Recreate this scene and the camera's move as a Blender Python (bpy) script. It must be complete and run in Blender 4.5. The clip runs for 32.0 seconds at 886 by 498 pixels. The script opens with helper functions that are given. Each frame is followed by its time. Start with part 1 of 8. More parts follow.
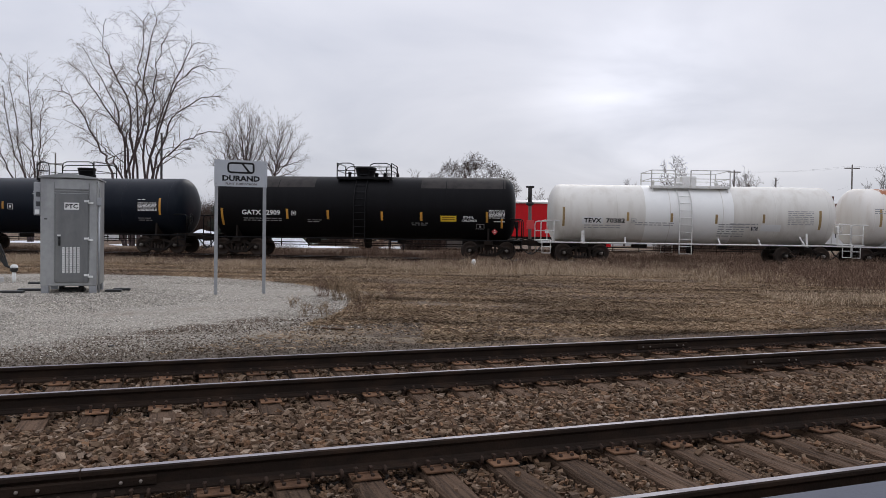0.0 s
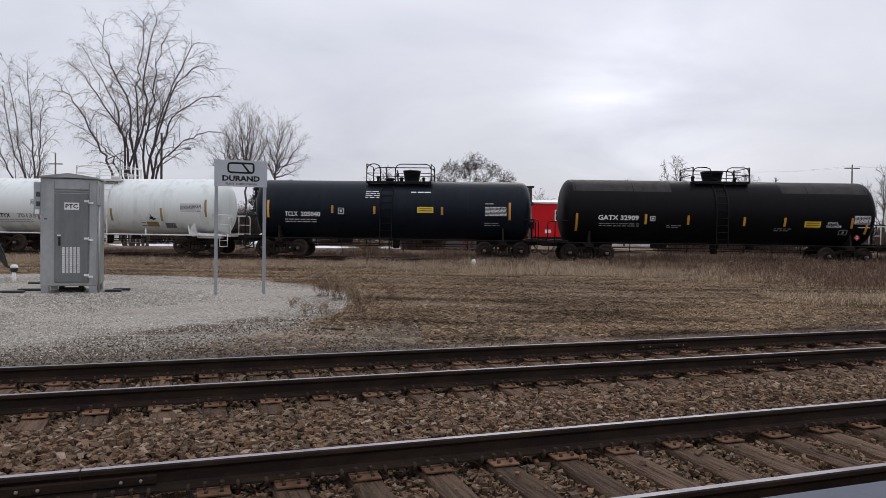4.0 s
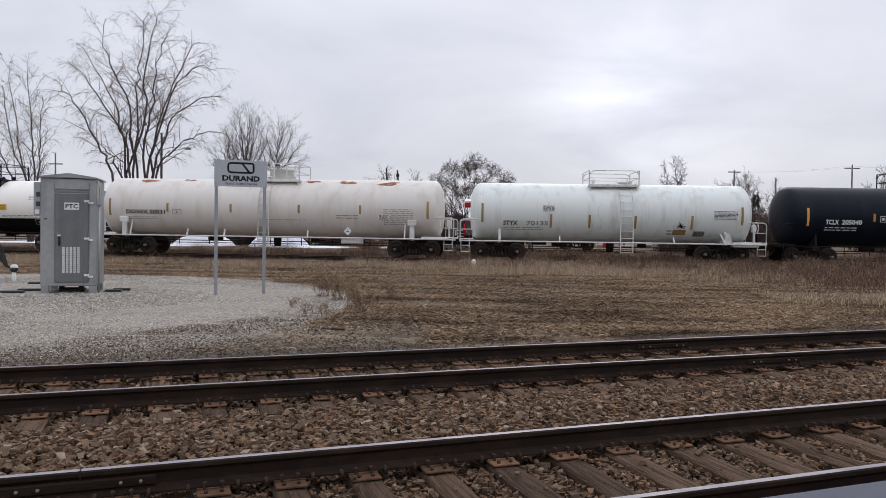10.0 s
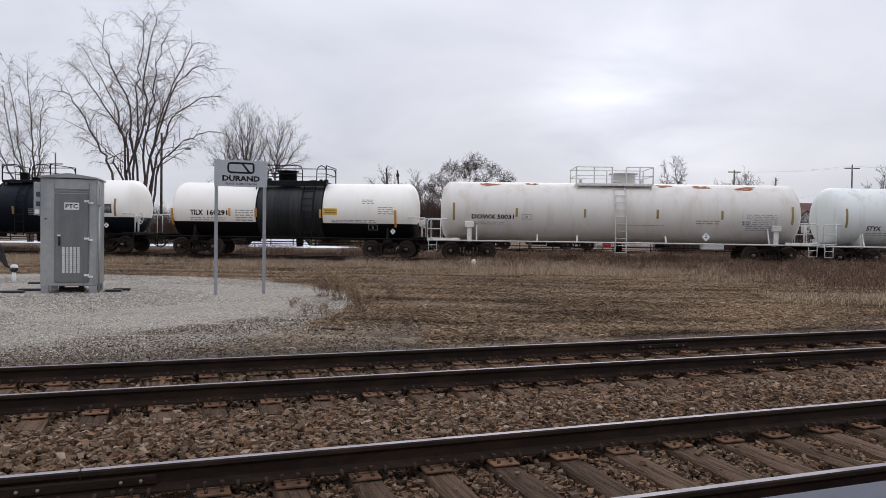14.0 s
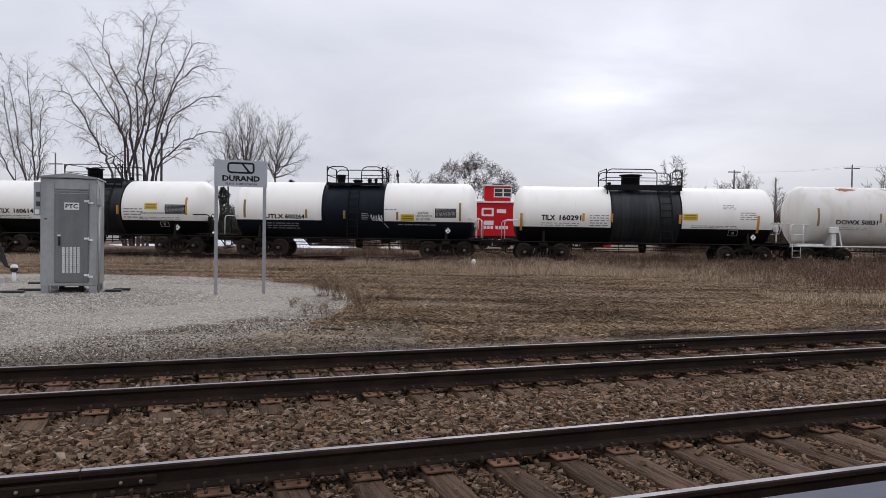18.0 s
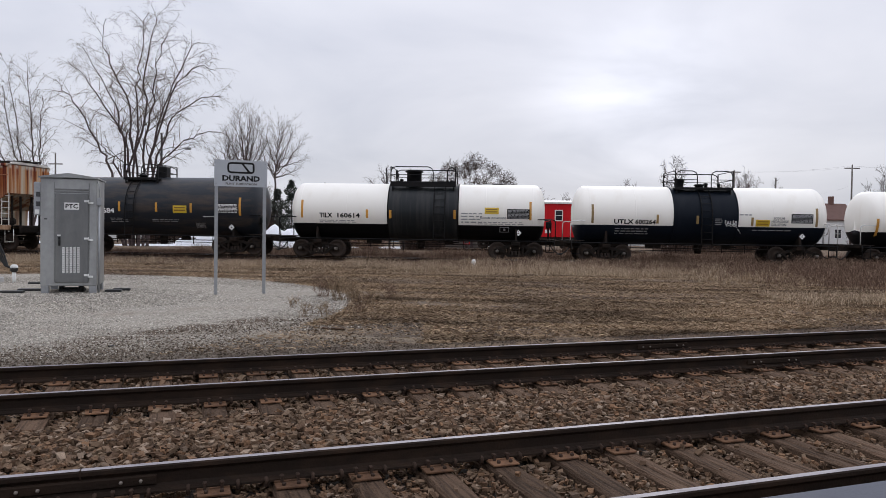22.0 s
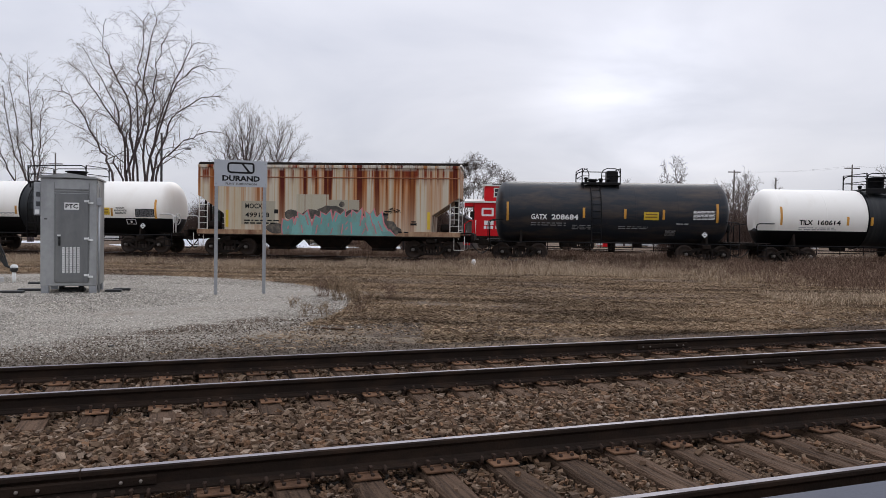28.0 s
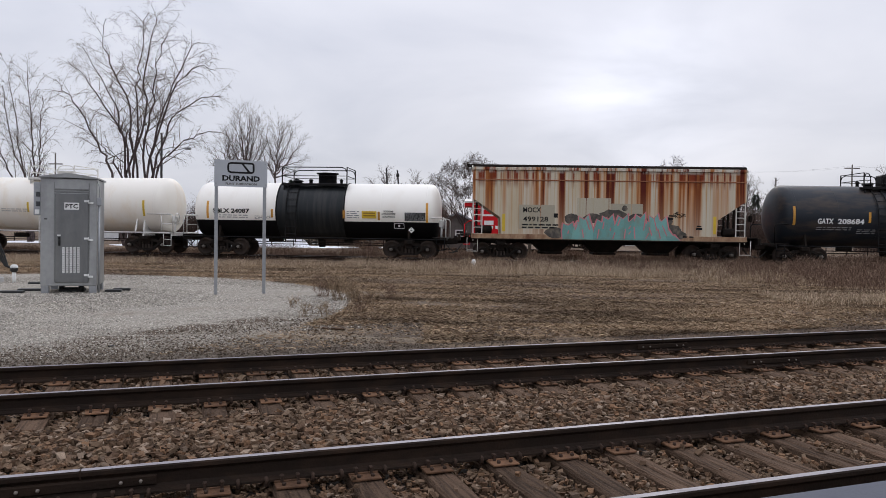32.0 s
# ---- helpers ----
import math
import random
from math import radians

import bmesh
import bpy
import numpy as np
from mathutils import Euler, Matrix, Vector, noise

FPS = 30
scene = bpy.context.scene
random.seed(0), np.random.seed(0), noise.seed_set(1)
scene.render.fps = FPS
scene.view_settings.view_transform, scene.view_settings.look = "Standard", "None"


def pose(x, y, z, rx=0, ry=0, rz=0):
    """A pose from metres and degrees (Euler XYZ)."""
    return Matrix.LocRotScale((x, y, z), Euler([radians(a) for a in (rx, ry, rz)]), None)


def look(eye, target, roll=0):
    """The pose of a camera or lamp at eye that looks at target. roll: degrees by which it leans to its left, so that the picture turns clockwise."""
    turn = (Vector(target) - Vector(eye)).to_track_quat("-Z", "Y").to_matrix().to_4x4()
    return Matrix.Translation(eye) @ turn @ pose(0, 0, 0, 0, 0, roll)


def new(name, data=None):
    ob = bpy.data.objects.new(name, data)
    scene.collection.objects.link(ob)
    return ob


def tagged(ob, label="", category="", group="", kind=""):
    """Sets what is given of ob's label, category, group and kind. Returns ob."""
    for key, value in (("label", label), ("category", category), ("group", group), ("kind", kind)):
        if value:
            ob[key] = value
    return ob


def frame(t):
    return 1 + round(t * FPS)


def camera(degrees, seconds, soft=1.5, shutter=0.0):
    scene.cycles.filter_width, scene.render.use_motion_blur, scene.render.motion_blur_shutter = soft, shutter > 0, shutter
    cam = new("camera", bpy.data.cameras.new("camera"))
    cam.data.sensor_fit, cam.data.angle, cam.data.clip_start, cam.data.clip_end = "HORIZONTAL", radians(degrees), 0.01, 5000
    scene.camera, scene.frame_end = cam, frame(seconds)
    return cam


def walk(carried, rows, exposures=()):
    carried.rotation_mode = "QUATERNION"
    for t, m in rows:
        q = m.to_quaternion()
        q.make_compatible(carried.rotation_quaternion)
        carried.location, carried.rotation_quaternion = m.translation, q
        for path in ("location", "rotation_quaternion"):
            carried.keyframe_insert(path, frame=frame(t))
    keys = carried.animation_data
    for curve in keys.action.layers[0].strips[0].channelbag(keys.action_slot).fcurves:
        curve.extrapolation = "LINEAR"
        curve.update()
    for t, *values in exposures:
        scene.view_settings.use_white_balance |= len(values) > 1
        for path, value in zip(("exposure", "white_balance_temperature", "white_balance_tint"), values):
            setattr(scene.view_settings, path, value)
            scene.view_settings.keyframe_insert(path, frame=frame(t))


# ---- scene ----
# ---------- camera ----------
EYE = (0.0, 0.0, 1.561)
cam = camera(62.18, 32.0, soft=0.7)
VIEW = look(EYE, (0, 10, 1.561 - 10 * math.tan(radians(1.285))), 0.845)
walk(cam, [(0, VIEW), (32, VIEW)], [(0, -0.32), (4, -0.30), (7, -0.26), (32, -0.25)])

# ---------- overcast sky and veiled sun ----------
SUN_TURN, SUN_UP = radians(14.0), radians(32.0)
world = bpy.data.worlds.new("overcast_sky")
scene.world = world
world.use_nodes = True


def sky_nodes(nt):
    N, L = nt.nodes, nt.links
    N.clear()
    out = N.new("ShaderNodeOutputWorld")
    bg = N.new("ShaderNodeBackground")
    L.new(bg.outputs[0], out.inputs[0])
    sky = N.new("ShaderNodeTexSky")
    sky.sky_type, sky.sun_disc = "NISHITA", False
    sky.sun_elevation, sky.sun_rotation = SUN_UP, SUN_TURN
    dim = N.new("ShaderNodeVectorMath")
    dim.operation = "SCALE"
    dim.inputs[3].default_value = 0.10
    L.new(sky.outputs[0], dim.inputs[0])
    co = N.new("ShaderNodeTexCoord")
    sep = N.new("ShaderNodeSeparateXYZ")
    L.new(co.outputs["Generated"], sep.inputs[0])

    def math_node(op, a, b=None, clamp=False):
        n = N.new("ShaderNodeMath")
        n.operation, n.use_clamp = op, clamp
        for k, v in enumerate((a, b)):
            if v is None:
                continue
            if isinstance(v, (int, float)):
                n.inputs[k].default_value = v
            else:
                L.new(v, n.inputs[k])
        return n.outputs[0]
    up = math_node("MAXIMUM", sep.outputs[2], 0.0)
    # cloud deck: direction divided by height, so that clouds flatten towards the horizon
    den = math_node("ADD", up, 0.26)
    flat = N.new("ShaderNodeCombineXYZ")
    L.new(math_node("DIVIDE", sep.outputs[0], den), flat.inputs[0])
    L.new(math_node("DIVIDE", sep.outputs[1], den), flat.inputs[1])
    big = N.new("ShaderNodeTexNoise")
    big.inputs["Scale"].default_value, big.inputs["Detail"].default_value = 1.25, 5
    big.inputs["Roughness"].default_value, big.inputs["Distortion"].default_value = 0.5, 0.4
    L.new(flat.outputs[0], big.inputs["Vector"])
    ramp = N.new("ShaderNodeMapRange")
    ramp.inputs[1].default_value, ramp.inputs[2].default_value = 0.34, 0.68
    ramp.inputs[3].default_value, ramp.inputs[4].default_value = 0.0, 1.0
    L.new(big.outputs["Fac"], ramp.inputs[0])
    mix = N.new("ShaderNodeMix")
    mix.data_type = "RGBA"
    mix.inputs[6].default_value, mix.inputs[7].default_value = (0.655, 0.68, 0.785, 1), (0.845, 0.855, 0.945, 1)
    L.new(ramp.outputs[0], mix.inputs[0])
    # the deck is brighter overhead than at the horizon
    lift = math_node("ADD", math_node("MULTIPLY", math_node("POWER", up, 1.3), 1.4), 0.97)
    # veiled sun: a soft bright place in the deck
    sun_dir = N.new("ShaderNodeVectorMath")
    sun_dir.operation = "DOT_PRODUCT"
    a, e = radians(14.6), radians(10.9)
    sun_dir.inputs[1].default_value = (math.sin(a) * math.cos(e), math.cos(a) * math.cos(e), math.sin(e))
    L.new(co.outputs["Generated"], sun_dir.inputs[0])
    near = math_node("POWER", math_node("MAXIMUM", sun_dir.outputs["Value"], 0.0), 150.0)
    glow = math_node("MULTIPLY", math_node("MULTIPLY", near, 0.42), math_node("ADD", ramp.outputs[0], 0.35))
    lift = math_node("ADD", lift, glow)
    cloud = N.new("ShaderNodeVectorMath")
    cloud.operation = "SCALE"
    L.new(mix.outputs[2], cloud.inputs[0])
    L.new(lift, cloud.inputs[3])
    deck = N.new("ShaderNodeMix")
    deck.data_type = "RGBA"
    deck.inputs[0].default_value = 0.93
    L.new(dim.outputs[0], deck.inputs[6])
    L.new(cloud.outputs[0], deck.inputs[7])
    L.new(deck.outputs[2], bg.inputs[0])
    bg.inputs[1].default_value = 1.0


sky_nodes(world.node_tree)
sun = new("sun", bpy.data.lights.new("sun", "SUN"))
sun.data.energy, sun.data.angle, sun.data.color = 0.6, radians(25), (1.0, 0.97, 0.93)
_far = (math.sin(SUN_TURN) * math.cos(SUN_UP), math.cos(SUN_TURN) * math.cos(SUN_UP), math.sin(SUN_UP))
sun.matrix_world = look([c * 100 for c in _far], (0, 0, 0))


# ---------- materials ----------
def mat(name, c, rough=0.6, metal=0.0, c2=None, amt=0.4, grain=40.0, stain=(1.2, 1.2, 1.2), lo=0.45, hi=0.7, bump=0.15, bscale=60.0, rnd=0.12, spec=0.5,
        fine=0.25, island=0.0, shades=None, over=0.0):
    """Procedural surface: colour c with fine grain, larger stains of colour c2, relief, and a little change from object to object."""
    m = bpy.data.materials.new(name)
    m.use_nodes = True
    N, L = m.node_tree.nodes, m.node_tree.links
    p = N["Principled BSDF"]
    p.inputs["Roughness"].default_value, p.inputs["Metallic"].default_value = rough, metal
    p.inputs["Specular IOR Level"].default_value = spec
    co = N.new("ShaderNodeTexCoord")
    g = N.new("ShaderNodeTexNoise")
    g.inputs["Scale"].default_value, g.inputs["Detail"].default_value = grain, 4
    L.new(co.outputs["Object"], g.inputs["Vector"])
    mp = N.new("ShaderNodeMapping")
    mp.inputs["Scale"].default_value = stain
    L.new(co.outputs["Object"], mp.inputs["Vector"])
    s = N.new("ShaderNodeTexNoise")
    s.inputs["Scale"].default_value, s.inputs["Detail"].default_value = 1.0, 6
    s.inputs["Roughness"].default_value = 0.62
    L.new(mp.outputs[0], s.inputs["Vector"])
    r = N.new("ShaderNodeMapRange")
    r.inputs[1].default_value, r.inputs[2].default_value, r.inputs[4].default_value = lo, hi, amt
    L.new(s.outputs["Fac"], r.inputs[0])
    a = N.new("ShaderNodeMix")
    a.data_type = "RGBA"
    a.inputs[6].default_value = (*[min(1, k * (1 + fine * 0.5)) for k in c], 1)
    a.inputs[7].default_value = (*[k * (1 - fine) for k in c], 1)
    L.new(g.outputs["Fac"], a.inputs[0])
    b = N.new("ShaderNodeMix")
    b.data_type = "RGBA"
    b.inputs[7].default_value = (*(c2 or [k * 0.55 for k in c]), 1)
    L.new(r.outputs[0], b.inputs[0])
    L.new(a.outputs[2], b.inputs[6])
    if shades:
        gi = N.new("ShaderNodeNewGeometry")
        cr = N.new("ShaderNodeValToRGB")
        for k, q in enumerate(shades):
            e = cr.color_ramp.elements[k] if k < 2 else cr.color_ramp.elements.new(k / len(shades))
            e.position, e.color = k / max(1, len(shades) - 1), (*q, 1)
        L.new(gi.outputs["Random Per Island"], cr.inputs[0])
        sh = N.new("ShaderNodeMix")
        sh.data_type, sh.blend_type = "RGBA", "MIX"
        sh.inputs[0].default_value = 0.72
        L.new(b.outputs[2], sh.inputs[6])
        L.new(cr.outputs[0], sh.inputs[7])
        b = sh
        if over:
            wide = N.new("ShaderNodeMix")
            wide.data_type, wide.blend_type = "RGBA", "MULTIPLY"
            w2 = N.new("ShaderNodeMapRange")
            w2.inputs[1].default_value, w2.inputs[2].default_value, w2.inputs[3].default_value, w2.inputs[4].default_value = lo, hi, 1.34, 1.34 - over
            L.new(s.outputs["Fac"], w2.inputs[0])
            wide.inputs[0].default_value = 1.0
            L.new(sh.outputs[2], wide.inputs[6])
            L.new(w2.outputs[0], wide.inputs[7])
            b = wide
    info = N.new("ShaderNodeNewGeometry") if island else N.new("ShaderNodeObjectInfo")
    v = N.new("ShaderNodeMapRange")
    w = island or rnd
    v.inputs[3].default_value, v.inputs[4].default_value = 1 - w, 1 + w
    L.new(info.outputs["Random Per Island" if island else "Random"], v.inputs[0])
    h = N.new("ShaderNodeHueSaturation")
    L.new(v.outputs[0], h.inputs["Value"])
    L.new(b.outputs[2], h.inputs["Color"])
    L.new(h.outputs[0], p.inputs["Base Color"])
    if bump:
        bt = N.new("ShaderNodeTexNoise")
        bt.inputs["Scale"].default_value, bt.inputs["Detail"].default_value = bscale, 5
        L.new(co.outputs["Object"], bt.inputs["Vector"])
        bp = N.new("ShaderNodeBump")
        bp.inputs["Strength"].default_value, bp.inputs["Distance"].default_value = bump, 0.02
        L.new(bt.outputs["Fac"], bp.inputs["Height"])
        L.new(bp.outputs[0], p.inputs["Normal"])
    rr = N.new("ShaderNodeMapRange")
    rr.inputs[3].default_value, rr.inputs[4].default_value = max(0.03, rough - 0.12), min(1, rough + 0.12)
    L.new(s.outputs["Fac"], rr.inputs[0])
    L.new(rr.outputs[0], p.inputs["Roughness"])
    return m


M = dict(
    white=mat("white_tank_paint", (0.90, 0.87, 0.80), 0.42, c2=(0.66, 0.58, 0.46), amt=0.30, stain=(1.6, 1.6, 0.35), lo=0.52, hi=0.82, bump=0.03, fine=0.05, rnd=0.02),
    stained_white=mat("cream_stained_white_paint", (0.82, 0.78, 0.70), 0.45, c2=(0.66, 0.50, 0.28), amt=0.55, stain=(0.7, 0.7, 0.35), lo=0.50, hi=0.74, bump=0.03, fine=0.06, rnd=0.02),
    grey_white=mat("weathered_grey_white_paint", (0.665, 0.64, 0.585), 0.5, c2=(0.42, 0.37, 0.30), amt=0.5, stain=(2.0, 2.0, 0.25), lo=0.47, hi=0.76, bump=0.03, fine=0.08, rnd=0.02),
    mint_white=mat("pale_greenish_white_paint", (0.715, 0.745, 0.71), 0.5, c2=(0.40, 0.385, 0.34), amt=0.6, stain=(2.4, 2.4, 0.2), lo=0.5, hi=0.74, bump=0.03, fine=0.06, rnd=0.02),
    rust_white=mat("rust_stained_white_paint", (0.715, 0.68, 0.625), 0.5, c2=(0.50, 0.41, 0.31), amt=0.55, stain=(1.8, 1.8, 0.25), lo=0.48, hi=0.76, bump=0.03, fine=0.08, rnd=0.02),
    patch=mat("fresh_white_paint", (0.725, 0.72, 0.69), 0.45, bump=0.02, fine=0.05, amt=0.15),
    black=mat("black_tank_paint", (0.0068, 0.0066, 0.0072), 0.42, c2=(0.010, 0.010, 0.011), amt=0.6, stain=(2.6, 1.4, 0.12), lo=0.48, hi=0.8, bump=0.03, fine=0.2, spec=0.06),
    band_black=mat("streaked_black_band_paint", (0.014, 0.017, 0.019), 0.38, c2=(0.052, 0.050, 0.048), amt=0.75, stain=(4.5, 1.0, 0.10), lo=0.46, hi=0.74, bump=0.03, fine=0.2, spec=0.24),
    blue_black=mat("blue_black_tank_paint", (0.0062, 0.0092, 0.0150), 0.38, c2=(0.024, 0.027, 0.031), amt=0.5, stain=(1.4, 1.4, 0.25), lo=0.5, hi=0.85, bump=0.03, fine=0.2, spec=0.11),
    grey_black=mat("dusty_black_tank_paint", (0.017, 0.021, 0.027), 0.42, c2=(0.085, 0.060, 0.042), amt=0.75, stain=(0.45, 1.2, 1.9), lo=0.46, hi=0.72, bump=0.03, fine=0.2, spec=0.25),
    dust=mat("dusty_grey_black_paint", (0.040, 0.035, 0.032), 0.62, c2=(0.014, 0.014, 0.014), amt=0.7, stain=(2.5, 2.5, 0.5), bump=0.03, fine=0.2, spec=0.12),
    under=mat("grimy_black_running_gear", (0.014, 0.011, 0.009), 0.8, c2=(0.05, 0.03, 0.02), amt=0.5, stain=(3, 3, 3), lo=0.45, hi=0.75, bump=0.3, bscale=30, spec=0.15),
    wheel=mat("brown_dusty_wheel_steel", (0.045, 0.034, 0.028), 0.7, 0.1, c2=(0.07, 0.045, 0.03), amt=0.5, stain=(4, 4, 4), bump=0.2, spec=0.2),
    cap=mat("grey_bearing_cap", (0.18, 0.16, 0.14), 0.5, 0.3),
    white_steel=mat("white_painted_steel", (0.70, 0.69, 0.66), 0.5, c2=(0.32, 0.25, 0.18), amt=0.6, stain=(4, 4, 4), lo=0.5, hi=0.75, bump=0.1),
    black_steel=mat("black_painted_steel", (0.007, 0.007, 0.008), 0.5, c2=(0.022, 0.018, 0.014), stain=(4, 4, 4), bump=0.1, spec=0.14),
    orange=mat("orange_yellow_reflective_strip", (0.62, 0.30, 0.04), 0.4, c2=(0.35, 0.18, 0.05), amt=0.4, stain=(3, 3, 3), bump=0, rnd=0.25),
    faded=mat("faded_reflective_strip", (0.33, 0.22, 0.08), 0.5, c2=(0.2, 0.15, 0.08), amt=0.4, stain=(3, 3, 3), bump=0, rnd=0.2),
    yellow=mat("yellow_sign_paint", (0.68, 0.46, 0.03), 0.4, bump=0, fine=0.08),
    ink_white=mat("white_lettering_paint", (0.75, 0.75, 0.74), 0.5, bump=0, fine=0.06, amt=0.2),
    ink_black=mat("black_lettering_paint", (0.012, 0.012, 0.012), 0.6, bump=0, fine=0.1, spec=0.15),
    ink_grey=mat("faded_grey_lettering_paint", (0.30, 0.30, 0.30), 0.55, bump=0, fine=0.1),
    red_mark=mat("red_placard_paint", (0.55, 0.05, 0.05), 0.5, bump=0),
    rust=mat("brown_rust_stain", (0.30, 0.105, 0.045), 0.85, c2=(0.42, 0.26, 0.16), stain=(5, 5, 5), bump=0.2),
    amber=mat("dull_amber_lettering_paint", (0.24, 0.13, 0.015), 0.5, bump=0),
    hopper_sill=mat("rusty_stained_sill_paint", (0.40, 0.26, 0.15), 0.75, c2=(0.13, 0.05, 0.022), amt=0.9, stain=(2.0, 2, 0.8), lo=0.42, hi=0.62, bump=0.1, fine=0.3),
    zinc=mat("galvanised_steel", (0.34, 0.35, 0.36), 0.42, 0.55, c2=(0.24, 0.25, 0.26), amt=0.5, stain=(2, 2, 6), lo=0.4, hi=0.7, grain=18, bump=0.04),
    alu=mat("bare_aluminium_sheet", (0.35, 0.356, 0.35), 0.42, 0.5, c2=(0.19, 0.19, 0.195), amt=0.8, stain=(1.5, 1.5, 0.6), lo=0.44, hi=0.68, grain=9, bump=0.03, fine=0.2),
    alu_dark=mat("dull_aluminium_door", (0.215, 0.22, 0.215), 0.44, 0.5, c2=(0.12, 0.12, 0.125), amt=0.8, stain=(2.5, 2, 0.5), lo=0.4, hi=0.7, grain=9, bump=0.03, fine=0.2),
    sign_face=mat("grey_reflective_sign_sheet", (0.42, 0.44, 0.47), 0.4, bump=0, fine=0.05, amt=0.15),
    plastic_white=mat("white_plastic", (0.70, 0.70, 0.68), 0.4, bump=0, fine=0.04, amt=0.15),
    rubber=mat("black_rubber", (0.012, 0.012, 0.012), 0.6, bump=0.1),
    concrete=mat("pale_concrete", (0.42, 0.41, 0.40), 0.85, c2=(0.28, 0.27, 0.26), amt=0.4, stain=(2, 2, 2), bump=0.3, bscale=40),
    rail_side=mat("dark_oiled_rail_steel", (0.019, 0.0125, 0.009), 0.75, 0.0, c2=(0.050, 0.030, 0.019), amt=0.6, stain=(0.8, 6, 6), bump=0.25, bscale=50, spec=0.12),
    rail_top=mat("polished_rail_head", (0.30, 0.28, 0.30), 0.55, 0.55, c2=(0.12, 0.10, 0.10), amt=0.55, stain=(0.6, 9, 9), bump=0.02),
    tie=mat("weathered_brown_sleeper_wood", (0.130, 0.084, 0.057), 0.95, c2=(0.034, 0.023, 0.016), amt=0.8, stain=(30, 1.5, 30), lo=0.46, hi=0.62, grain=70, bump=1.0, bscale=50, rnd=0.35, spec=0.1, fine=0.5),
    plate=mat("rusty_tie_plate", (0.165, 0.088, 0.049), 0.85, 0.0, c2=(0.06, 0.034, 0.024), amt=0.7, stain=(9, 9, 9), bump=0.4, rnd=0.35, spec=0.2),
    spike=mat("rusty_dark_spike_iron", (0.055, 0.034, 0.024), 0.8, 0.0, bump=0.3, spec=0.2),
    bolt=mat("pale_bolt_end", (0.22, 0.19, 0.16), 0.6, 0.2),
    bark=mat("dark_grey_brown_bark", (0.105, 0.080, 0.078), 0.9, c2=(0.05, 0.038, 0.037), stain=(3, 3, 1), bump=0.5, bscale=30, rnd=0.15, spec=0.08),
    twig=mat("thin_brown_twigs", (0.150, 0.120, 0.106), 0.9, bump=0, rnd=0.12, spec=0.08),
    brush=mat("dark_brown_brush_stems", (0.070, 0.047, 0.040), 0.9, bump=0, island=0.35, spec=0.08, shades=((0.055, 0.036, 0.031), (0.095, 0.066, 0.054), (0.13, 0.09, 0.070))),
    needle=mat("dark_evergreen_needles", (0.022, 0.032, 0.022), 0.85, c2=(0.05, 0.035, 0.02), stain=(1.5, 1.5, 1.5), bump=0, island=0.4),
    pole=mat("grey_weathered_pole_wood", (0.13, 0.112, 0.10), 0.9, c2=(0.065, 0.055, 0.048), stain=(5, 5, 0.6), bump=0.4),
    dark_pole=mat("tarred_dark_pole_wood", (0.03, 0.027, 0.027), 0.85, bump=0.3),
    red=mat("bright_red_caboose_paint", (0.58, 0.008, 0.014), 0.5, c2=(0.42, 0.008, 0.012), amt=0.4, stain=(1.2, 1.2, 1.2), bump=0.04, fine=0.08, spec=0.2),
    glass=mat("dark_window_glass", (0.02, 0.022, 0.026), 0.08, spec=0.6, bump=0),
    siding=mat("pale_blue_grey_siding", (0.50, 0.56, 0.62), 0.7, amt=0.25, bump=0.1),
    house_white=mat("white_house_siding", (0.66, 0.66, 0.65), 0.7, amt=0.25, bump=0.1),
    roof=mat("brown_shingle_roof", (0.14, 0.075, 0.06), 0.9, stain=(2, 2, 2), bump=0.4),
    roof_grey=mat("grey_roof", (0.25, 0.26, 0.28), 0.8, bump=0.2),
    blue=mat("blue_metal_roof", (0.10, 0.15, 0.26), 0.5, bump=0.05),
    snow=mat("old_snow", (0.80, 0.82, 0.86), 0.8, c2=(0.5, 0.48, 0.46), amt=0.4, stain=(1, 1, 1), bump=0.4, bscale=4),
    wire=mat("black_wire", (0.04, 0.04, 0.045), 0.7, bump=0),
    platform=mat("smooth_grey_platform_paving", (0.070, 0.076, 0.102), 0.6, c2=(0.060, 0.064, 0.086), amt=0.4, stain=(1.5, 1.5, 1.5), bump=0.05, spec=0.25),
    stone=mat("ballast_stone", (0.150, 0.096, 0.063), 0.95, c2=(0.038, 0.024, 0.016), amt=0.75, stain=(14, 14, 14), lo=0.42, hi=0.6, grain=90, bump=0.5, bscale=90, island=0.35, spec=0.08,
              shades=((0.040, 0.025, 0.017), (0.200, 0.132, 0.083), (0.108, 0.064, 0.041), (0.255, 0.180, 0.120), (0.140, 0.096, 0.066), (0.218, 0.124, 0.070), (0.058, 0.039, 0.029), (0.28, 0.215, 0.16))),
    gravel=mat("pale_crushed_gravel", (0.47, 0.435, 0.380), 0.95, c2=(0.20, 0.178, 0.148), amt=0.6, stain=(12, 12, 12), bump=0.2, island=0.5, spec=0.1),
    grit=mat("dark_gritty_stone", (0.135, 0.107, 0.082), 0.95, c2=(0.055, 0.041, 0.031), amt=0.65, stain=(12, 12, 12), bump=0.2, island=0.6, spec=0.1),
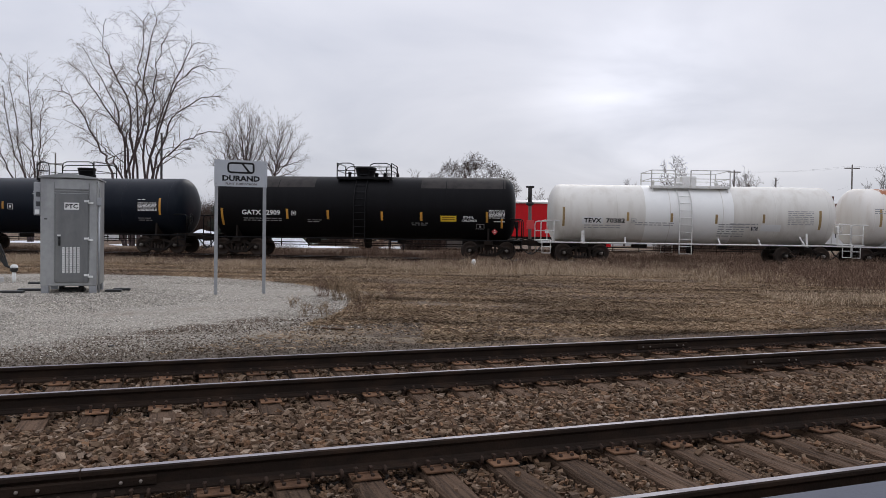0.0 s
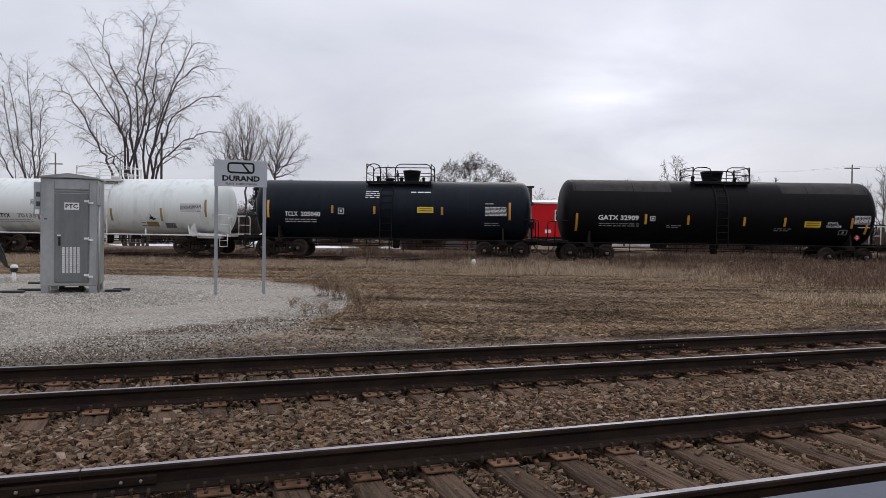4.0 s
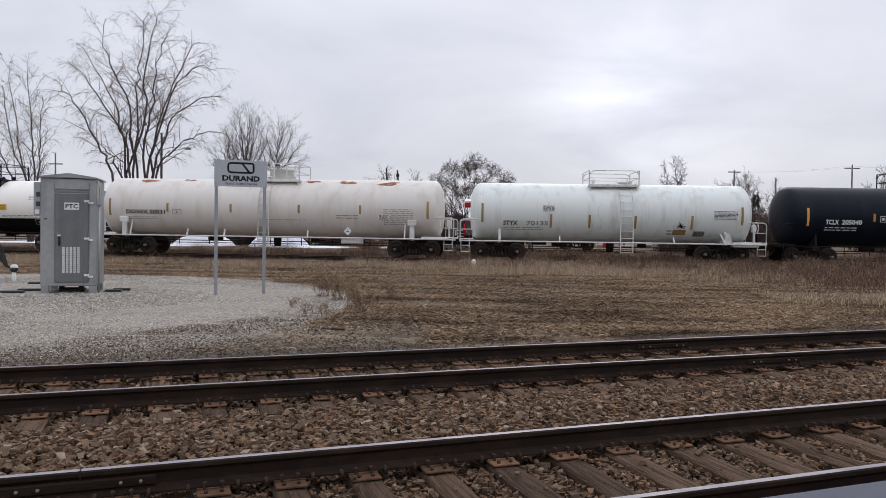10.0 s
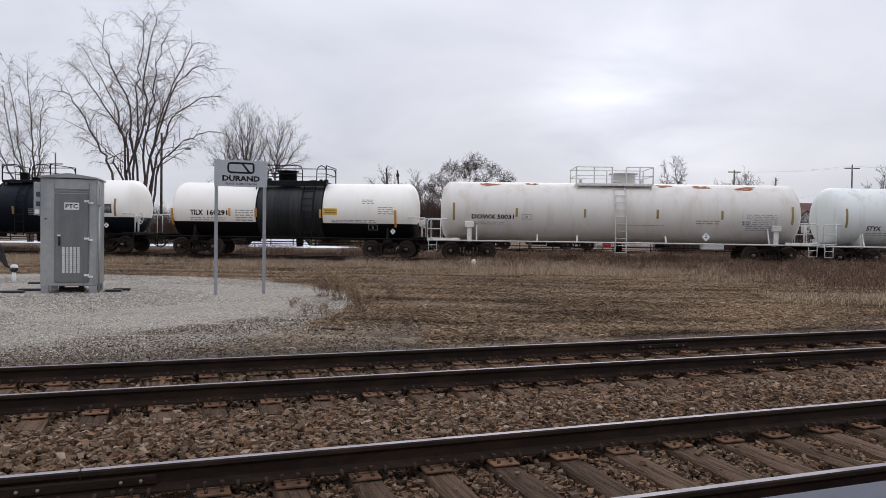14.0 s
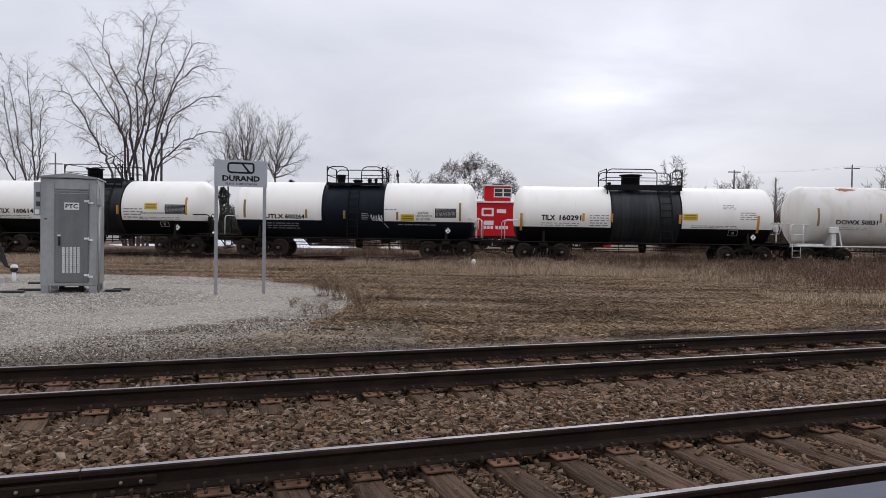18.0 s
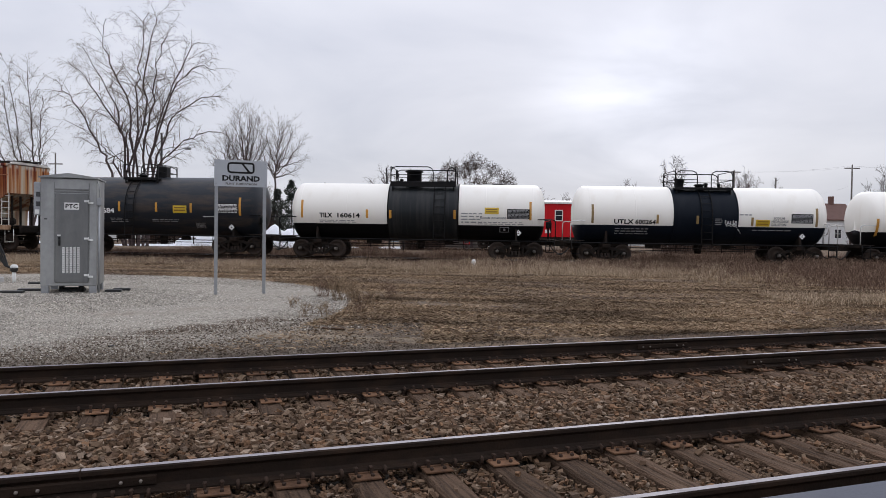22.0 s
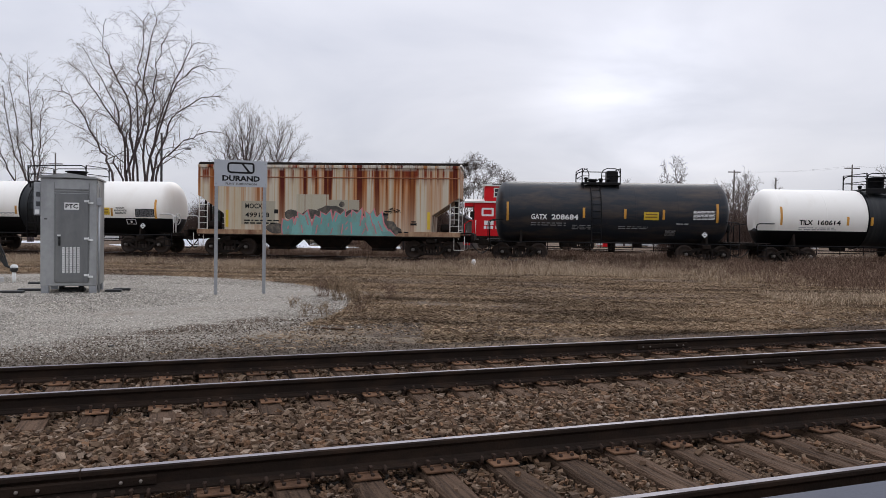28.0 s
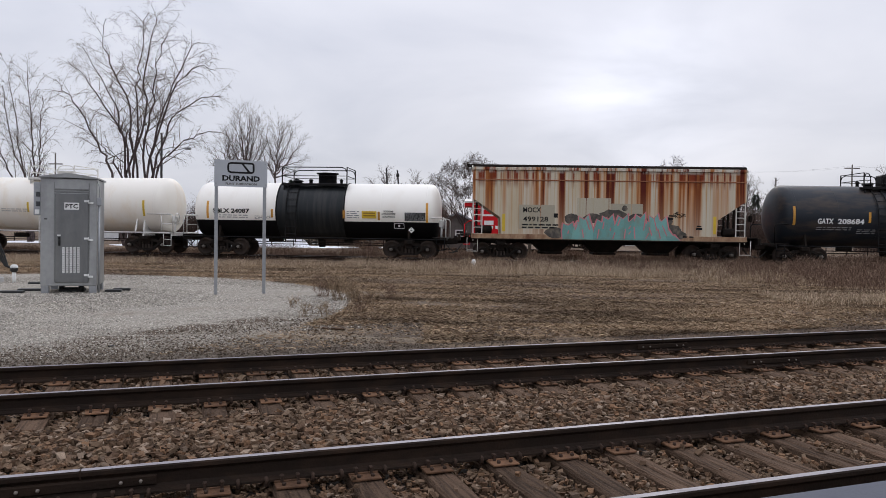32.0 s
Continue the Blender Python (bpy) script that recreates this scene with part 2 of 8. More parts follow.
    straw=mat("dry_straw_grass", (0.29, 0.205, 0.128), 0.95, c2=(0.10, 0.062, 0.040), amt=0.85, stain=(0.22, 0.95, 0.3), lo=0.42, hi=0.60, bump=0, island=0.3, spec=0.1, over=0.75, shades=((0.33, 0.235, 0.148), (0.13, 0.083, 0.054), (0.44, 0.335, 0.22), (0.065, 0.041, 0.028), (0.26, 0.182, 0.115))),
    pale_straw=mat("pale_tall_straw", (0.42, 0.32, 0.215), 0.95, c2=(0.22, 0.15, 0.10), amt=0.6, stain=(0.4, 0.4, 0.4), bump=0, island=0.3, spec=0.1, shades=((0.50, 0.39, 0.27), (0.32, 0.23, 0.155), (0.62, 0.505, 0.37), (0.21, 0.142, 0.097))),
    weed=mat("dead_brown_weeds", (0.125, 0.074, 0.053), 0.95, c2=(0.24, 0.165, 0.11), amt=0.5, stain=(0.3, 0.3, 0.3), bump=0, island=0.35, spec=0.1, shades=((0.110, 0.064, 0.047), (0.20, 0.13, 0.092), (0.078, 0.047, 0.036), (0.34, 0.255, 0.18))),
    teal=mat("teal_spray_paint", (0.185, 0.40, 0.37), 0.7, c2=(0.22, 0.24, 0.19), amt=0.8, stain=(2.5, 2.5, 1.2), lo=0.46, hi=0.68, bump=0, spec=0.2),
    pink=mat("pink_spray_paint", (0.62, 0.20, 0.22), 0.55, bump=0),
    spray_black=mat("dark_grey_spray_paint", (0.085, 0.078, 0.070), 0.75, c2=(0.20, 0.17, 0.13), amt=0.8, stain=(4, 4, 3), lo=0.46, hi=0.66, bump=0, spec=0.15),
    buff=mat("buff_touch_up_paint", (0.445, 0.405, 0.31), 0.75, c2=(0.36, 0.26, 0.15), amt=0.7, stain=(3.0, 3, 0.2), lo=0.5, hi=0.68, bump=0, spec=0.2),
)


def rusty_side_material():
    """Cream hopper paint with long runs of rust that start under the roof edge."""
    m = bpy.data.materials.new("cream_paint_with_rust_runs")
    m.use_nodes = True
    N, L = m.node_tree.nodes, m.node_tree.links
    p = N["Principled BSDF"]
    p.inputs["Roughness"].default_value = 0.75
    p.inputs["Specular IOR Level"].default_value = 0.2
    co = N.new("ShaderNodeTexCoord")

    def noise_at(sc, det, rough=0.6):
        mp = N.new("ShaderNodeMapping")
        mp.inputs["Scale"].default_value = sc
        L.new(co.outputs["Object"], mp.inputs[0])
        n = N.new("ShaderNodeTexNoise")
        n.inputs["Scale"].default_value, n.inputs["Detail"].default_value, n.inputs["Roughness"].default_value = 1, det, rough
        L.new(mp.outputs[0], n.inputs["Vector"])
        return n.outputs["Fac"]

    def ranged(v, a, b, c=0.0, d=1.0):
        r = N.new("ShaderNodeMapRange")
        for k, x in zip((1, 2, 3, 4), (a, b, c, d)):
            r.inputs[k].default_value = x
        L.new(v, r.inputs[0])
        return r.outputs[0]

    def mixed(f, x, y):
        q = N.new("ShaderNodeMix")
        q.data_type = "RGBA"
        L.new(f, q.inputs[0])
        for k, val in ((6, x), (7, y)):
            if isinstance(val, tuple):
                q.inputs[k].default_value = (*val, 1)
            else:
                L.new(val, q.inputs[k])
        return q.outputs[2]

    def mul(x, y, op="MULTIPLY"):
        q = N.new("ShaderNodeMath")
        q.operation, q.use_clamp = op, True
        L.new(x, q.inputs[0])
        L.new(y, q.inputs[1])
        return q.outputs[0]
    sep = N.new("ShaderNodeSeparateXYZ")
    L.new(co.outputs["Object"], sep.inputs[0])
    base = mixed(ranged(noise_at((0.9, 0.9, 0.2), 4), 0.50, 0.72), (0.56, 0.51, 0.40), (0.50, 0.41, 0.27))
    wide = noise_at((2.3, 2.3, 0.035), 4, 0.55)
    fade = ranged(sep.outputs[2], 1.2, 3.4, 0.35, 1.0)
    ragged = noise_at((9, 9, 0.25), 4)
    thin = mul(ranged(noise_at((8, 8, 0.05), 4), 0.52, 0.66), fade)
    halo = mul(ranged(wide, 0.43, 0.55), fade)
    core = mul(mul(ranged(wide, 0.53, 0.60), ranged(ragged, 0.18, 0.44)), fade)
    short_runs = mul(ranged(noise_at((5.0, 5.0, 0.05), 4), 0.45, 0.58), ranged(sep.outputs[2], 3.45, 4.0))
    col = mixed(thin, base, (0.45, 0.24, 0.09))
    col = mixed(halo, col, (0.42, 0.150, 0.035))
    col = mixed(short_runs, col, (0.20, 0.035, 0.012))
    col = mixed(core, col, (0.095, 0.014, 0.008))
    rim = mul(ranged(sep.outputs[2], 4.18, 4.34), ranged(noise_at((5, 5, 0.8), 4), 0.46, 0.60))
    col = mixed(rim, col, (0.58, 0.54, 0.46))
    L.new(col, p.inputs["Base Color"])
    return m


M["hopper_side"] = rusty_side_material()


def ground_material():
    """Bare soil and dead grass, a pale gravel pad, and grey grit beside the near tracks."""
    m = bpy.data.materials.new("dead_grass_soil_and_gravel")
    m.use_nodes = True
    N, L = m.node_tree.nodes, m.node_tree.links
    p = N["Principled BSDF"]
    p.inputs["Roughness"].default_value = 0.95
    p.inputs["Specular IOR Level"].default_value = 0.2
    co = N.new("ShaderNodeTexCoord")

    def tex(sc, det=4, rough=0.6, stretch=None):
        n = N.new("ShaderNodeTexNoise")
        n.inputs["Scale"].default_value, n.inputs["Detail"].default_value, n.inputs["Roughness"].default_value = sc, det, rough
        src_ = co.outputs["Object"]
        if stretch:
            mp = N.new("ShaderNodeMapping")
            mp.inputs["Scale"].default_value = stretch
            L.new(src_, mp.inputs[0])
            src_ = mp.outputs[0]
        L.new(src_, n.inputs["Vector"])
        return n.outputs["Fac"]

    def rng(v, a, b, c=0.0, d=1.0):
        r = N.new("ShaderNodeMapRange")
        r.interpolation_type = "SMOOTHSTEP"
        for k, x in zip((1, 2, 3, 4), (a, b, c, d)):
            r.inputs[k].default_value = x
        L.new(v, r.inputs[0])
        return r.outputs[0]

    def op(kind, x, y):
        q = N.new("ShaderNodeMath")
        q.operation = kind
        for k, val in enumerate((x, y)):
            if isinstance(val, (int, float)):
                q.inputs[k].default_value = val
            else:
                L.new(val, q.inputs[k])
        return q.outputs[0]

    def mixed(f, x, y):
        q = N.new("ShaderNodeMix")
        q.data_type = "RGBA"
        L.new(f, q.inputs[0])
        for k, val in ((6, x), (7, y)):
            if isinstance(val, tuple):
                q.inputs[k].default_value = (*val, 1)
            else:
                L.new(val, q.inputs[k])
        return q.outputs[2]
    sep = N.new("ShaderNodeSeparateXYZ")
    L.new(co.outputs["Object"], sep.inputs[0])
    X, Y = sep.outputs[0], sep.outputs[1]
    patch, fine, mid = tex(0.45, 5), tex(28, 4, 0.7), tex(4, 4)
    # grass field
    col = mixed(rng(patch, 0.4, 0.62), (0.115, 0.076, 0.050), (0.26, 0.182, 0.117))
    col = mixed(rng(mid, 0.45, 0.7), col, (0.060, 0.043, 0.033))
    col = mixed(rng(fine, 0.42, 0.62), col, (0.070, 0.050, 0.038))
    streak = tex(1.0, 5, 0.65, (0.13, 0.75, 1))
    col = mixed(rng(streak, 0.49, 0.60, 0, 0.85), col, (0.070, 0.042, 0.028))
    col = mixed(rng(streak, 0.46, 0.36, 0, 0.7), col, (0.34, 0.25, 0.160))
    col = mixed(rng(tex(11, 5, 0.75), 0.54, 0.66, 0, 0.7), col, (0.30, 0.225, 0.155))
    col = mixed(rng(tex(7, 5, 0.75), 0.56, 0.66, 0, 0.8), col, (0.036, 0.026, 0.021))
    col = mixed(rng(tex(0.7, 5, 0.7, (0.35, 1.2, 1)), 0.55, 0.66, 0, 0.2), col, (0.16, 0.115, 0.075))
    # old wheel ruts across the field
    rut = op("ABSOLUTE", op("SUBTRACT", op("SUBTRACT", Y, op("MULTIPLY", X, 0.16)), 16.5), 0.0)
    col = mixed(op("MULTIPLY", rng(rut, 1.6, 0.3), rng(tex(0.8, 4, 0.6, (0.3, 2, 1)), 0.45, 0.6, 0, 0.75)), col, (0.060, 0.044, 0.036))
    # distance from the near tracks
    lat = op("ADD", op("MULTIPLY", X, -0.3432), op("MULTIPLY", Y, 0.9393))
    wob = op("MULTIPLY", op("SUBTRACT", tex(0.5, 5), 0.5), 2.6)
    # gravel pad: an oval round the cabinet and the sign
    dx = op("DIVIDE", op("ADD", X, 11.0), 9.1)
    dy = op("DIVIDE", op("SUBTRACT", Y, 15.0), 8.8)
    r2 = op("ADD", op("MULTIPLY", dx, dx), op("MULTIPLY", dy, dy))
    r2 = op("ADD", r2, op("MULTIPLY", wob, 0.18))
    gravel_col = mixed(rng(fine, 0.38, 0.62), (0.44, 0.405, 0.350), (0.17, 0.148, 0.120))
    gravel_col = mixed(rng(tex(1.1, 5), 0.5, 0.75, 0, 0.6), gravel_col, (0.23, 0.19, 0.15))
    col = mixed(rng(r2, 1.2, 0.86), col, gravel_col)
    # grey grit along the near tracks
    grit = mixed(rng(fine, 0.35, 0.65), (0.095, 0.073, 0.056), (0.032, 0.024, 0.019))
    edge = op("ADD", op("ADD", lat, op("MULTIPLY", wob, 0.5)), rng(X, -2.0, -7.0, 0.0, 0.3))
    left = rng(op("ADD", X, op("MULTIPLY", wob, 0.8)), 1.5, -2.5)
    col = mixed(op("MULTIPLY", rng(edge, 11.5, 10.8), op("ADD", op("MULTIPLY", left, 0.45), 0.15)), col, grit)
    # curved dirt streak that a vehicle has left along the pad's near edge
    turn = op("SUBTRACT", op("SUBTRACT", lat, op("MULTIPLY", X, 0.80)), op("ADD", op("MULTIPLY", wob, 0.32), 15.75))
    soil = mixed(rng(fine, 0.38, 0.62), (0.135, 0.098, 0.068), (0.062, 0.045, 0.033))
    gap = op("MULTIPLY", rng(op("ABSOLUTE", turn, 0.0), 0.62, 0.18), op("MULTIPLY", rng(X, -6.6, -4.6), rng(X, 1.6, -1.0)))
    col = mixed(op("MULTIPLY", gap, rng(tex(1.6, 5, 0.7, (0.35, 1.6, 1)), 0.36, 0.52)), col, soil)
    near_grit = mixed(rng(fine, 0.40, 0.62), (0.26, 0.225, 0.180), (0.095, 0.075, 0.056))
    col = mixed(op("MULTIPLY", op("MULTIPLY", rng(turn, -0.2, -0.6), rng(X, 1.5, -2.5)), rng(tex(2.2, 5, 0.7, (0.4, 1.5, 1)), 0.36, 0.60, 0.15, 0.8)), col, near_grit)
    # worn grey lane across the field beside the track
    lane = op("MULTIPLY", rng(op("ABSOLUTE", op("ADD", op("SUBTRACT", lat, 11.6), op("MULTIPLY", wob, 0.25)), 0.0), 0.7, 0.2), rng(X, -1.0, 2.0))
    col = mixed(op("MULTIPLY", lane, rng(tex(0.9, 5, 0.65, (0.25, 1.5, 1)), 0.42, 0.56, 0.0, 0.28)), col, mixed(rng(fine, 0.40, 0.62), (0.21, 0.172, 0.130), (0.075, 0.055, 0.040)))
    # Near-black bed: the shade between ballast stones is put into this colour.
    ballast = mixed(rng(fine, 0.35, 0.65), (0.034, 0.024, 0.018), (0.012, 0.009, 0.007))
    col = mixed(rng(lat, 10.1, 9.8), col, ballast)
    L.new(col, p.inputs["Base Color"])
    bp = N.new("ShaderNodeBump")
    bp.inputs["Strength"].default_value, bp.inputs["Distance"].default_value = 0.7, 0.04
    L.new(fine, bp.inputs["Height"])
    L.new(bp.outputs[0], p.inputs["Normal"])
    return m


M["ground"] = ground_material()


# ---------- mesh helpers ----------
class Geo:
    """Collects corners and faces of one mesh; the faces may take several materials."""

    def __init__(self):
        self.v, self.f, self.m, self.s = [], [], [], []

    def add(self, vs, fs, mi=0, smooth=False):
        o = len(self.v)
        self.v.extend(tuple(p) for p in vs)
        for f in fs:
            self.f.append(tuple(i + o for i in f))
            self.m.append(mi)
            self.s.append(smooth)
        return self

    def box(self, x, y, z, sx, sy, sz, b=0.01, turn=None, mi=0):
        """A box of full size sx, sy, sz about its centre, with chamfered edges."""
        h = (sx / 2, sy / 2, sz / 2)
        b = min(b, 0.45 * min(sx, sy, sz))
        vs, idx = [], {}
        for i in (-1, 1):
            for j in (-1, 1):
                for k in (-1, 1):
                    for ax in range(3):
                        p = [i * h[0], j * h[1], k * h[2]]
                        for q in range(3):
                            if q != ax:
                                p[q] -= (i, j, k)[q] * b
                        idx[i, j, k, ax] = len(vs)
                        vs.append(p)
        fs = []
        for ax in range(3):
            u, w = [q for q in range(3) if q != ax]
            for s in (-1, 1):
                ring = []
                for a, c in ((-1, -1), (1, -1), (1, 1), (-1, 1)):
                    key = [0, 0, 0]
                    key[ax], key[u], key[w] = s, a, c
                    ring.append(idx[(*key, ax)])
                fs.append(ring)
            for a in (-1, 1):
                for c in (-1, 1):
                    k0, k1 = [0, 0, 0], [0, 0, 0]
                    k0[ax], k1[ax] = -1, 1
                    for k_ in (k0, k1):
                        k_[u], k_[w] = a, c
                    fs.append([idx[(*k0, u)], idx[(*k1, u)], idx[(*k1, w)], idx[(*k0, w)]])
        for i in (-1, 1):
            for j in (-1, 1):
                for k in (-1, 1):
                    fs.append([idx[i, j, k, q] for q in range(3)])
        t = turn.to_3x3() if turn is not None else None
        c = Vector((x, y, z))
        return self.add([(t @ Vector(p) if t else Vector(p)) + c for p in vs], fs, mi)

    def tube(self, pts, r, n=8, mi=0, close=False, caps=True):
        """A round bar along pts; r is one radius, or one for each point."""
        pts = [Vector(p) for p in pts]
        rs = r if isinstance(r, (list, tuple)) else [r] * len(pts)
        vs, side = [], None
        for k, p in enumerate(pts):
            d = (pts[min(k + 1, len(pts) - 1)] - pts[max(k - 1, 0)]).normalized()
            if side is None:
                side = d.cross(Vector((0, 0, 1)) if abs(d.z) < 0.9 else Vector((1, 0, 0))).normalized()
            else:
                side = (side - d * side.dot(d)).normalized()
            up = d.cross(side)
            for a in range(n):
                w = 2 * math.pi * a / n
                vs.append(p + (side * math.cos(w) + up * math.sin(w)) * rs[k])
        fs = [(k * n + a, k * n + (a + 1) % n, (k + 1) * n + (a + 1) % n, (k + 1) * n + a) for k in range(len(pts) - 1) for a in range(n)]
        self.add(vs, fs, mi, True)
        if caps:
            o = len(self.v) - len(vs)
            for ring in (range(n - 1, -1, -1), range((len(pts) - 1) * n, len(pts) * n)):
                self.f.append(tuple(o + i for i in ring))
                self.m.append(mi)
                self.s.append(False)
        return self

    def lathe(self, prof, axis="z", at=(0, 0, 0), n=24, mi=0, smooth=True):
        """Turns (radius, height) rows about an axis."""
        vs = []
        for r, h in prof:
            for a in range(n):
                w = 2 * math.pi * a / n
                c, s = r * math.cos(w), r * math.sin(w)
                p = {"z": (c, s, h), "y": (c, h, s), "x": (h, c, s)}[axis]
                vs.append((p[0] + at[0], p[1] + at[1], p[2] + at[2]))
        fs = [(k * n + a, k * n + (a + 1) % n, (k + 1) * n + (a + 1) % n, (k + 1) * n + a) for k in range(len(prof) - 1) for a in range(n)]
        return self.add(vs, fs, mi, smooth)

    def prism(self, poly, depth, at=(0, 0, 0), plane="xz", mi=0):
        """A flat outline with a thickness, depth metres along the third axis."""
        n = len(poly)
        vs = []
        for d in (0, depth):
            for a, c in poly:
                p = {"xz": (a, d, c), "xy": (a, c, d), "yz": (d, a, c)}[plane]
                vs.append((p[0] + at[0], p[1] + at[1], p[2] + at[2]))
        fs = [tuple(range(n)), tuple(range(2 * n - 1, n - 1, -1))] + [(i, (i + 1) % n, n + (i + 1) % n, n + i) for i in range(n)]
        return self.add(vs, fs, mi)

    def mesh(self, name, mats):
        me = bpy.data.meshes.new(name)
        me.from_pydata(self.v, [], self.f)
        for q in mats if isinstance(mats, (list, tuple)) else [mats]:
            me.materials.append(q)
        me.polygons.foreach_set("material_index", self.m)
        me.polygons.foreach_set("use_smooth", self.s)
        if len(self.f) < 20000:
            bm = bmesh.new()
            bm.from_mesh(me)
            bmesh.ops.recalc_face_normals(bm, faces=bm.faces)
            bm.to_mesh(me)
            bm.free()
        me.update()
        return me


def thing(name, label, category, group="", kind="", at=None):
    ob = tagged(new(name), label, category, group, kind)
    if at is not None:
        ob.matrix_basis = at
    return ob


def part(name, geo, material, parent, label="", at=None):
    """One mesh object under a thing or a part. geo: a Geo, or a mesh that alike parts share."""
    ob = new(name, geo.mesh(name, material) if isinstance(geo, Geo) else geo)
    ob.parent = parent
    if at is not None:
        ob.matrix_basis = at
    return tagged(ob, label)


def letters(text, width, height, material, name="lettering", bold=0.03):
    """Writing as a mesh in the xz plane, its lower left corner at the origin, facing -y."""
    cu = bpy.data.curves.new(name, "FONT")
    cu.body, cu.resolution_u, cu.offset = text, 2, bold
    tmp = bpy.data.objects.new(name, cu)
    scene.collection.objects.link(tmp)
    bpy.context.view_layer.update()
    me = bpy.data.meshes.new_from_object(tmp.evaluated_get(bpy.context.evaluated_depsgraph_get()))
    bpy.data.objects.remove(tmp)
    xs, ys = [v.co.x for v in me.vertices], [v.co.y for v in me.vertices]
    x0, x1, y0, y1 = min(xs), max(xs), min(ys), max(ys)
    for v in me.vertices:
        v.co = ((v.co.x - x0) / (x1 - x0) * width, 0, (v.co.y - y0) / (y1 - y0) * height)
    me.materials.clear()
    me.materials.append(material)
    return me


# ---------- plan: the near tracks and the far track ----------
ALONG = Vector((math.sin(radians(69.93)), math.cos(radians(69.93)), 0))
ACROSS = Vector((-ALONG.y, ALONG.x, 0))
GAUGE = 1.507                       # between the centres of the two rails
NEAR_RAILS = {"near": (3.699, 5.206), "far": (7.751, 9.258)}
TIE_STEP = 0.533


def near_point(u, d, z):
    return ALONG * u + ACROSS * d + Vector((0, 0, z))


F_ANGLE, F_BEND, F_GRADE, F_DIST, F_RAIL = -0.06221, 0.0019276, -0.00177, 35.2, 0.26


def far_line(u, off=1.5):
    """A point of the far track: u metres along it, off metres behind the near flank of its cars; and its direction."""
    c = max(-34.0, min(34.0, u))
    slope = math.sin(F_ANGLE) + 2 * F_BEND * c
    y = F_DIST + math.sin(F_ANGLE) * c + F_BEND * c * c + slope * (u - c)
    d = Vector((math.cos(F_ANGLE), slope, 0)).normalized()
    return Vector((u * math.cos(F_ANGLE) - d.y * off, y + d.x * off, F_RAIL + F_GRADE * c)), d


def ground_z(x, y):
    """The ground's height. Works on numbers and on arrays."""
    lat = -ALONG.y * x + ALONG.x * y
    z = -0.10 + 0.13 * np.clip((lat - 10.2) / 5.0, 0, 1)
    cut = np.clip((10.15 - lat) / 0.35, 0, 1) * np.clip((lat - 2.0) / 0.3, 0, 1)
    z = z - 0.19 * cut
    return z


# ---------- ground ----------
def build_ground():
    xs = np.unique(np.concatenate([[-3000, -1200, -500, -250, -120, -70, -45], np.arange(-32, 32.01, 0.4), [45, 70, 120, 250, 500, 1200, 3000]]))
    ys = np.unique(np.concatenate([[-3000, -1000, -300, -100, -40, -15, -6, -2], np.arange(0, 46.01, 0.35), [52, 60, 75, 100, 140, 200, 350, 700, 1400, 3000]]))
    X, Y = np.meshgrid(xs, ys)
    Z = ground_z(X, Y)
    rough = np.array([noise.noise(Vector((x * 0.35, y * 0.35, 0))) + 0.5 * noise.noise(Vector((x * 1.3, y * 1.3, 5))) for x, y in zip(X.ravel(), Y.ravel())]).reshape(X.shape)
    Z = Z + 0.035 * rough * ((np.abs(X) < 40) & (Y > 11) & (Y < 50))
    # low bank that carries the far track
    fy = np.array([far_line(x)[0].y for x in xs])[None, :]
    bank = np.clip(1.6 - np.abs(Y - fy) / 1.6, 0, 1)
    Z = Z + bank * 0.05
    nx = len(xs)
    faces = [(j * nx + i, j * nx + i + 1, (j + 1) * nx + i + 1, (j + 1) * nx + i) for j in range(len(ys) - 1) for i in range(nx - 1)]
    me = bpy.data.meshes.new("ground")
    me.from_pydata(np.stack([X.ravel(), Y.ravel(), Z.ravel()], 1).tolist(), [], faces)
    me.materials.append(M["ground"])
    me.polygons.foreach_set("use_smooth", [True] * len(faces))
    tagged(new("ground", me), "flat field of dead grass with a pale gravel pad", "ground", kind="structure")


build_ground()


# ---------- railway tracks ----------
def rail_profile(s=1.0):
    half = [(0.0, 0.0), (0.026, -0.002), (0.035, -0.012), (0.036, -0.036), (0.022, -0.046), (0.009, -0.062), (0.009, -0.13), (0.022, -0.15), (0.074, -0.164), (0.075, -0.178)]
    return half + [(-a, z) for a, z in half[:0:-1]]


def rail_mesh(points, sides, name="rail"):
    """A rail of flat-bottomed section swept along points; sides: the level direction across it."""
    prof = rail_profile()
    n = len(prof)
    g = Geo()
    vs = [p + s * a + Vector((0, 0, z)) for p, s in zip(points, sides) for a, z in prof]
    for k in range(len(points) - 1):
        for i in range(n):
            j = (i + 1) % n
            top = {i, j} <= {0, 1, n - 1}
            g.f.append((k * n + i, k * n + j, (k + 1) * n + j, (k + 1) * n + i))
            g.m.append(1 if top else 0)
            g.s.append(False)
    for ring in (tuple(range(n)), tuple(range((len(points) - 1) * n, len(points) * n))):
        g.f.append(ring)
        g.m.append(0)
        g.s.append(False)
    g.v = [tuple(v) for v in vs]
    return g.mesh(name, [M["rail_side"], M["rail_top"]])


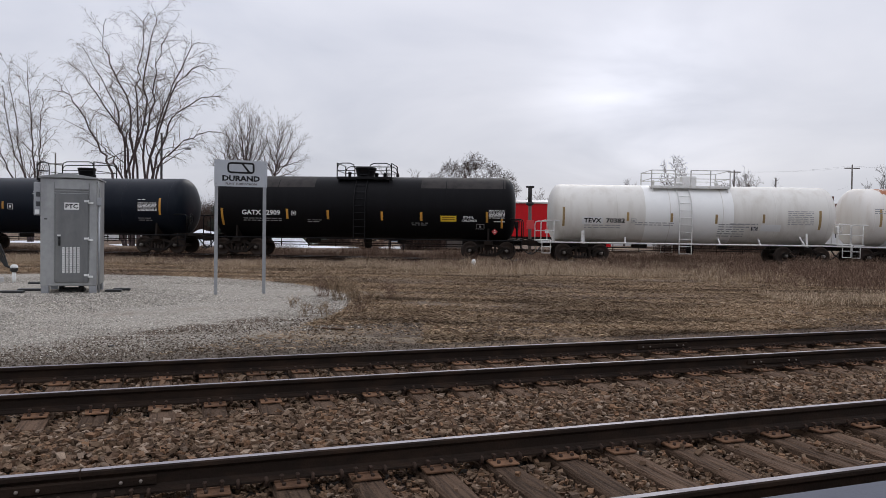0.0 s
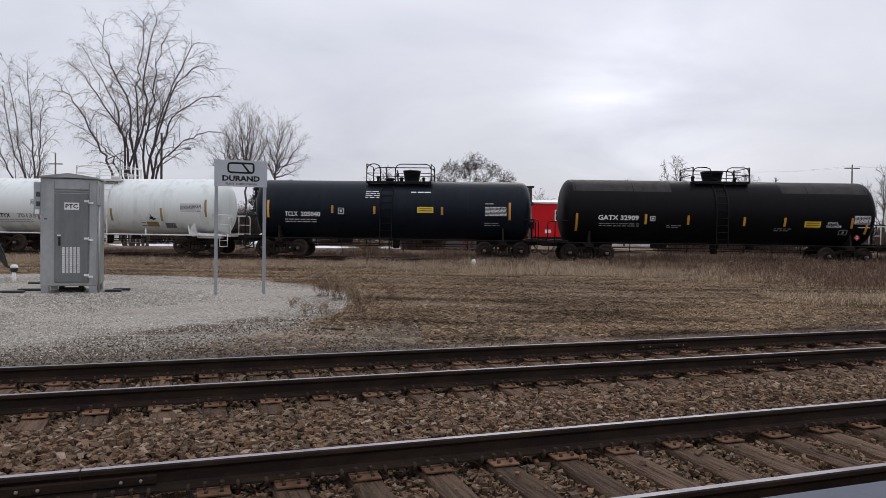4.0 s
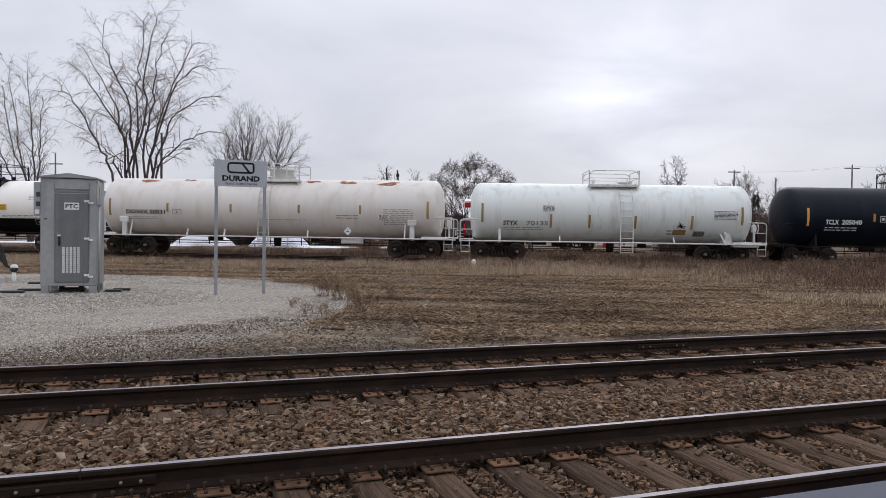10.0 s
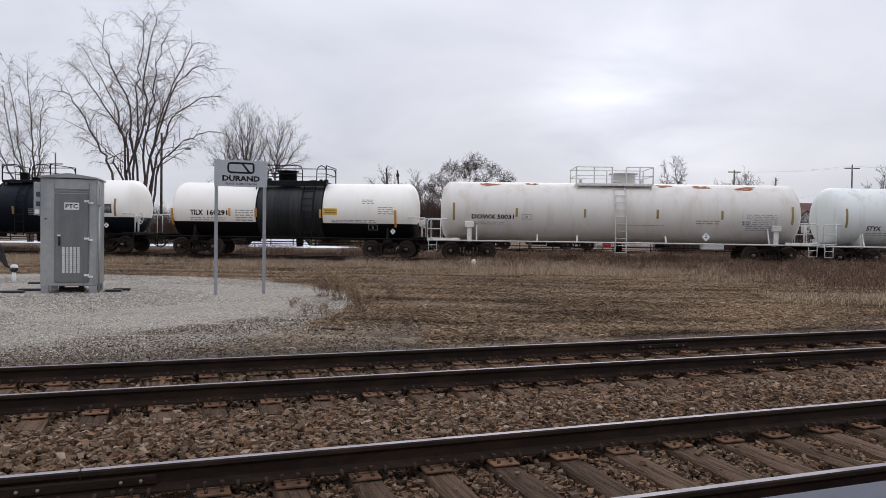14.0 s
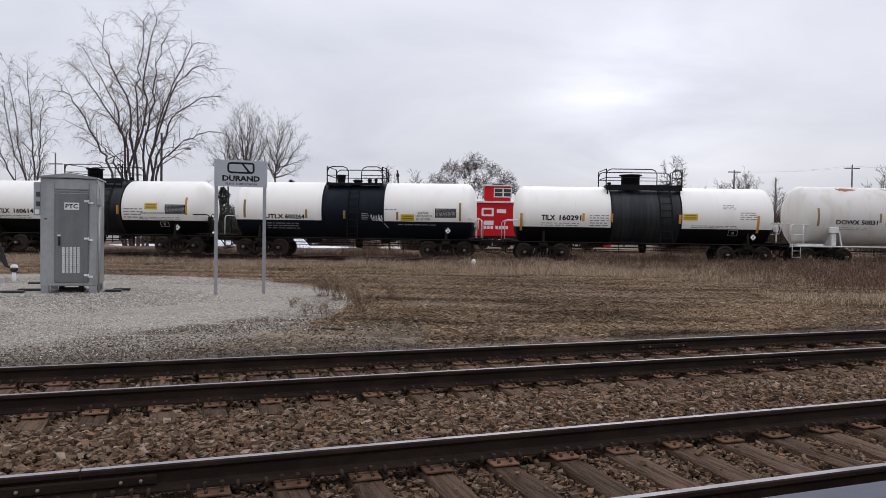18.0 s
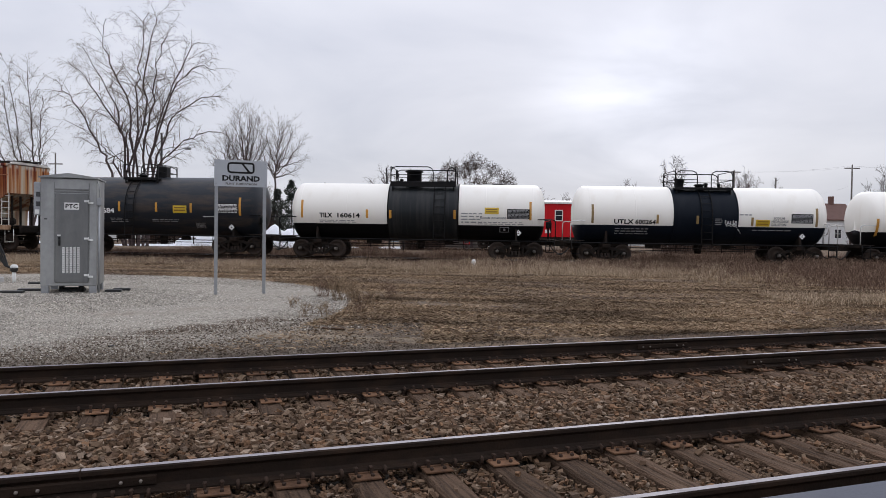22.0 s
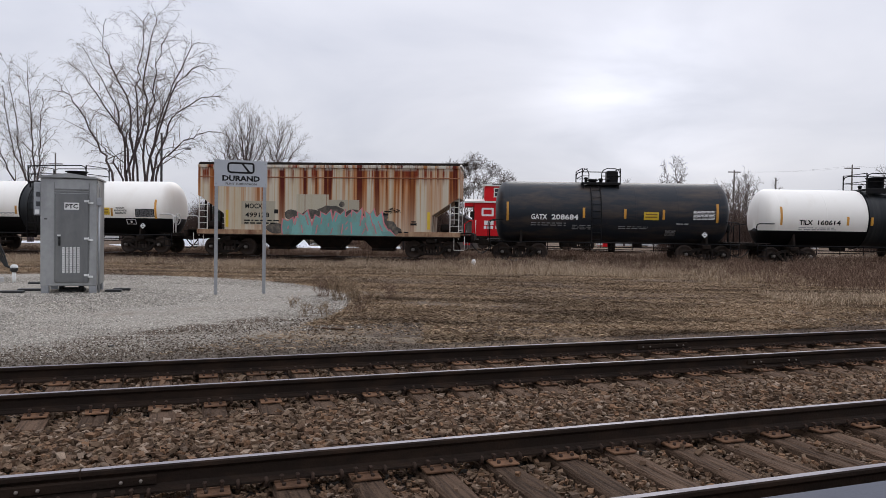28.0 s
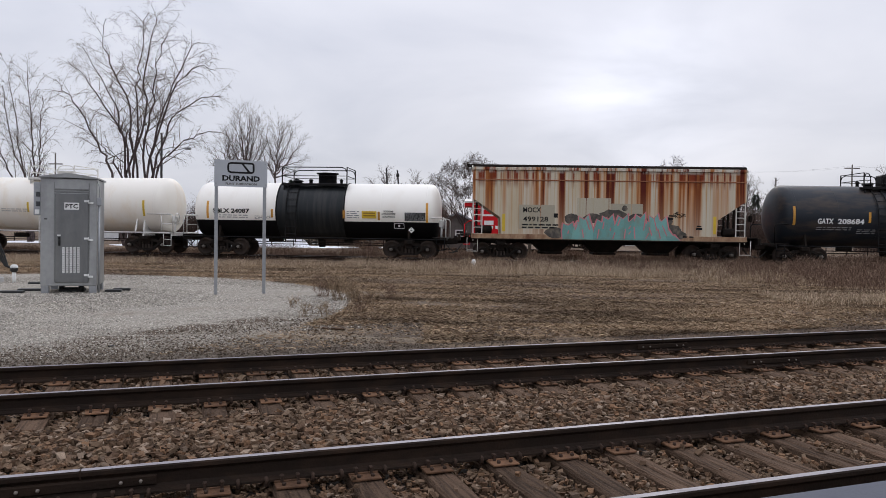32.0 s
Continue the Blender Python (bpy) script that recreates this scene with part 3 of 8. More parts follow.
def tie_mesh(seed, length=2.6):
    """A sleeper with worn corners, splits and an uneven top. Its long axis is y."""
    rnd = random.Random(seed)
    g = Geo()
    n, w, h = 14, 0.115, 0.17
    prof = [(-w, -h), (-w, -0.02), (-w + 0.018, -0.002), (-0.03, 0.0), (-0.012, -0.004), (0.004, -0.018 if seed % 2 else -0.003), (0.02, -0.002), (w - 0.02, 0.0), (w, -0.02), (w, -h)]
    vs = []
    for k in range(n + 1):
        y = -length / 2 + length * k / n
        worn = 0.012 if k in (0, n) else 0
        for x, z in prof:
            vs.append((x + rnd.uniform(-0.005, 0.005), y, z - worn + rnd.uniform(-0.006, 0.003) if z > -0.1 else z))
    m = len(prof)
    fs = [(k * m + i, k * m + (i + 1) % m, (k + 1) * m + (i + 1) % m, (k + 1) * m + i) for k in range(n) for i in range(m)]
    fs += [tuple(range(m)), tuple(range(n * m, (n + 1) * m))]
    g.add(vs, fs)
    return g.mesh("sleeper", M["tie"])


def plate_mesh():
    """A tie plate with its shoulders and four spikes; across the rail is y."""
    g = Geo()
    g.box(0, 0, 0.008, 0.215, 0.42, 0.016, 0.004)
    for s in (-1, 1):
        g.box(0, s * 0.088, 0.019, 0.215, 0.018, 0.014, 0.004)
        for x in (-0.055, 0.055):
            g.box(x, s * 0.098, 0.035, 0.02, 0.02, 0.05, 0.003, mi=1)
            g.box(x, s * 0.088, 0.058, 0.028, 0.045, 0.016, 0.005, mi=1)
        for x in (-0.05, 0.05):
            g.box(x, s * 0.165, 0.024, 0.026, 0.026, 0.026, 0.006, mi=1)
    return g.mesh("tie_plate", [M["plate"], M["spike"]])


def anchor_mesh():
    """A spring rail anchor clipped under the rail's foot."""
    g = Geo()
    pts = [(0, 0.10, 0.0), (0, 0.115, 0.035), (0, 0.095, 0.05), (0, 0.08, 0.03)]
    g.tube(pts, 0.016, 6)
    g.tube([(0, -0.10, -0.012), (0, 0.1, -0.012)], 0.013, 6)
    g.tube([(0, -0.1, -0.01), (0, -0.105, 0.03), (0, -0.08, 0.035)], 0.014, 6)
    return g.mesh("rail_anchor", M["spike"])


JOINTS = {"near": ((NEAR_RAILS["near"][1], -0.56),), "far": ((NEAR_RAILS["far"][1], 6.93), (NEAR_RAILS["far"][0], 7.6))}


def build_near_tracks():
    yaw = Matrix.Rotation(math.atan2(ALONG.y, ALONG.x), 4, "Z")
    ties, plate, anchor = [tie_mesh(s) for s in range(5)], plate_mesh(), anchor_mesh()
    rnd = random.Random(4)
    for key, first in (("near", 1.302), ("far", -1.205)):
        d0, d1 = NEAR_RAILS[key]
        top = thing("railway_track", "railway track of dark steel rails on worn wooden sleepers", "railway track", "near tracks", "structure")
        for d in (d0, d1):
            pts = [near_point(u, d, 0) for u in (-14, 60)]
            rail = part("rail", rail_mesh(pts, [ACROSS, ACROSS]), None, top, "dark rail with a shiny worn head")
        steps = range(-18, 40)
        for k in steps:
            u = first + k * TIE_STEP + rnd.uniform(-0.02, 0.02)
            c = near_point(u, (d0 + d1) / 2 + rnd.uniform(-0.04, 0.04), -0.2 + rnd.uniform(-0.006, 0.0))
            t = part("sleeper", ties[rnd.randrange(5)], None, top, at=Matrix.Translation(c) @ yaw @ pose(0, 0, 0, rz=rnd.uniform(-1.6, 1.6)))
            if -4.5 < u < 16:
                for d in (d0, d1):
                    q = Matrix.Translation(near_point(u, d, -0.196)) @ yaw
                    part("tie_plate", plate, None, t, at=t.matrix_basis.inverted() @ q)
                    if key == "near" or k % 2:
                        for s in (-0.16, 0.16):
                            part("rail_anchor", anchor, None, t, at=t.matrix_basis.inverted() @ Matrix.Translation(near_point(u + s, d, -0.18)) @ yaw)
        # joint bars with their bolts
        for d, u in JOINTS[key]:
            g = Geo()
            for s in (-1, 1):
                g.box(0, s * 0.022, -0.1, 0.92, 0.026, 0.07, 0.01)
                for x in (-0.36, -0.24, 0.24, 0.36):
                    g.lathe([(0.0, s * 0.05), (0.011, s * 0.049), (0.013, s * 0.03)], "y", (x, 0, -0.1), 8, 1)
            g.box(0, 0, -0.03, 0.008, 0.074, 0.062, 0.001)
            part("joint_bar", g, [M["rail_side"], M["bolt"]], top, "bolted steel joint bar", at=Matrix.Translation(near_point(u, d, 0)) @ yaw)


build_near_tracks()


def build_platform():
    g = Geo()
    pts = [near_point(u, d, 0) for u, d in ((-30, 3.0), (60, 3.0), (60, -9), (-30, -9))]
    vs = [(p.x, p.y, z) for z in (0.2, -0.4) for p in pts]
    g.add(vs, [(0, 1, 2, 3), (4, 5, 6, 7), (0, 1, 5, 4), (1, 2, 6, 5), (2, 3, 7, 6), (3, 0, 4, 7)])
    me = g.mesh("platform", M["platform"])
    tagged(new("platform", me), "smooth grey paved station platform beside the track", "platform", kind="structure")


build_platform()


def build_far_track():
    top = thing("railway_track", "rusty railway track half hidden in dead weeds", "railway track", kind="structure")
    us = [u * 2.0 for u in range(-90, 91)]
    for off in (1.5 - GAUGE / 2, 1.5 + GAUGE / 2):
        pts, sides = [], []
        for u in us:
            p, d = far_line(u, off)
            pts.append(p)
            sides.append(Vector((-d.y, d.x, 0)))
        part("rail", rail_mesh(pts, sides), None, top)
    ties = [tie_mesh(20 + s) for s in range(3)]
    rnd = random.Random(9)
    for k in range(-145, 146):
        p, d = far_line(k * 0.56)
        p.z -= 0.2
        part("sleeper", ties[k % 3], None, top, at=Matrix.Translation(p) @ Matrix.Rotation(math.atan2(d.y, d.x) + rnd.uniform(-0.03, 0.03), 4, "Z"))


build_far_track()


# ---------- railway cars ----------
def shared_meshes():
    """Running gear that every car has, in the car's own axes: x along, -y towards the near side, z up from the rail."""
    out = {}
    R = 0.42
    prof = [(0.0, -0.085), (0.09, -0.085), (0.12, -0.03), (0.2, -0.012), (0.32, -0.03), (0.345, -0.07), (0.405, -0.07), (R, -0.06), (R, 0.035), (R + 0.028, 0.045), (R + 0.028, 0.072), (0.345, 0.075),
            (0.30, 0.03), (0.16, 0.04), (0.1, 0.07), (0.09, 0.09)]
    g = Geo()
    for s in (-1, 1):
        g.lathe([(r, s * (0.755 - h)) if s > 0 else (r, -(0.755 - h)) for r, h in prof], "y", n=20)
    g.lathe([(0.085, -0.72), (0.078, 0.0), (0.085, 0.72)], "y", n=12)
    for s in (-1, 1):   # bearing ends turn with the axle
        g.lathe([(0.075, s * 0.80), (0.075, s * 1.12), (0.05, s * 1.145), (0.0, s * 1.145)], "y", n=12, mi=1)
        for a in range(3):
            w = 2.1 * a
            g.box(0.048 * math.cos(w), s * 1.15, 0.048 * math.sin(w), 0.028, 0.02, 0.028, 0.004, mi=1)
    out["wheelset"] = g.mesh("wheelset", [M["wheel"], M["cap"]])
    g = Geo()
    # side frame as two chords, two columns and the pedestal jaws, with openings between
    g.prism([(-1.03, 0.53), (-0.92, 0.62), (-0.72, 0.62), (-0.42, 0.745), (0.42, 0.745), (0.72, 0.62), (0.92, 0.62), (1.03, 0.53), (0.74, 0.50), (0.4, 0.62), (-0.4, 0.62), (-0.74, 0.50)], 0.14, (0, -0.07, 0))
    g.prism([(-0.80, 0.53), (-0.66, 0.53), (-0.32, 0.27), (0.32, 0.27), (0.66, 0.53), (0.80, 0.53), (0.40, 0.17), (-0.40, 0.17)], 0.16, (0, -0.08, 0))
    for x in (-0.33, 0.33):
        g.box(x, 0, 0.45, 0.10, 0.15, 0.4, 0.02)
    for x in (-0.89, 0.89):
        k = 1 if x > 0 else -1
        g.box(x - 0.13 * k, 0, 0.44, 0.05, 0.14, 0.22, 0.015)
        g.box(x + 0.13 * k, 0, 0.44, 0.05, 0.14, 0.22, 0.015)
        g.box(x, 0, 0.54, 0.24, 0.18, 0.07, 0.02)
    out["side_frame"] = g.mesh("side_frame", M["under"])
    g = Geo()
    g.lathe([(0.055, 0.26), (0.07, 0.29), (0.055, 0.32), (0.07, 0.35), (0.055, 0.38), (0.07, 0.41), (0.055, 0.45)], "z", n=10)
    out["spring"] = g.mesh("spring", M["wheel"])
    g = Geo()
    g.box(0, 0, 0.56, 0.36, 2.05, 0.2, 0.03)
    out["truck"] = g.mesh("truck", M["under"])
    g = Geo()
    g.box(0.25, 0, 0.88, 0.62, 0.15, 0.17, 0.03)
    g.prism([(0.50, -0.10), (0.62, -0.14), (0.74, -0.10), (0.74, -0.02), (0.66, 0.0), (0.68, 0.12), (0.58, 0.15), (0.50, 0.10)], 0.30, (0, 0, 0.73), plane="xy")
    out["coupler"] = g.mesh("coupler", M["under"])
    g = Geo()
    g.tube([(0.1, 0.3, 0.75), (0.3, 0.32, 0.5), (0.55, 0.3, 0.32), (0.75, 0.25, 0.36)], 0.03, 6)
    out["air_hose"] = g.mesh("air_hose", M["rubber"])
    g = Geo()
    g.tube([(0.05, -0.1, 0.80), (0.1, -0.5, 0.80), (0.15, -1.2, 0.82), (0.2, -1.3, 0.9)], 0.018, 6)
    out["uncoupling_lever"] = g.mesh("uncoupling_lever", M["under"])
    return out


GEAR = shared_meshes()
CARS = []


def add_running_gear(car, bogie, ends, reach):
    """Two trucks with two wheelsets each, and the couplers."""
    for x in (-bogie, bogie):
        t = part("truck", GEAR["truck"], None, car, at=pose(x, 0, 0))
        for y in (-1.0, 1.0):
            part("side_frame", GEAR["side_frame"], None, t, at=pose(0, y, 0))
            for q in (-0.17, 0.0, 0.17):
                part("spring", GEAR["spring"], None, t, at=pose(q, y, 0))
        for dx in (-0.89, 0.89):
            w = part("wheelset", GEAR["wheelset"], None, t, at=pose(dx, 0, 0.44))
            car_wheels.append(w)
    for s in (-1, 1):
        k = part("coupler", GEAR["coupler"], None, car, at=pose(s * (ends - 0.35), 0, 0, 0, 0, 0 if s > 0 else 180))
        part("air_hose", GEAR["air_hose"], None, k)
        part("uncoupling_lever", GEAR["uncoupling_lever"], None, k)


def on_tank(me, R, zc, x, z, lift=0.012):
    """Moves flat writing to (x, z) on the near flank of a tank and bends it round the shell."""
    for v in me.vertices:
        zz = v.co.z + z
        v.co = (v.co.x + x, -math.sqrt(max(0.01, R * R - (zz - zc) ** 2)) - lift + v.co.y, zz)
    return me


def curved_panel(R, zc, x0, x1, z0, z1, lift=0.012, n=6):
    """A thin sheet bent round the near flank."""
    g = Geo()
    vs = []
    for r in (R + lift, R - 0.02):
        for i in range(n + 1):
            z = z0 + (z1 - z0) * i / n
            y = -math.sqrt(max(0.001, r * r - (z - zc) ** 2))
            vs += [(x0, y, z), (x1, y, z)]
    m = 2 * (n + 1)
    fs = [(2 * i, 2 * i + 1, 2 * i + 3, 2 * i + 2) for i in range(n)]
    fs += [(m + 2 * i, m + 2 * i + 1, m + 2 * i + 3, m + 2 * i + 2) for i in range(n)]
    fs += [(2 * i, 2 * i + 2, m + 2 * i + 2, m + 2 * i) for i in range(n)] + [(2 * i + 1, 2 * i + 3, m + 2 * i + 3, m + 2 * i + 1) for i in range(n)]
    fs += [(0, 1, m + 1, m), (m - 2, m - 1, 2 * m - 1, 2 * m - 2)]
    g.add(vs, fs)
    return g


def tank_shell(half, R, zc, body, band=None, wedge=None, low=None, mid=None, crown=None):
    """The tank with its dished ends. band: x from, x to of the middle length that takes colour 'low'; wedge: height under which the shell is 'low'."""
    head = 0.52
    xs = []
    for k in range(9):
        w = math.pi / 2 * k / 8
        xs.append((-half + head * (1 - math.sin(w)), R * math.cos(w) ** 0.66 if k < 8 else 0.0))
    xs = xs[::-1]
    inner = np.linspace(-half + head, half - head, 25).tolist()
    cuts = list(band) if band else []
    cuts += list(mid) if mid else []
    inner = sorted(set([round(x, 3) for x in inner if all(abs(x - c) > 0.12 for c in cuts)] + cuts))
    rows = xs[:-1] + [(x, R) for x in inner] + [(-x, r) for x, r in xs[:-1][::-1]]
    n = 48
    angs = [2 * math.pi * a / n for a in range(n)]

    def snap(z):
        s = max(-0.99, min(0.99, (z - zc) / R))
        for target in (math.asin(s) % (2 * math.pi), (math.pi - math.asin(s)) % (2 * math.pi)):
            k = min(range(n), key=lambda q: abs((angs[q] - target + math.pi) % (2 * math.pi) - math.pi))
            angs[k] = target
    if wedge:
        snap(wedge)
    if crown:
        snap(crown)
    g = Geo()
    def level(w, r):
        """Turns a corner of a smaller ring of the head so that the paint line stays level on it."""
        if not wedge or r > R - 0.001:
            return w
        b = (w + math.pi / 2 + math.pi) % (2 * math.pi) - math.pi
        b0 = math.asin((wedge - zc) / R) + math.pi / 2
        b1 = math.asin(max(-1.0, min(1.0, (wedge - zc) / max(r, 0.01)))) + math.pi / 2
        k = abs(b)
        k = k * b1 / b0 if k < b0 + 1e-4 else math.pi - (math.pi - k) * (math.pi - b1) / (math.pi - b0)
        return math.copysign(k, b) - math.pi / 2
    for x, r in rows:
        for w in angs:
            w = level(w, r)
            g.v.append((x, -r * math.cos(w), zc + r * math.sin(w)))
    for k in range(len(rows) - 1):
        xm = (rows[k][0] + rows[k + 1][0]) / 2
        for a in range(n):
            b = (a + 1) % n
            za = zc + R * (math.sin(angs[a]) + math.sin(angs[b])) / 2
            mi = 0
            if band and band[0] < xm < band[1]:
                mi = 2
            elif wedge and za < wedge:
                mi = 1
            elif mid and mid[0] < xm < mid[1]:
                mi = 1
            elif crown and za > crown and (head - half < xm < -2.2 or 2.8 < xm < half - head):
                mi = 1
            g.f.append((k * n + a, k * n + b, (k + 1) * n + b, (k + 1) * n + a))
            g.m.append(mi)
            g.s.append(True)
    return g.mesh("tank", [body, low or body, M["band_black"] if low != M["blue_black"] else low])


def hoop_rail(x0, x1, y, z0, z1, r=0.022, bow=0.25):
    """A guard rail with bowed ends."""
    k = bow if x1 > x0 else -bow
    return [(x0, y, z0), (x0, y, z1 - bow), (x0 + k * 0.3, y, z1 - bow * 0.3), (x0 + k, y, z1), (x1 - k, y, z1), (x1 - k * 0.3, y, z1 - bow * 0.3), (x1, y, z1 - bow), (x1, y, z0)]


def tank_car(name, label, uc, half, R, top, bogie, ends, body, trim, plat, rail_z, ladder, strips=(), strip_mat="orange", dome=None, dome_kind="tub", texts=(), bars=(), boxes=(), yellows=(),
             band=None, wedge=None, low=None, mid=None, crown=None, legs=(), sill=None, placard=None, rust=(), rail_kind="hoop", hand_white=False, ladder_low=0.45, tables=()):
    global car_wheels
    car = thing("tank_car", label, "railway car", "cars of the passing train")
    car_wheels = []
    zc = top - R
    TR = M[trim]
    add_running_gear(car, bogie, ends, 0)
    part("tank", tank_shell(half, R, zc, M[body], band, wedge, M[low] if low else None, mid, crown), None, car)
    for x in np.linspace(-half + 0.62, half - 0.62, 6):
        if band and band[0] - 0.2 < x < band[1] + 0.2:
            continue
        g = Geo()
        g.lathe([(R - 0.004, -0.02), (R + 0.004, -0.012), (R + 0.004, 0.012), (R - 0.004, 0.02)], "x", (x, 0, zc), 48)
        if wedge:
            g.v = [(a, b, max(c, wedge)) if c < wedge else (a, b, c) for a, b, c in g.v]
        part("weld_seam", g, M[body], car)
    if band:
        for s, x in zip((-1, 1), band):
            g = Geo()
            g.lathe([(R - 0.02, x - 0.03), (R + 0.035, x - 0.02), (R + 0.035, x + 0.02), (R - 0.02, x + 0.03)], "x", (0, 0, zc), 48)
            part("band", g, M[low], car, "black seam band round the tank")
    # stub sills, bolsters and the saddles that carry the tank
    UF = M["under"] if trim != "white_steel" else TR
    for s in (-1, 1):
        part("stub_sill", Geo().box(s * (bogie + (ends - bogie) / 2 - 0.45), 0, 0.86, ends - bogie + 1.7, 0.5, 0.26, 0.02), M["under"], car)
        part("bolster", Geo().box(s * bogie, 0, 0.80, 0.4, 2.6, 0.2, 0.03), M["under"], car)
        part("saddle", Geo().prism([(-1.3, 0.85), (-1.15, zc - 0.55), (-0.7, zc - R * 0.85), (0.7, zc - R * 0.85), (1.15, zc - 0.55), (1.3, 0.85)], 0.09, (s * bogie - 0.045, 0, 0), plane="yz"), UF, car)
        part("end_beam", Geo().box(s * (ends - 0.12), 0, 0.95, 0.1, 2.7, 0.12, 0.02), UF, car)
    # end platforms with grab irons
    HW = M["white_steel"] if hand_white else TR
    for s in (-1, 1):
        part("end_platform", Geo().box(s * (ends - 0.42), 0, 1.03, 0.7, 2.75, 0.04, 0.01), UF, car)
        for y in (-1.32, 1.32):
            xa, xb = s * (half - 0.95), s * (ends - 0.1)
            g = Geo()
            g.tube([(xa, y * 1.02, 1.98), (xb - s * 0.16, y, 1.98), (xb - s * 0.04, y, 1.94), (xb, y, 1.84), (xb, y, 1.03)], 0.026, 8)
            if sill:
                g.tube([(s * (ends - 0.72), y, 1.98), (s * (ends - 0.72), y, 1.03)], 0.024, 8)
                g.tube([(s * (ends - 0.72), y, 1.50), (xb, y, 1.50)], 0.02, 8)
            part("end_rail", g, HW, car, "tubular hand rail over the end platform")
        for y in (-1.4, 1.4):
            g = Geo()
            for x in (-0.2, 0.2):
                g.tube([(s * (ends - 0.35) + x, y, 1.02), (s * (ends - 0.35) + x, y, 0.42)], 0.02, 6)
            for z in (0.42, 0.72):
                g.tube([(s * (ends - 0.35) - 0.2, y, z), (s * (ends - 0.35) + 0.2, y, z)], 0.02, 6)
            part("step", g, TR, car, "steel stirrup step")
    # brake wheel and its housing on one end, air reservoir and pipes under the tank
    g = Geo()
    bx = ends - 0.28
    g.lathe([(0.27, -0.02), (0.295, 0.0), (0.27, 0.02), (0.245, 0.0), (0.27, -0.02)], "x", (bx, -0.55, 1.75), 20)
    for a in range(4):
        w = math.pi / 4 * (2 * a + 1) / 1
        g.tube([(bx, -0.55, 1.75), (bx, -0.55 + 0.27 * math.cos(w), 1.75 + 0.27 * math.sin(w))], 0.014, 6)
    g.box(bx - 0.13, -0.55, 1.72, 0.18, 0.28, 0.36, 0.04)
    g.tube([(bx - 0.1, -0.55, 1.0), (bx - 0.1, -0.55, 1.6)], 0.05, 8)
    part("brake_wheel", g, HW, car)
    part("air_reservoir", Geo().lathe([(0.0, -0.38), (0.09, -0.37), (0.13, -0.32), (0.13, 0.32), (0.09, 0.37), (0.0, 0.38)], "x", (-half * 0.35, -0.2, 0.82), 14), M["under"], car)
    part("brake_cylinder", Geo().lathe([(0.0, -0.22), (0.11, -0.22), (0.11, 0.2), (0.03, 0.22), (0.03, 0.5)], "x", (half * 0.25, -0.1, 0.80), 12), M["under"], car)
    part("brake_pipe", Geo().tube([(-bogie + 0.9, -0.65, 0.72), (bogie - 0.9, -0.65, 0.72)], 0.026, 6), M["under"], car)
    part("brake_rod", Geo().tube([(-bogie + 0.9, -0.3, 0.60), (bogie - 0.9, -0.3, 0.60)], 0.02, 6), M["under"], car)
    for x in np.linspace(-half * 0.55, half * 0.55, 7):
        part("pipe_hanger", Geo().tube([(x, -0.65, 0.52), (x, -0.65, 0.95)], 0.022, 6), M["under"], car)
    part("outlet_valve", Geo().lathe([(0.0, -0.25), (0.16, -0.25), (0.2, 0.0), (0.2, 0.35)], "z", (0.15, 0, 0.72), 12), M["under"], car)
    # long pipe rail along the side, at the sill's height
    zs = sill or 0.94
    for y in (-R - 0.06, R + 0.06):
        part("side_rail", Geo().tube([(-ends + 0.15, y, zs), (ends - 0.15, y, zs)], 0.036 if sill else 0.028, 8), TR, car)
    for x, lean, hgt in legs:
        g = Geo()
        g.box(x, -R + 0.10, zs + hgt / 2, 0.07, 0.07, hgt, 0.012, turn=pose(0, 0, 0, -18, lean, 0))
        part("stanchion", g, TR, car)
    # top platform with guard rails
    x0, x1 = plat
    zp = top - 0.12 if rail_kind != "box" else top + 0.0
    for y in (-0.82, 0.82):
        part("walkway", Geo().box((x0 + x1) / 2, y, zp + 0.02, x1 - x0, 0.38, 0.05, 0.01), TR, car, "grating walkway on top of the tank")
        part("walkway_edge", Geo().box((x0 + x1) / 2, y * 1.22, zp if rail_kind != "box" else zp - 0.06, x1 - x0, 0.05, 0.12 if rail_kind != "box" else 0.26, 0.01), TR, car)
    for x in (x0 + 0.1, x1 - 0.1):
        part("walkway_beam", Geo().box(x, 0, zp - 0.01, 0.1, 2.0, 0.10, 0.02), TR, car)
        for y in (-0.95, 0.95):
            part("walkway_leg", Geo().box(x, y, (zp + zc + R * 0.70) / 2, 0.06, 0.06, max(0.06, zp - zc - R * 0.70), 0.01), TR, car)
    cut0, cut1 = ladder[0] - 0.08, ladder[1] + 0.08
    for y in (-1.0, 1.0):
        spans = [(x0 + 0.02, cut0), (cut1, x1 - 0.02)] if (y < 0 and cut0 - x0 > 0.3 and x1 - cut1 > 0.3) else [(x0 + 0.02, x1 - 0.02)]
        for a, b in spans:
            g = Geo()
            if rail_kind != "post":
                g.tube(hoop_rail(a, b, y, zp, rail_z), 0.024, 8)
                g.tube([(a, y, zp + (rail_z - zp) * 0.5), (b, y, zp + (rail_z - zp) * 0.5)], 0.018, 6)
            else:
                for z in (rail_z, zp + (rail_z - zp) * 0.5):
                    g.tube([(a, y, z), (b, y, z)], 0.024 if z == rail_z else 0.018, 6)
                for x in (a, (a + b) / 2, b) if b - a > 1.2 else (a, b):
                    g.box(x, y, (zp + rail_z) / 2, 0.055, 0.03, rail_z - zp, 0.006)
            part("guard_rail", g, TR, car)
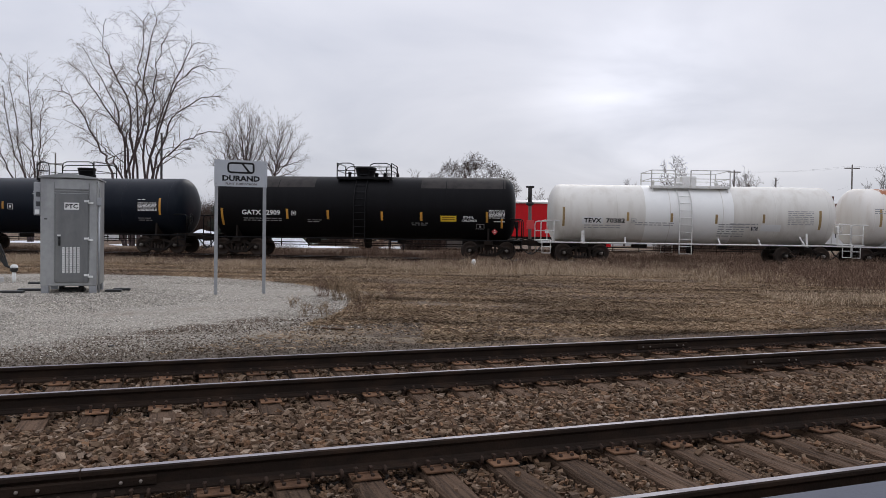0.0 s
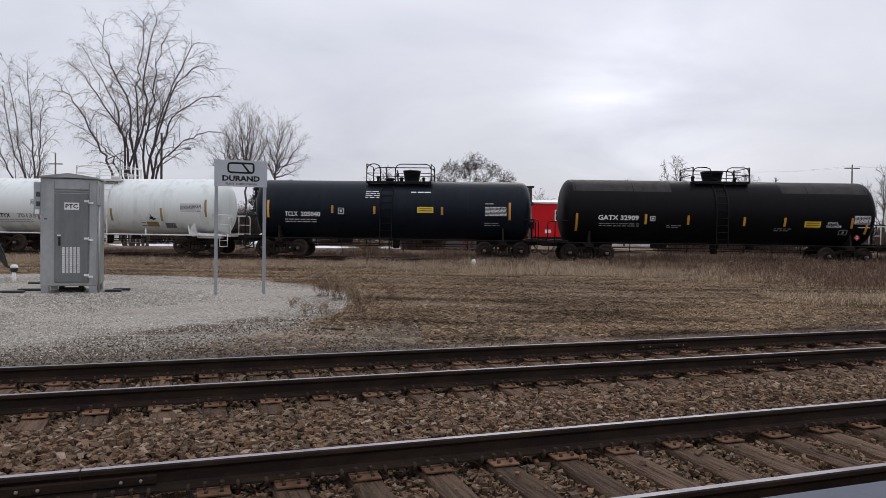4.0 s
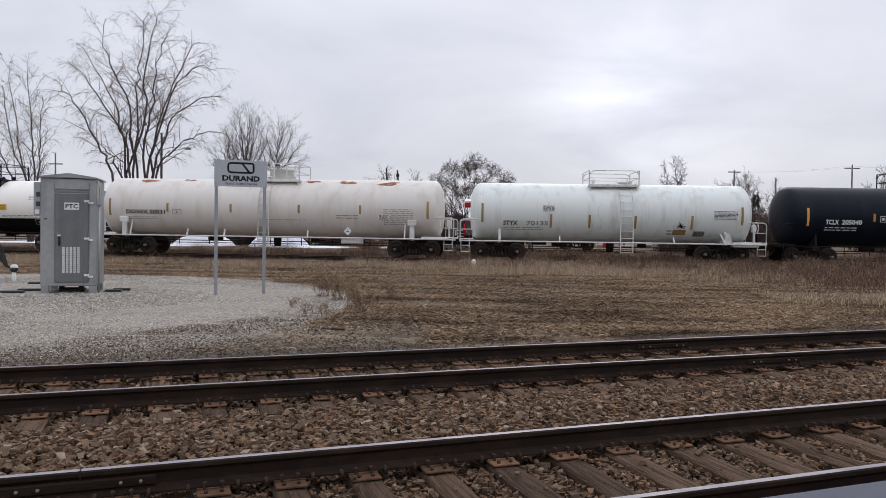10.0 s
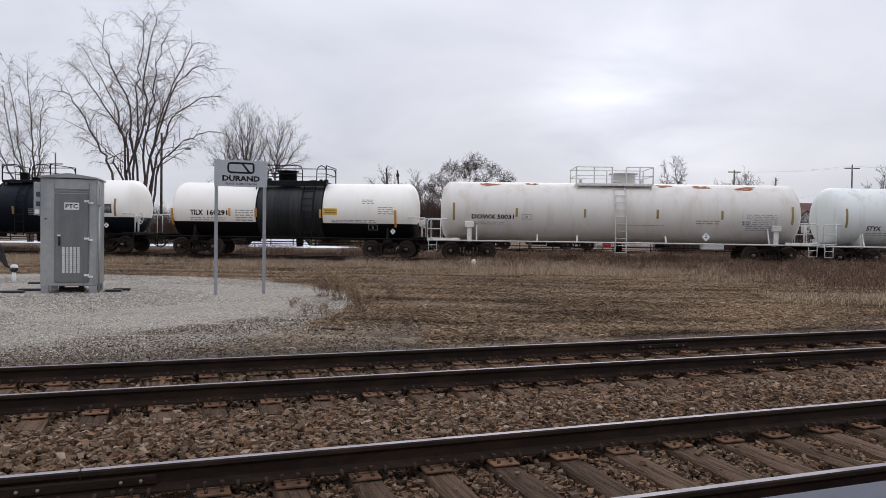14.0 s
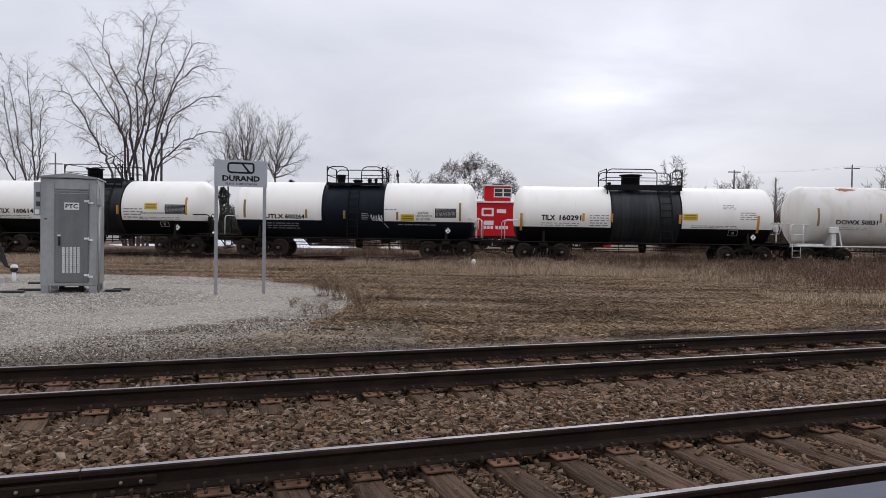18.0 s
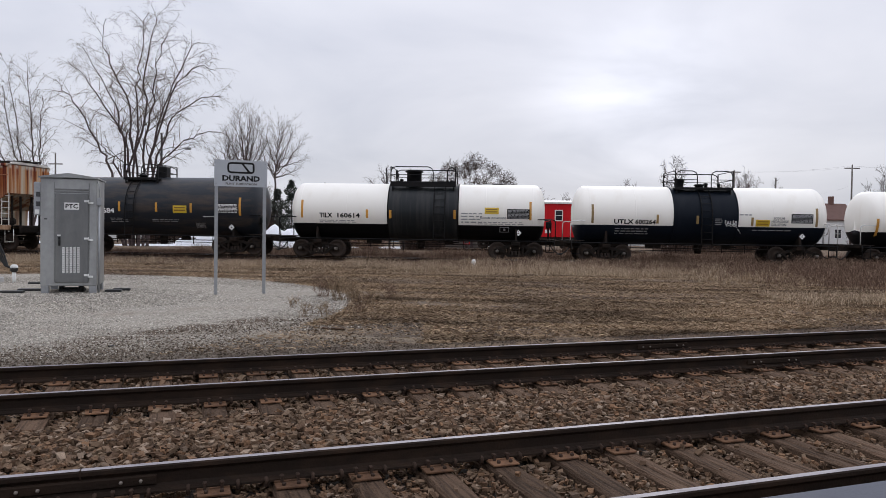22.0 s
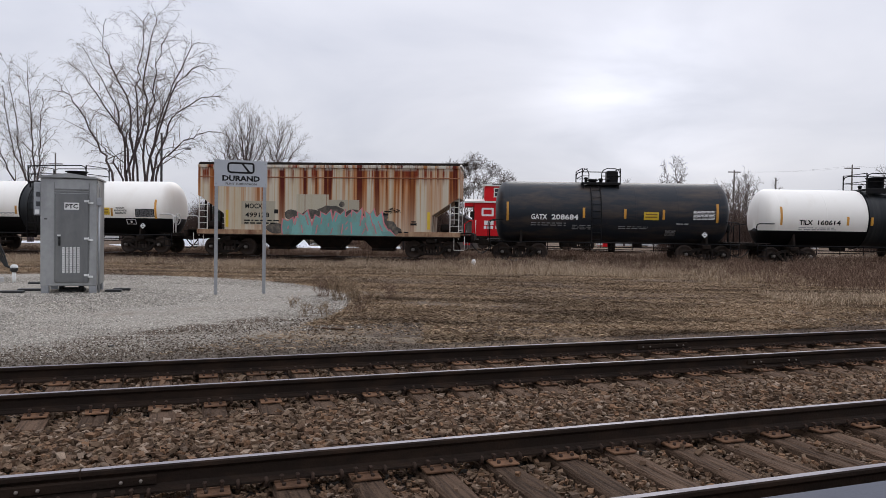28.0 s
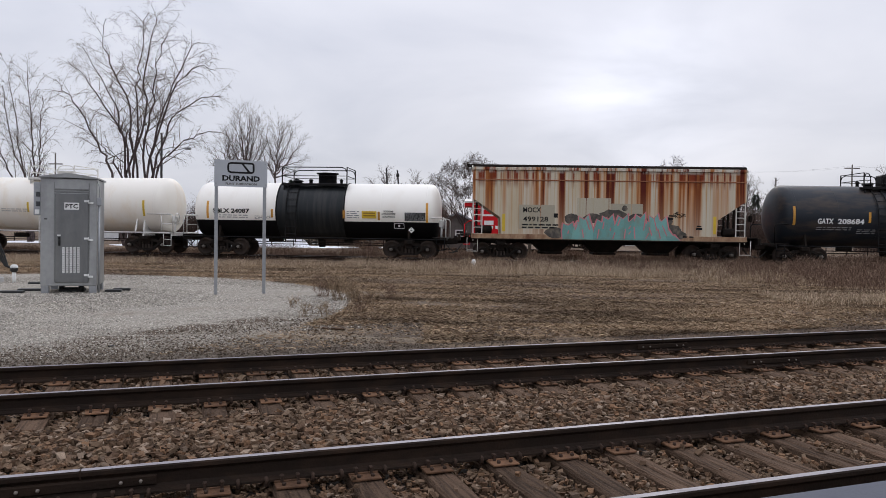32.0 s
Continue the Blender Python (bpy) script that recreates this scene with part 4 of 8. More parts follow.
    for x in (x0 + 0.02, x1 - 0.02):
        g = Geo()
        for z in (rail_z, zp + (rail_z - zp) * 0.5):
            g.tube([(x, -1, z), (x, 1, z)], 0.02, 6)
        g.box(x, -1, (zp + rail_z) / 2, 0.05, 0.05, rail_z - zp, 0.006)
        g.box(x, 1, (zp + rail_z) / 2, 0.05, 0.05, rail_z - zp, 0.006)
        part("guard_rail", g, TR, car)
    # protective housing and small valves
    if dome:
        d0, d1, dz = dome
        r, cx = (d1 - d0) / 2, (d0 + d1) / 2
        g = Geo()
        if dome_kind == "tub":
            g.lathe([(0.0, dz - 0.03), (r * 0.93, dz - 0.02), (r, dz), (r, dz - 0.07), (r * 0.95, dz - 0.09), (r * 0.80, top - 0.02), (r * 0.8, top - 0.15)], "z", (cx, 0, 0), 24)
        elif dome_kind == "drum":
            g.lathe([(0.0, dz + 0.02), (r * 0.6, dz + 0.02), (r * 1.06, dz), (r * 1.06, dz - 0.05), (r * 0.86, dz - 0.07), (r * 0.86, top - 0.15)], "z", (cx, 0, 0), 24)
        else:
            g.box(cx, 0, (dz + top) / 2 - 0.05, d1 - d0, d1 - d0, dz - top + 0.2, 0.06)
        part("valve_housing", g, TR, car)
    lx = (ladder[0] + ladder[1]) / 2
    for nm, x, y, r, h in (("hatch", lx, -0.25, 0.26, 0.16), ("valve", x0 + 0.4, 0.2, 0.1, 0.28), ("valve", x1 - 0.45, -0.3, 0.09, 0.2), ("valve", lx + 0.5, 0.3, 0.12, 0.24)):
        g = Geo()
        g.lathe([(0.0, top + h), (r * 0.7, top + h - 0.02), (r, top + h - 0.06), (r, top + h - 0.11), (r * 0.75, top + h - 0.12), (r * 0.75, top - 0.15)], "z", (x, y, 0), 14)
        part(nm, g, TR, car)
    # ladder on the near and on the far side
    for s in (-1, 1):
        g = Geo()
        a0, a1 = ladder

        def at(z):
            return s * max(math.sqrt(max(0.0, R * R - (z - zc) ** 2)) + 0.08, (R + 0.10) if z < zc else 0.9)
        zz = [ladder_low + (top - 0.05 - ladder_low) * k / 14 for k in range(15)]
        for x in (a0, a1):
            g.tube([(x, at(z), z) for z in zz], 0.026, 6)
        for k in range(10):
            z = ladder_low + 0.03 + k * 0.34
            if z < top - 0.1:
                g.tube([(a0, at(z), z), (a1, at(z), z)], 0.018, 6)
        part("ladder", g, TR, car)
    # markings
    for x, z0, z1 in strips:
        part("reflective_strip", curved_panel(R, zc, x - 0.055, x + 0.055, z0, z1, 0.008 if not band or not band[0] - 0.2 < x < band[1] + 0.2 else 0.045), M[strip_mat], car, "orange reflective strip")
    for txt, xa, xb, za, zb, ink in texts:
        part("lettering", on_tank(letters(txt, xb - xa, zb - za, M[ink]), R, zc, xa, za, 0.014 if not band or not band[0] < xa < band[1] else 0.02), None, car, "stencilled reporting marks" if any(q.isdigit() for q in txt) else "stencilled words")
    rnd = random.Random(int(abs(uc) * 10))
    for xa, xb, za, zb, lines, ink in bars:
        g = Geo()
        hgt = (zb - za) / lines
        for k in range(lines):
            x = xa
            while x < xb - 0.05:
                w = rnd.uniform(0.08, 0.34)
                e = min(xb, x + w)
                q = curved_panel(R, zc, x, e, za + k * hgt + hgt * 0.28, za + k * hgt + hgt * 0.66, 0.008, 1)
                g.add(q.v, q.f)
                x = e + rnd.uniform(0.04, 0.10)
        tagged(part("stencil_writing", g, M[ink], car), "rows of small stencilled writing", kind="stuff")
    for xa, xb, za, zb, ink in boxes:
        g = Geo()
        for p, q, r, s in ((xa, xb, za, za + 0.025), (xa, xb, zb - 0.025, zb), (xa, xa + 0.025, za, zb), (xb - 0.025, xb, za, zb)):
            c = curved_panel(R, zc, p, q, r, s, 0.01, 2)
            g.add(c.v, c.f)
        c = curved_panel(R, zc, (xa + xb) / 2 - 0.05, (xa + xb) / 2 + 0.05, za + (zb - za) * 0.3, za + (zb - za) * 0.7, 0.01, 2)
        g.add(c.v, c.f)
        part("stencilled_box", g, M[ink], car)
    for xa, xb, za, zb in yellows:
        y = part("warning_panel", curved_panel(R, zc, xa, xb, za, zb, 0.012), M["yellow"], car, "yellow warning panel")
        g = Geo()
        for k in range(2):
            z = za + (zb - za) * (0.28 + 0.36 * k)
            c = curved_panel(R, zc, xa + (xb - xa) * 0.1, xb - (xb - xa) * 0.1, z, z + (zb - za) * 0.16, 0.016, 1)
            g.add(c.v, c.f)
        part("panel_writing", g, M["amber"], y, "dull amber writing bars")
    for xa, xb, za, zb, board, ink in tables:
        y = part("data_panel", curved_panel(R, zc, xa, xb, za, zb, 0.010), M[board], car, "stencilled table of tank data")
        g = Geo()
        for k in range(7):
            z = za + (zb - za) * (0.06 + 0.13 * k)
            x = xa + 0.04
            while x < xb - 0.06:
                e = min(xb - 0.03, x + rnd.uniform(0.07, 0.25))
                c = curved_panel(R, zc, x, e, z, z + (zb - za) * 0.065, 0.014, 1)
                g.add(c.v, c.f)
                x = e + 0.035
        tagged(part("panel_writing", g, M[ink], y), "rows of small stencilled figures", kind="stuff")
    if placard:
        px, pz, ps, pm = placard
        g = Geo()
        yy = -math.sqrt(max(0.01, R * R - (pz + ps - zc) ** 2)) - 0.03
        g.prism([(px - ps, pz), (px, pz - ps), (px + ps, pz), (px, pz + ps)], 0.02, (0, yy, 0))
        pl = part("placard", g, M[pm], car, "diamond hazard placard in a holder")
        g = Geo()
        g.box(px, yy - 0.004, pz - 0.02, ps * 0.6, 0.006, ps * 0.28, 0.001)
        g.box(px, yy - 0.004, pz + ps * 0.45, ps * 0.28, 0.006, ps * 0.24, 0.001)
        part("placard_mark", g, M["ink_black" if pm != "red_mark" else "ink_white"], pl)
    for k, (x, zr, w, h) in enumerate(rust):
        g = Geo()
        rr = random.Random(k + 3)
        n = 16
        for m_ in range(9):
            cx, cz = x + rr.uniform(-w, w) * 0.7, zr + rr.uniform(-h, h) * 0.6
            pl = [(cx + w * rr.uniform(0.12, 0.5) * math.cos(2 * math.pi * i / n), min(top - 0.03, cz + h * rr.uniform(0.1, 0.42) * math.sin(2 * math.pi * i / n))) for i in range(n)]
            vs = [(px, -math.sqrt(max(0.0004, R * R - (pz - zc) ** 2)) - 0.004 - 0.001 * m_, pz + 0.002) for px, pz in pl]
            g.add(vs + [(cx, -math.sqrt(max(0.0004, R * R - (min(top - 0.03, cz) - zc) ** 2)) - 0.006 - 0.001 * m_, min(top - 0.03, cz))], [(i, (i + 1) % n, n) for i in range(n)])
        part("rust_stain", g, M["rust"], car)
    CARS.append((car, uc, bogie, car_wheels))
    return car


car_wheels = []


def end_strips(a, b, inner, z=(1.92, 2.76), zi=(2.12, 2.54)):
    return [(a, *z)] + [(x, *zi) for x in inner] + [(b, *z)]


def car_extras(styx, dow, scrawled):
    """End brackets, boxes, holders and sprayed marks that single cars have."""
    W = M["white_steel"]
    g = Geo()
    g.prism([(5.22, 0.95), (5.30, 1.25), (5.36, 1.46), (5.50, 1.46), (5.62, 1.1), (5.62, 0.95)], 0.10, (0, -1.42, 0))
    part("bracket", g, W, styx, "white bracket on the end platform")
    part("tool_box", Geo().box(6.28, -1.25, 0.93, 1.25, 0.4, 0.24, 0.03), W, styx, "white box under the end platform")
    g = Geo()
    rr = random.Random(4)
    R, zc = 1.45, 3.81 - 1.45
    for k in range(9):
        a = rr.uniform(0, 6.283)
        l = rr.uniform(0.12, 0.30)
        pts = [(3.2 + q * l * math.cos(a + 0.5 * q), 1.78 + q * l * 0.7 * math.sin(a + 0.5 * q)) for q in (0.1, 0.5, 1.0)]
        g.tube([(x, -math.sqrt(R * R - (z - zc) ** 2) - 0.004, z) for x, z in pts], [0.03, 0.02, 0.012], 5)
    part("sprayed_mark", g, M["ink_black"], styx, "black sprayed mark")
    part("number_patch", curved_panel(R, zc, 2.88, 3.5, 1.36, 1.60, 0.006), M["faded"], styx, "faded yellow panel")
    g = Geo()
    pts = [(-0.62 + 0.10 * math.sin(q * 0.9), 1.55 + 0.16 * q) for q in range(9)]
    g.tube([(x, -math.sqrt(R * R - (z - zc) ** 2) - 0.002, z) for x, z in pts], 0.005, 5)
    part("scratch", g, M["ink_grey"], styx, "grey scrape in the paint")
    for s_ in (-1, 1):
        x = s_ * 7.25
        part("end_leg", Geo().box(x, -1.42, 1.28, 0.23, 0.10, 0.72, 0.015), W, dow, "broad white leg plate")
        part("leg_head", Geo().box(x, -1.44, 1.72, 0.44, 0.16, 0.28, 0.02), W, dow, "white box at the head of the leg")
        part("end_skirt", Geo().box(s_ * 8.35, -1.40, 0.99, 1.3, 0.06, 0.16, 0.015), W, dow, "white skirt plate under the end platform")
    part("tool_box", Geo().box(4.3, -1.30, 0.80, 1.05, 0.36, 0.26, 0.04), W, dow, "white box under the side rail")
    R, zc = 1.43, 3.73 - 1.43
    for k, (x0, n, w, lo, hi) in enumerate(((0.95, 5, 0.62, 1.86, 2.12), (1.02, 3, 0.5, 1.78, 1.98))):
        g = Geo()
        pts = []
        for q in range(6 * n):
            u = q / (6 * n - 1)
            z = (lo + hi) / 2 + (hi - lo) / 2 * math.sin(6.283 * n * u + k) * (0.7 + 0.3 * math.cos(9 * u))
            x = x0 + w * u + 0.05 * math.cos(6.283 * n * u)
            pts.append((x, -math.sqrt(R * R - (z - zc) ** 2) - 0.006, z))
        g.tube(pts, 0.016, 5)
        part("sprayed_scrawl", g, M["ink_white"], scrawled, "thin white sprayed scrawl")
    g = Geo()
    pts = [(1.38 + 0.14 * q, 1.95 - 0.16 * q) for q in range(4)]
    g.tube([(x, -math.sqrt(R * R - (z - zc) ** 2) - 0.006, z) for x, z in pts], 0.012, 5)
    part("sprayed_scrawl", g, M["ink_white"], scrawled, "thin white sprayed scrawl")


def build_train():
    # white car ahead of the grey-white one
    tank_car("tank_car", "white tank car with orange rust down its top", 26.75, 6.83, 1.45, 3.80, 5.3, 7.4, "rust_white", "white_steel", (-1.5, 1.5), 4.5, (-0.3, 0.3), end_strips(-5.9, 5.9, (-2, 2)), "faded",
             dome=(-0.4, 0.4, 4.2), rail_kind="post", sill=0.94, legs=((-3, 0, 0.3), (3, 0, 0.3)), rust=((-5.2, 3.55, 0.5, 0.5), (-4.0, 3.6, 0.9, 0.3)), bars=((-6.2, -5.6, 2.5, 2.8, 3, "ink_grey"),))
    tevx = tank_car("tank_car", "grey-white tank car with a paler middle and white ladder", 12.12, 6.85, 1.45, 3.79, 5.3, 7.45, "grey_white", "white_steel", (-2.08, 1.71), 4.47, (-0.84, -0.26),
             [(-6.29, 1.72, 2.63), (-3.25, 2.0, 2.41), (-1.18, 1.98, 2.39), (0.93, 1.93, 2.36), (3.16, 1.98, 2.4), (5.81, 1.7, 2.6)], "faded", dome=(-0.5, 0.3, 4.2), dome_kind="box", rail_kind="post", sill=0.94, mid=(-2.42, 1.75), low="patch",
             texts=(("TEVX", -5.33, -4.5, 1.90, 2.12, "ink_black"), ("70382", -4.28, -3.38, 1.90, 2.12, "ink_black")),
             bars=((-5.3, -3.6, 1.62, 1.84, 2, "ink_grey"), (-2.9, -1.0, 1.78, 1.98, 2, "ink_grey"), (1.6, 2.9, 1.72, 2.0, 2, "ink_grey"), (1.05, 2.3, 1.30, 1.95, 6, "ink_grey"), (4.3, 5.5, 1.9, 2.6, 8, "ink_grey")),
             boxes=((-3.1, -2.85, 1.9, 2.12, "ink_grey"),), legs=((-5.4, 0, 0.55), (-3.35, 4, 0.3), (1.1, -14, 0.3), (3.0, -14, 0.3), (5.0, -25, 0.45)), hand_white=True, tables=((2.62, 2.92, 1.62, 1.80, "ink_black", "ink_white"),))
    tank_car("tank_car", "long black tank car with white lettering and dusty top", -3.95, 7.51, 1.55, 4.03, 6.2, 7.96, "black", "black_steel", (-1.28, 1.45), 4.63, (-0.3, 0.25),
             [(-6.86, 1.51, 2.34), (-3.6, 1.86, 2.33), (-1.59, 1.86, 2.30), (1.06, 1.84, 2.26), (2.97, 1.84, 2.26), (6.13, 1.80, 2.3), (6.84, 1.53, 2.34)], "orange", dome=(-0.56, 0.52, 4.49), low="dust", crown=3.42,
             texts=(("GATX 32909", -5.86, -3.94, 2.03, 2.27, "ink_white"), ("ETHYL", 5.0, 5.5, 1.98, 2.08, "ink_white"), ("CHLORIDE", 4.92, 5.65, 1.83, 1.93, "ink_white")),
             bars=((-5.8, -3.9, 1.72, 1.92, 2, "ink_grey"), (6.45, 7.0, 1.8, 1.9, 1, "ink_white"), (-2.6, -1.9, 1.7, 1.86, 2, "ink_grey"), (2.5, 3.3, 1.6, 1.78, 2, "ink_grey")), boxes=((-3.4, -3.16, 2.03, 2.24, "ink_white"), (5.6, 6.0, 1.48, 1.72, "ink_grey")),
             yellows=((3.9, 4.66, 1.82, 2.1),), tables=((6.18, 7.0, 1.98, 2.42, "dust", "ink_white"),), placard=(6.5, 1.36, 0.15, "red_mark"), ladder_low=0.8)
    tank_car("tank_car", "blue-black tank car with yellow panel and tall guard rails", -19.78, 6.83, 1.46, 3.83, 5.48, 7.26, "blue_black", "black_steel", (-1.23, 1.97), 4.6, (-0.45, 0.12),
             [(-5.98, 1.92, 2.76), (-2.8, 2.16, 2.53), (-0.74, 2.14, 2.51), (2.54, 2.14, 2.53), (5.78, 1.94, 2.77)], "orange", dome=(0.45, 1.35, 4.36),
             texts=(("TCLX", -5.14, -4.5, 1.99, 2.22, "ink_white"), ("205040", -4.36, -3.39, 1.99, 2.22, "ink_white")),
             bars=((-5.14, -3.6, 1.68, 1.9, 2, "ink_white"), (-1.2, -0.5, 2.9, 3.3, 4, "ink_white"), (1.0, 2.0, 3.16, 3.3, 1, "ink_white"), (4.58, 5.3, 1.62, 2.72 - 0.9, 2, "ink_grey"), (4.6, 5.0, 2.66, 2.74, 1, "ink_white")), boxes=((-2.52, -2.24, 2.13, 2.42, "ink_white"),),
             yellows=((1.34, 2.12, 2.23, 2.51),), tables=((4.58, 5.66, 2.1, 2.58, "dust", "ink_white"),), ladder_low=0.65)
    styx = tank_car("tank_car", "pale greenish-white tank car with patched number panels", -34.97, 6.77, 1.45, 3.81, 5.38, 7.36, "mint_white", "white_steel", (-1.1, 1.31), 4.41, (0.35, 0.94),
             [(-6.2, 1.85, 2.75), (-2.93, 1.63, 2.28), (-1.1, 1.63, 2.26), (1.07, 1.63, 2.24), (3.74, 1.63, 2.28), (6.08, 1.86, 2.71)], "faded", sill=0.95,
             texts=(("STYX", -5.2, -4.5, 1.72, 1.94, "ink_black"), ("70135", -4.1, -3.05, 1.72, 1.94, "ink_grey")),
             bars=((-5.2, -3.3, 1.48, 1.66, 2, "ink_grey"), (2.6, 3.5, 1.34, 1.62, 2, "faded")), tables=((-3.35, -2.75, 2.38, 2.7, "ink_white", "ink_black"), (4.72, 5.9, 2.1, 2.55, "ink_white", "ink_black"), (3.85, 4.4, 1.3, 1.55, "ink_grey", "ink_black")),
             legs=((-5.35, 0, 0.6), (-2.5, 0, 0.3), (2.9, -8, 0.3), (5.2, -20, 0.5)), hand_white=True)
    dow = tank_car("tank_car", "very long white tank car with rust stains on top", -51.79, 8.66, 1.48, 3.86, 7.25, 9.35, "rust_white", "white_steel", (-2.15, 1.56), 4.58, (-0.33, 0.19),
             end_strips(-8.0, 8.0, (-5.0, -1.76, 1.67, 4.71)), "faded", dome=(-0.35, 1.0, 4.35), dome_kind="drum", rail_kind="post", sill=0.95,
             texts=(("DOWX 50031", -7.15, -5.13, 2.0, 2.22, "ink_black"),), bars=((-7.1, -5.6, 1.72, 1.9, 2, "ink_grey"), (3.5, 4.6, 1.86, 2.1, 2, "faded"), (-0.2, 2.0, 1.76, 1.84, 1, "ink_grey"), (5.85, 7.3, 1.6, 2.4, 9, "ink_grey")),
             boxes=((-4.75, -4.3, 2.0, 2.25, "ink_grey"),), tables=((5.6, 6.1, 1.85, 2.1, "ink_white", "ink_black"),), placard=(4.05, 1.28, 0.2, "ink_white"),
             legs=((-6.9, 0, 0.9), (-4.0, 3, 0.35), (-2.1, 3, 0.35), (2.1, -4, 0.35), (6.9, 0, 0.9)), hand_white=True,
             rust=((-6.3, 3.66, 0.55, 0.14), (-4.2, 3.75, 0.3, 0.08), (2.1, 3.7, 0.5, 0.09), (3.9, 3.66, 0.55, 0.12), (6.0, 3.62, 0.6, 0.13)))
    tank_car("tank_car", "white tank car with black middle and black underside", -67.87, 6.23, 1.42, 3.67, 4.85, 6.83, "white", "black_steel", (-1.9, 1.75), 4.49, (0.62, 1.18),
             [(-5.95, 1.48, 2.3), (-3.0, 1.95, 2.33), (-1.66, 1.92, 2.33), (1.56, 1.9, 2.33), (5.25, 1.5, 2.33)], "orange", dome=(-1.02, 0.02, 4.29), dome_kind="drum", rail_kind="box", band=(-1.66, 1.64), wedge=1.67, low="black",
             texts=(("TILX", -5.0, -4.34, 1.98, 2.24, "ink_black"), ("160291", -4.14, -3.1, 1.98, 2.24, "ink_black")), bars=((-5.0, -3.2, 1.7, 1.9, 2, "ink_grey"), (-2.7, -1.8, 1.7, 2.3, 5, "ink_grey"), (3.6, 4.2, 2.6, 2.85, 3, "ink_grey"), (2.1, 4.3, 1.7, 1.85, 2, "ink_grey"), (4.4, 5.2, 2.1, 2.5, 4, "ink_grey")),
             yellows=((1.71, 2.39, 2.07, 2.38),), boxes=((3.9, 4.35, 1.35, 1.62, "ink_grey"),), placard=(5.1, 1.3, 0.14, "ink_white"), hand_white=True, ladder_low=0.8)
    scrawled = tank_car("tank_car", "white tank car with blue-black middle and white scrawl", -82.04, 6.03, 1.43, 3.73, 4.6, 6.42, "white", "black_steel", (-1.32, 1.46), 4.45, (-0.17, 0.33),
             [(-5.3, 1.89, 2.77), (-2.22, 1.9, 2.32), (-0.34, 1.9, 2.29), (2.25, 1.86, 2.25), (5.28, 1.84, 2.72)], "faded", dome=(-1.05, -0.58, 4.12), band=(-1.44, 1.57), wedge=1.8, low="blue_black",
             texts=(("UTLX", -4.28, -3.35, 1.86, 2.08, "ink_black"), ("600264", -3.28, -2.3, 1.86, 2.08, "ink_black"), ("SODIUM", 3.24, 3.76, 2.16, 2.28, "ink_grey"), ("HYDROXIDE", 3.15, 3.95, 2.01, 2.13, "ink_grey"), ("SOLUTION", 3.15, 3.85, 1.86, 1.98, "ink_grey")),
             bars=((-4.2, -2.6, 1.35, 1.7, 3, "ink_grey"), (0.5, 0.85, 1.85, 2.2, 4, "ink_grey"), (1.65, 2.2, 2.3, 2.45, 1, "ink_grey"), (2.3, 4.2, 1.6, 1.7, 1, "ink_grey")), yellows=((2.42, 3.07, 1.83, 2.14),), tables=((4.08, 5.1, 2.0, 2.44, "ink_black", "ink_grey"),), placard=(4.7, 1.38, 0.14, "ink_white"), hand_white=True, ladder_low=0.8)
    tank_car("tank_car", "white tank car with black middle and large black housing", -95.8, 6.25, 1.42, 3.70, 4.84, 6.8, "white", "black_steel", (-1.3, 1.9), 4.48, (0.87, 1.4),
             [(-5.56, 1.93, 2.8), (-2.37, 1.95, 2.36), (-1.37 + 0.14, 1.95, 2.35), (1.88, 1.95, 2.39), (5.5, 1.94, 2.82)], "orange", dome=(-0.67, 0.19, 4.34), dome_kind="drum", rail_kind="box", band=(-1.37, 2.04), wedge=1.67, low="black",
             texts=(("TILX", -4.7, -4.06, 1.95, 2.18, "ink_black"), ("160614", -3.82, -2.72, 1.95, 2.18, "ink_black"), ("SODIUM HYDROXIDE", 3.1, 4.35, 1.98, 2.07, "ink_grey")), bars=((-4.7, -2.9, 1.7, 1.86, 2, "ink_grey"), (2.2, 3.2, 1.75, 2.3, 4, "ink_grey"), (3.0, 5.2, 1.70, 1.86, 2, "ink_grey")),
             yellows=((3.32, 3.99, 2.21, 2.52),), tables=((4.39, 5.46, 1.99, 2.46, "ink_black", "ink_grey"),), boxes=((4.05, 4.5, 1.35, 1.6, "ink_grey"),), placard=(4.95, 1.33, 0.15, "ink_white"), ladder_low=0.8, hand_white=False)
    tank_car("tank_car", "short dusty black tank car with a yellow panel", -109.24, 5.59, 1.5, 3.90, 4.4, 6.02, "grey_black", "black_steel", (-1.53, 0.33), 4.5, (-1.11, -0.66),
             [(-5.08, 1.94, 2.83), (-1.47, 2.1, 2.59), (0.48, 2.1, 2.56), (2.29, 2.08, 2.54), (4.81, 1.96, 2.84)], "orange", dome=(-0.18, 0.36, 4.42), dome_kind="box",
             texts=(("GATX", -3.97, -3.2, 2.01, 2.27, "ink_white"), ("208684", -3.0, -1.73, 2.01, 2.27, "ink_white")), bars=((-3.97, -2.3, 1.7, 1.9, 2, "ink_grey"), (-2.0, -1.1, 1.55, 1.8, 3, "ink_grey"), (0.2, 1.6, 1.6, 1.76, 2, "ink_grey"), (2.9, 3.5, 1.84, 1.93, 1, "ink_white")),
             yellows=((1.36, 2.06, 2.05, 2.42),), tables=((3.64, 4.72, 2.07, 2.56, "dust", "ink_white"), (2.4, 2.95, 1.3, 1.6, "dust", "ink_grey")), placard=(4.3, 1.38, 0.15, "ink_white"), ladder_low=0.7)
    car_extras(styx, dow, scrawled)
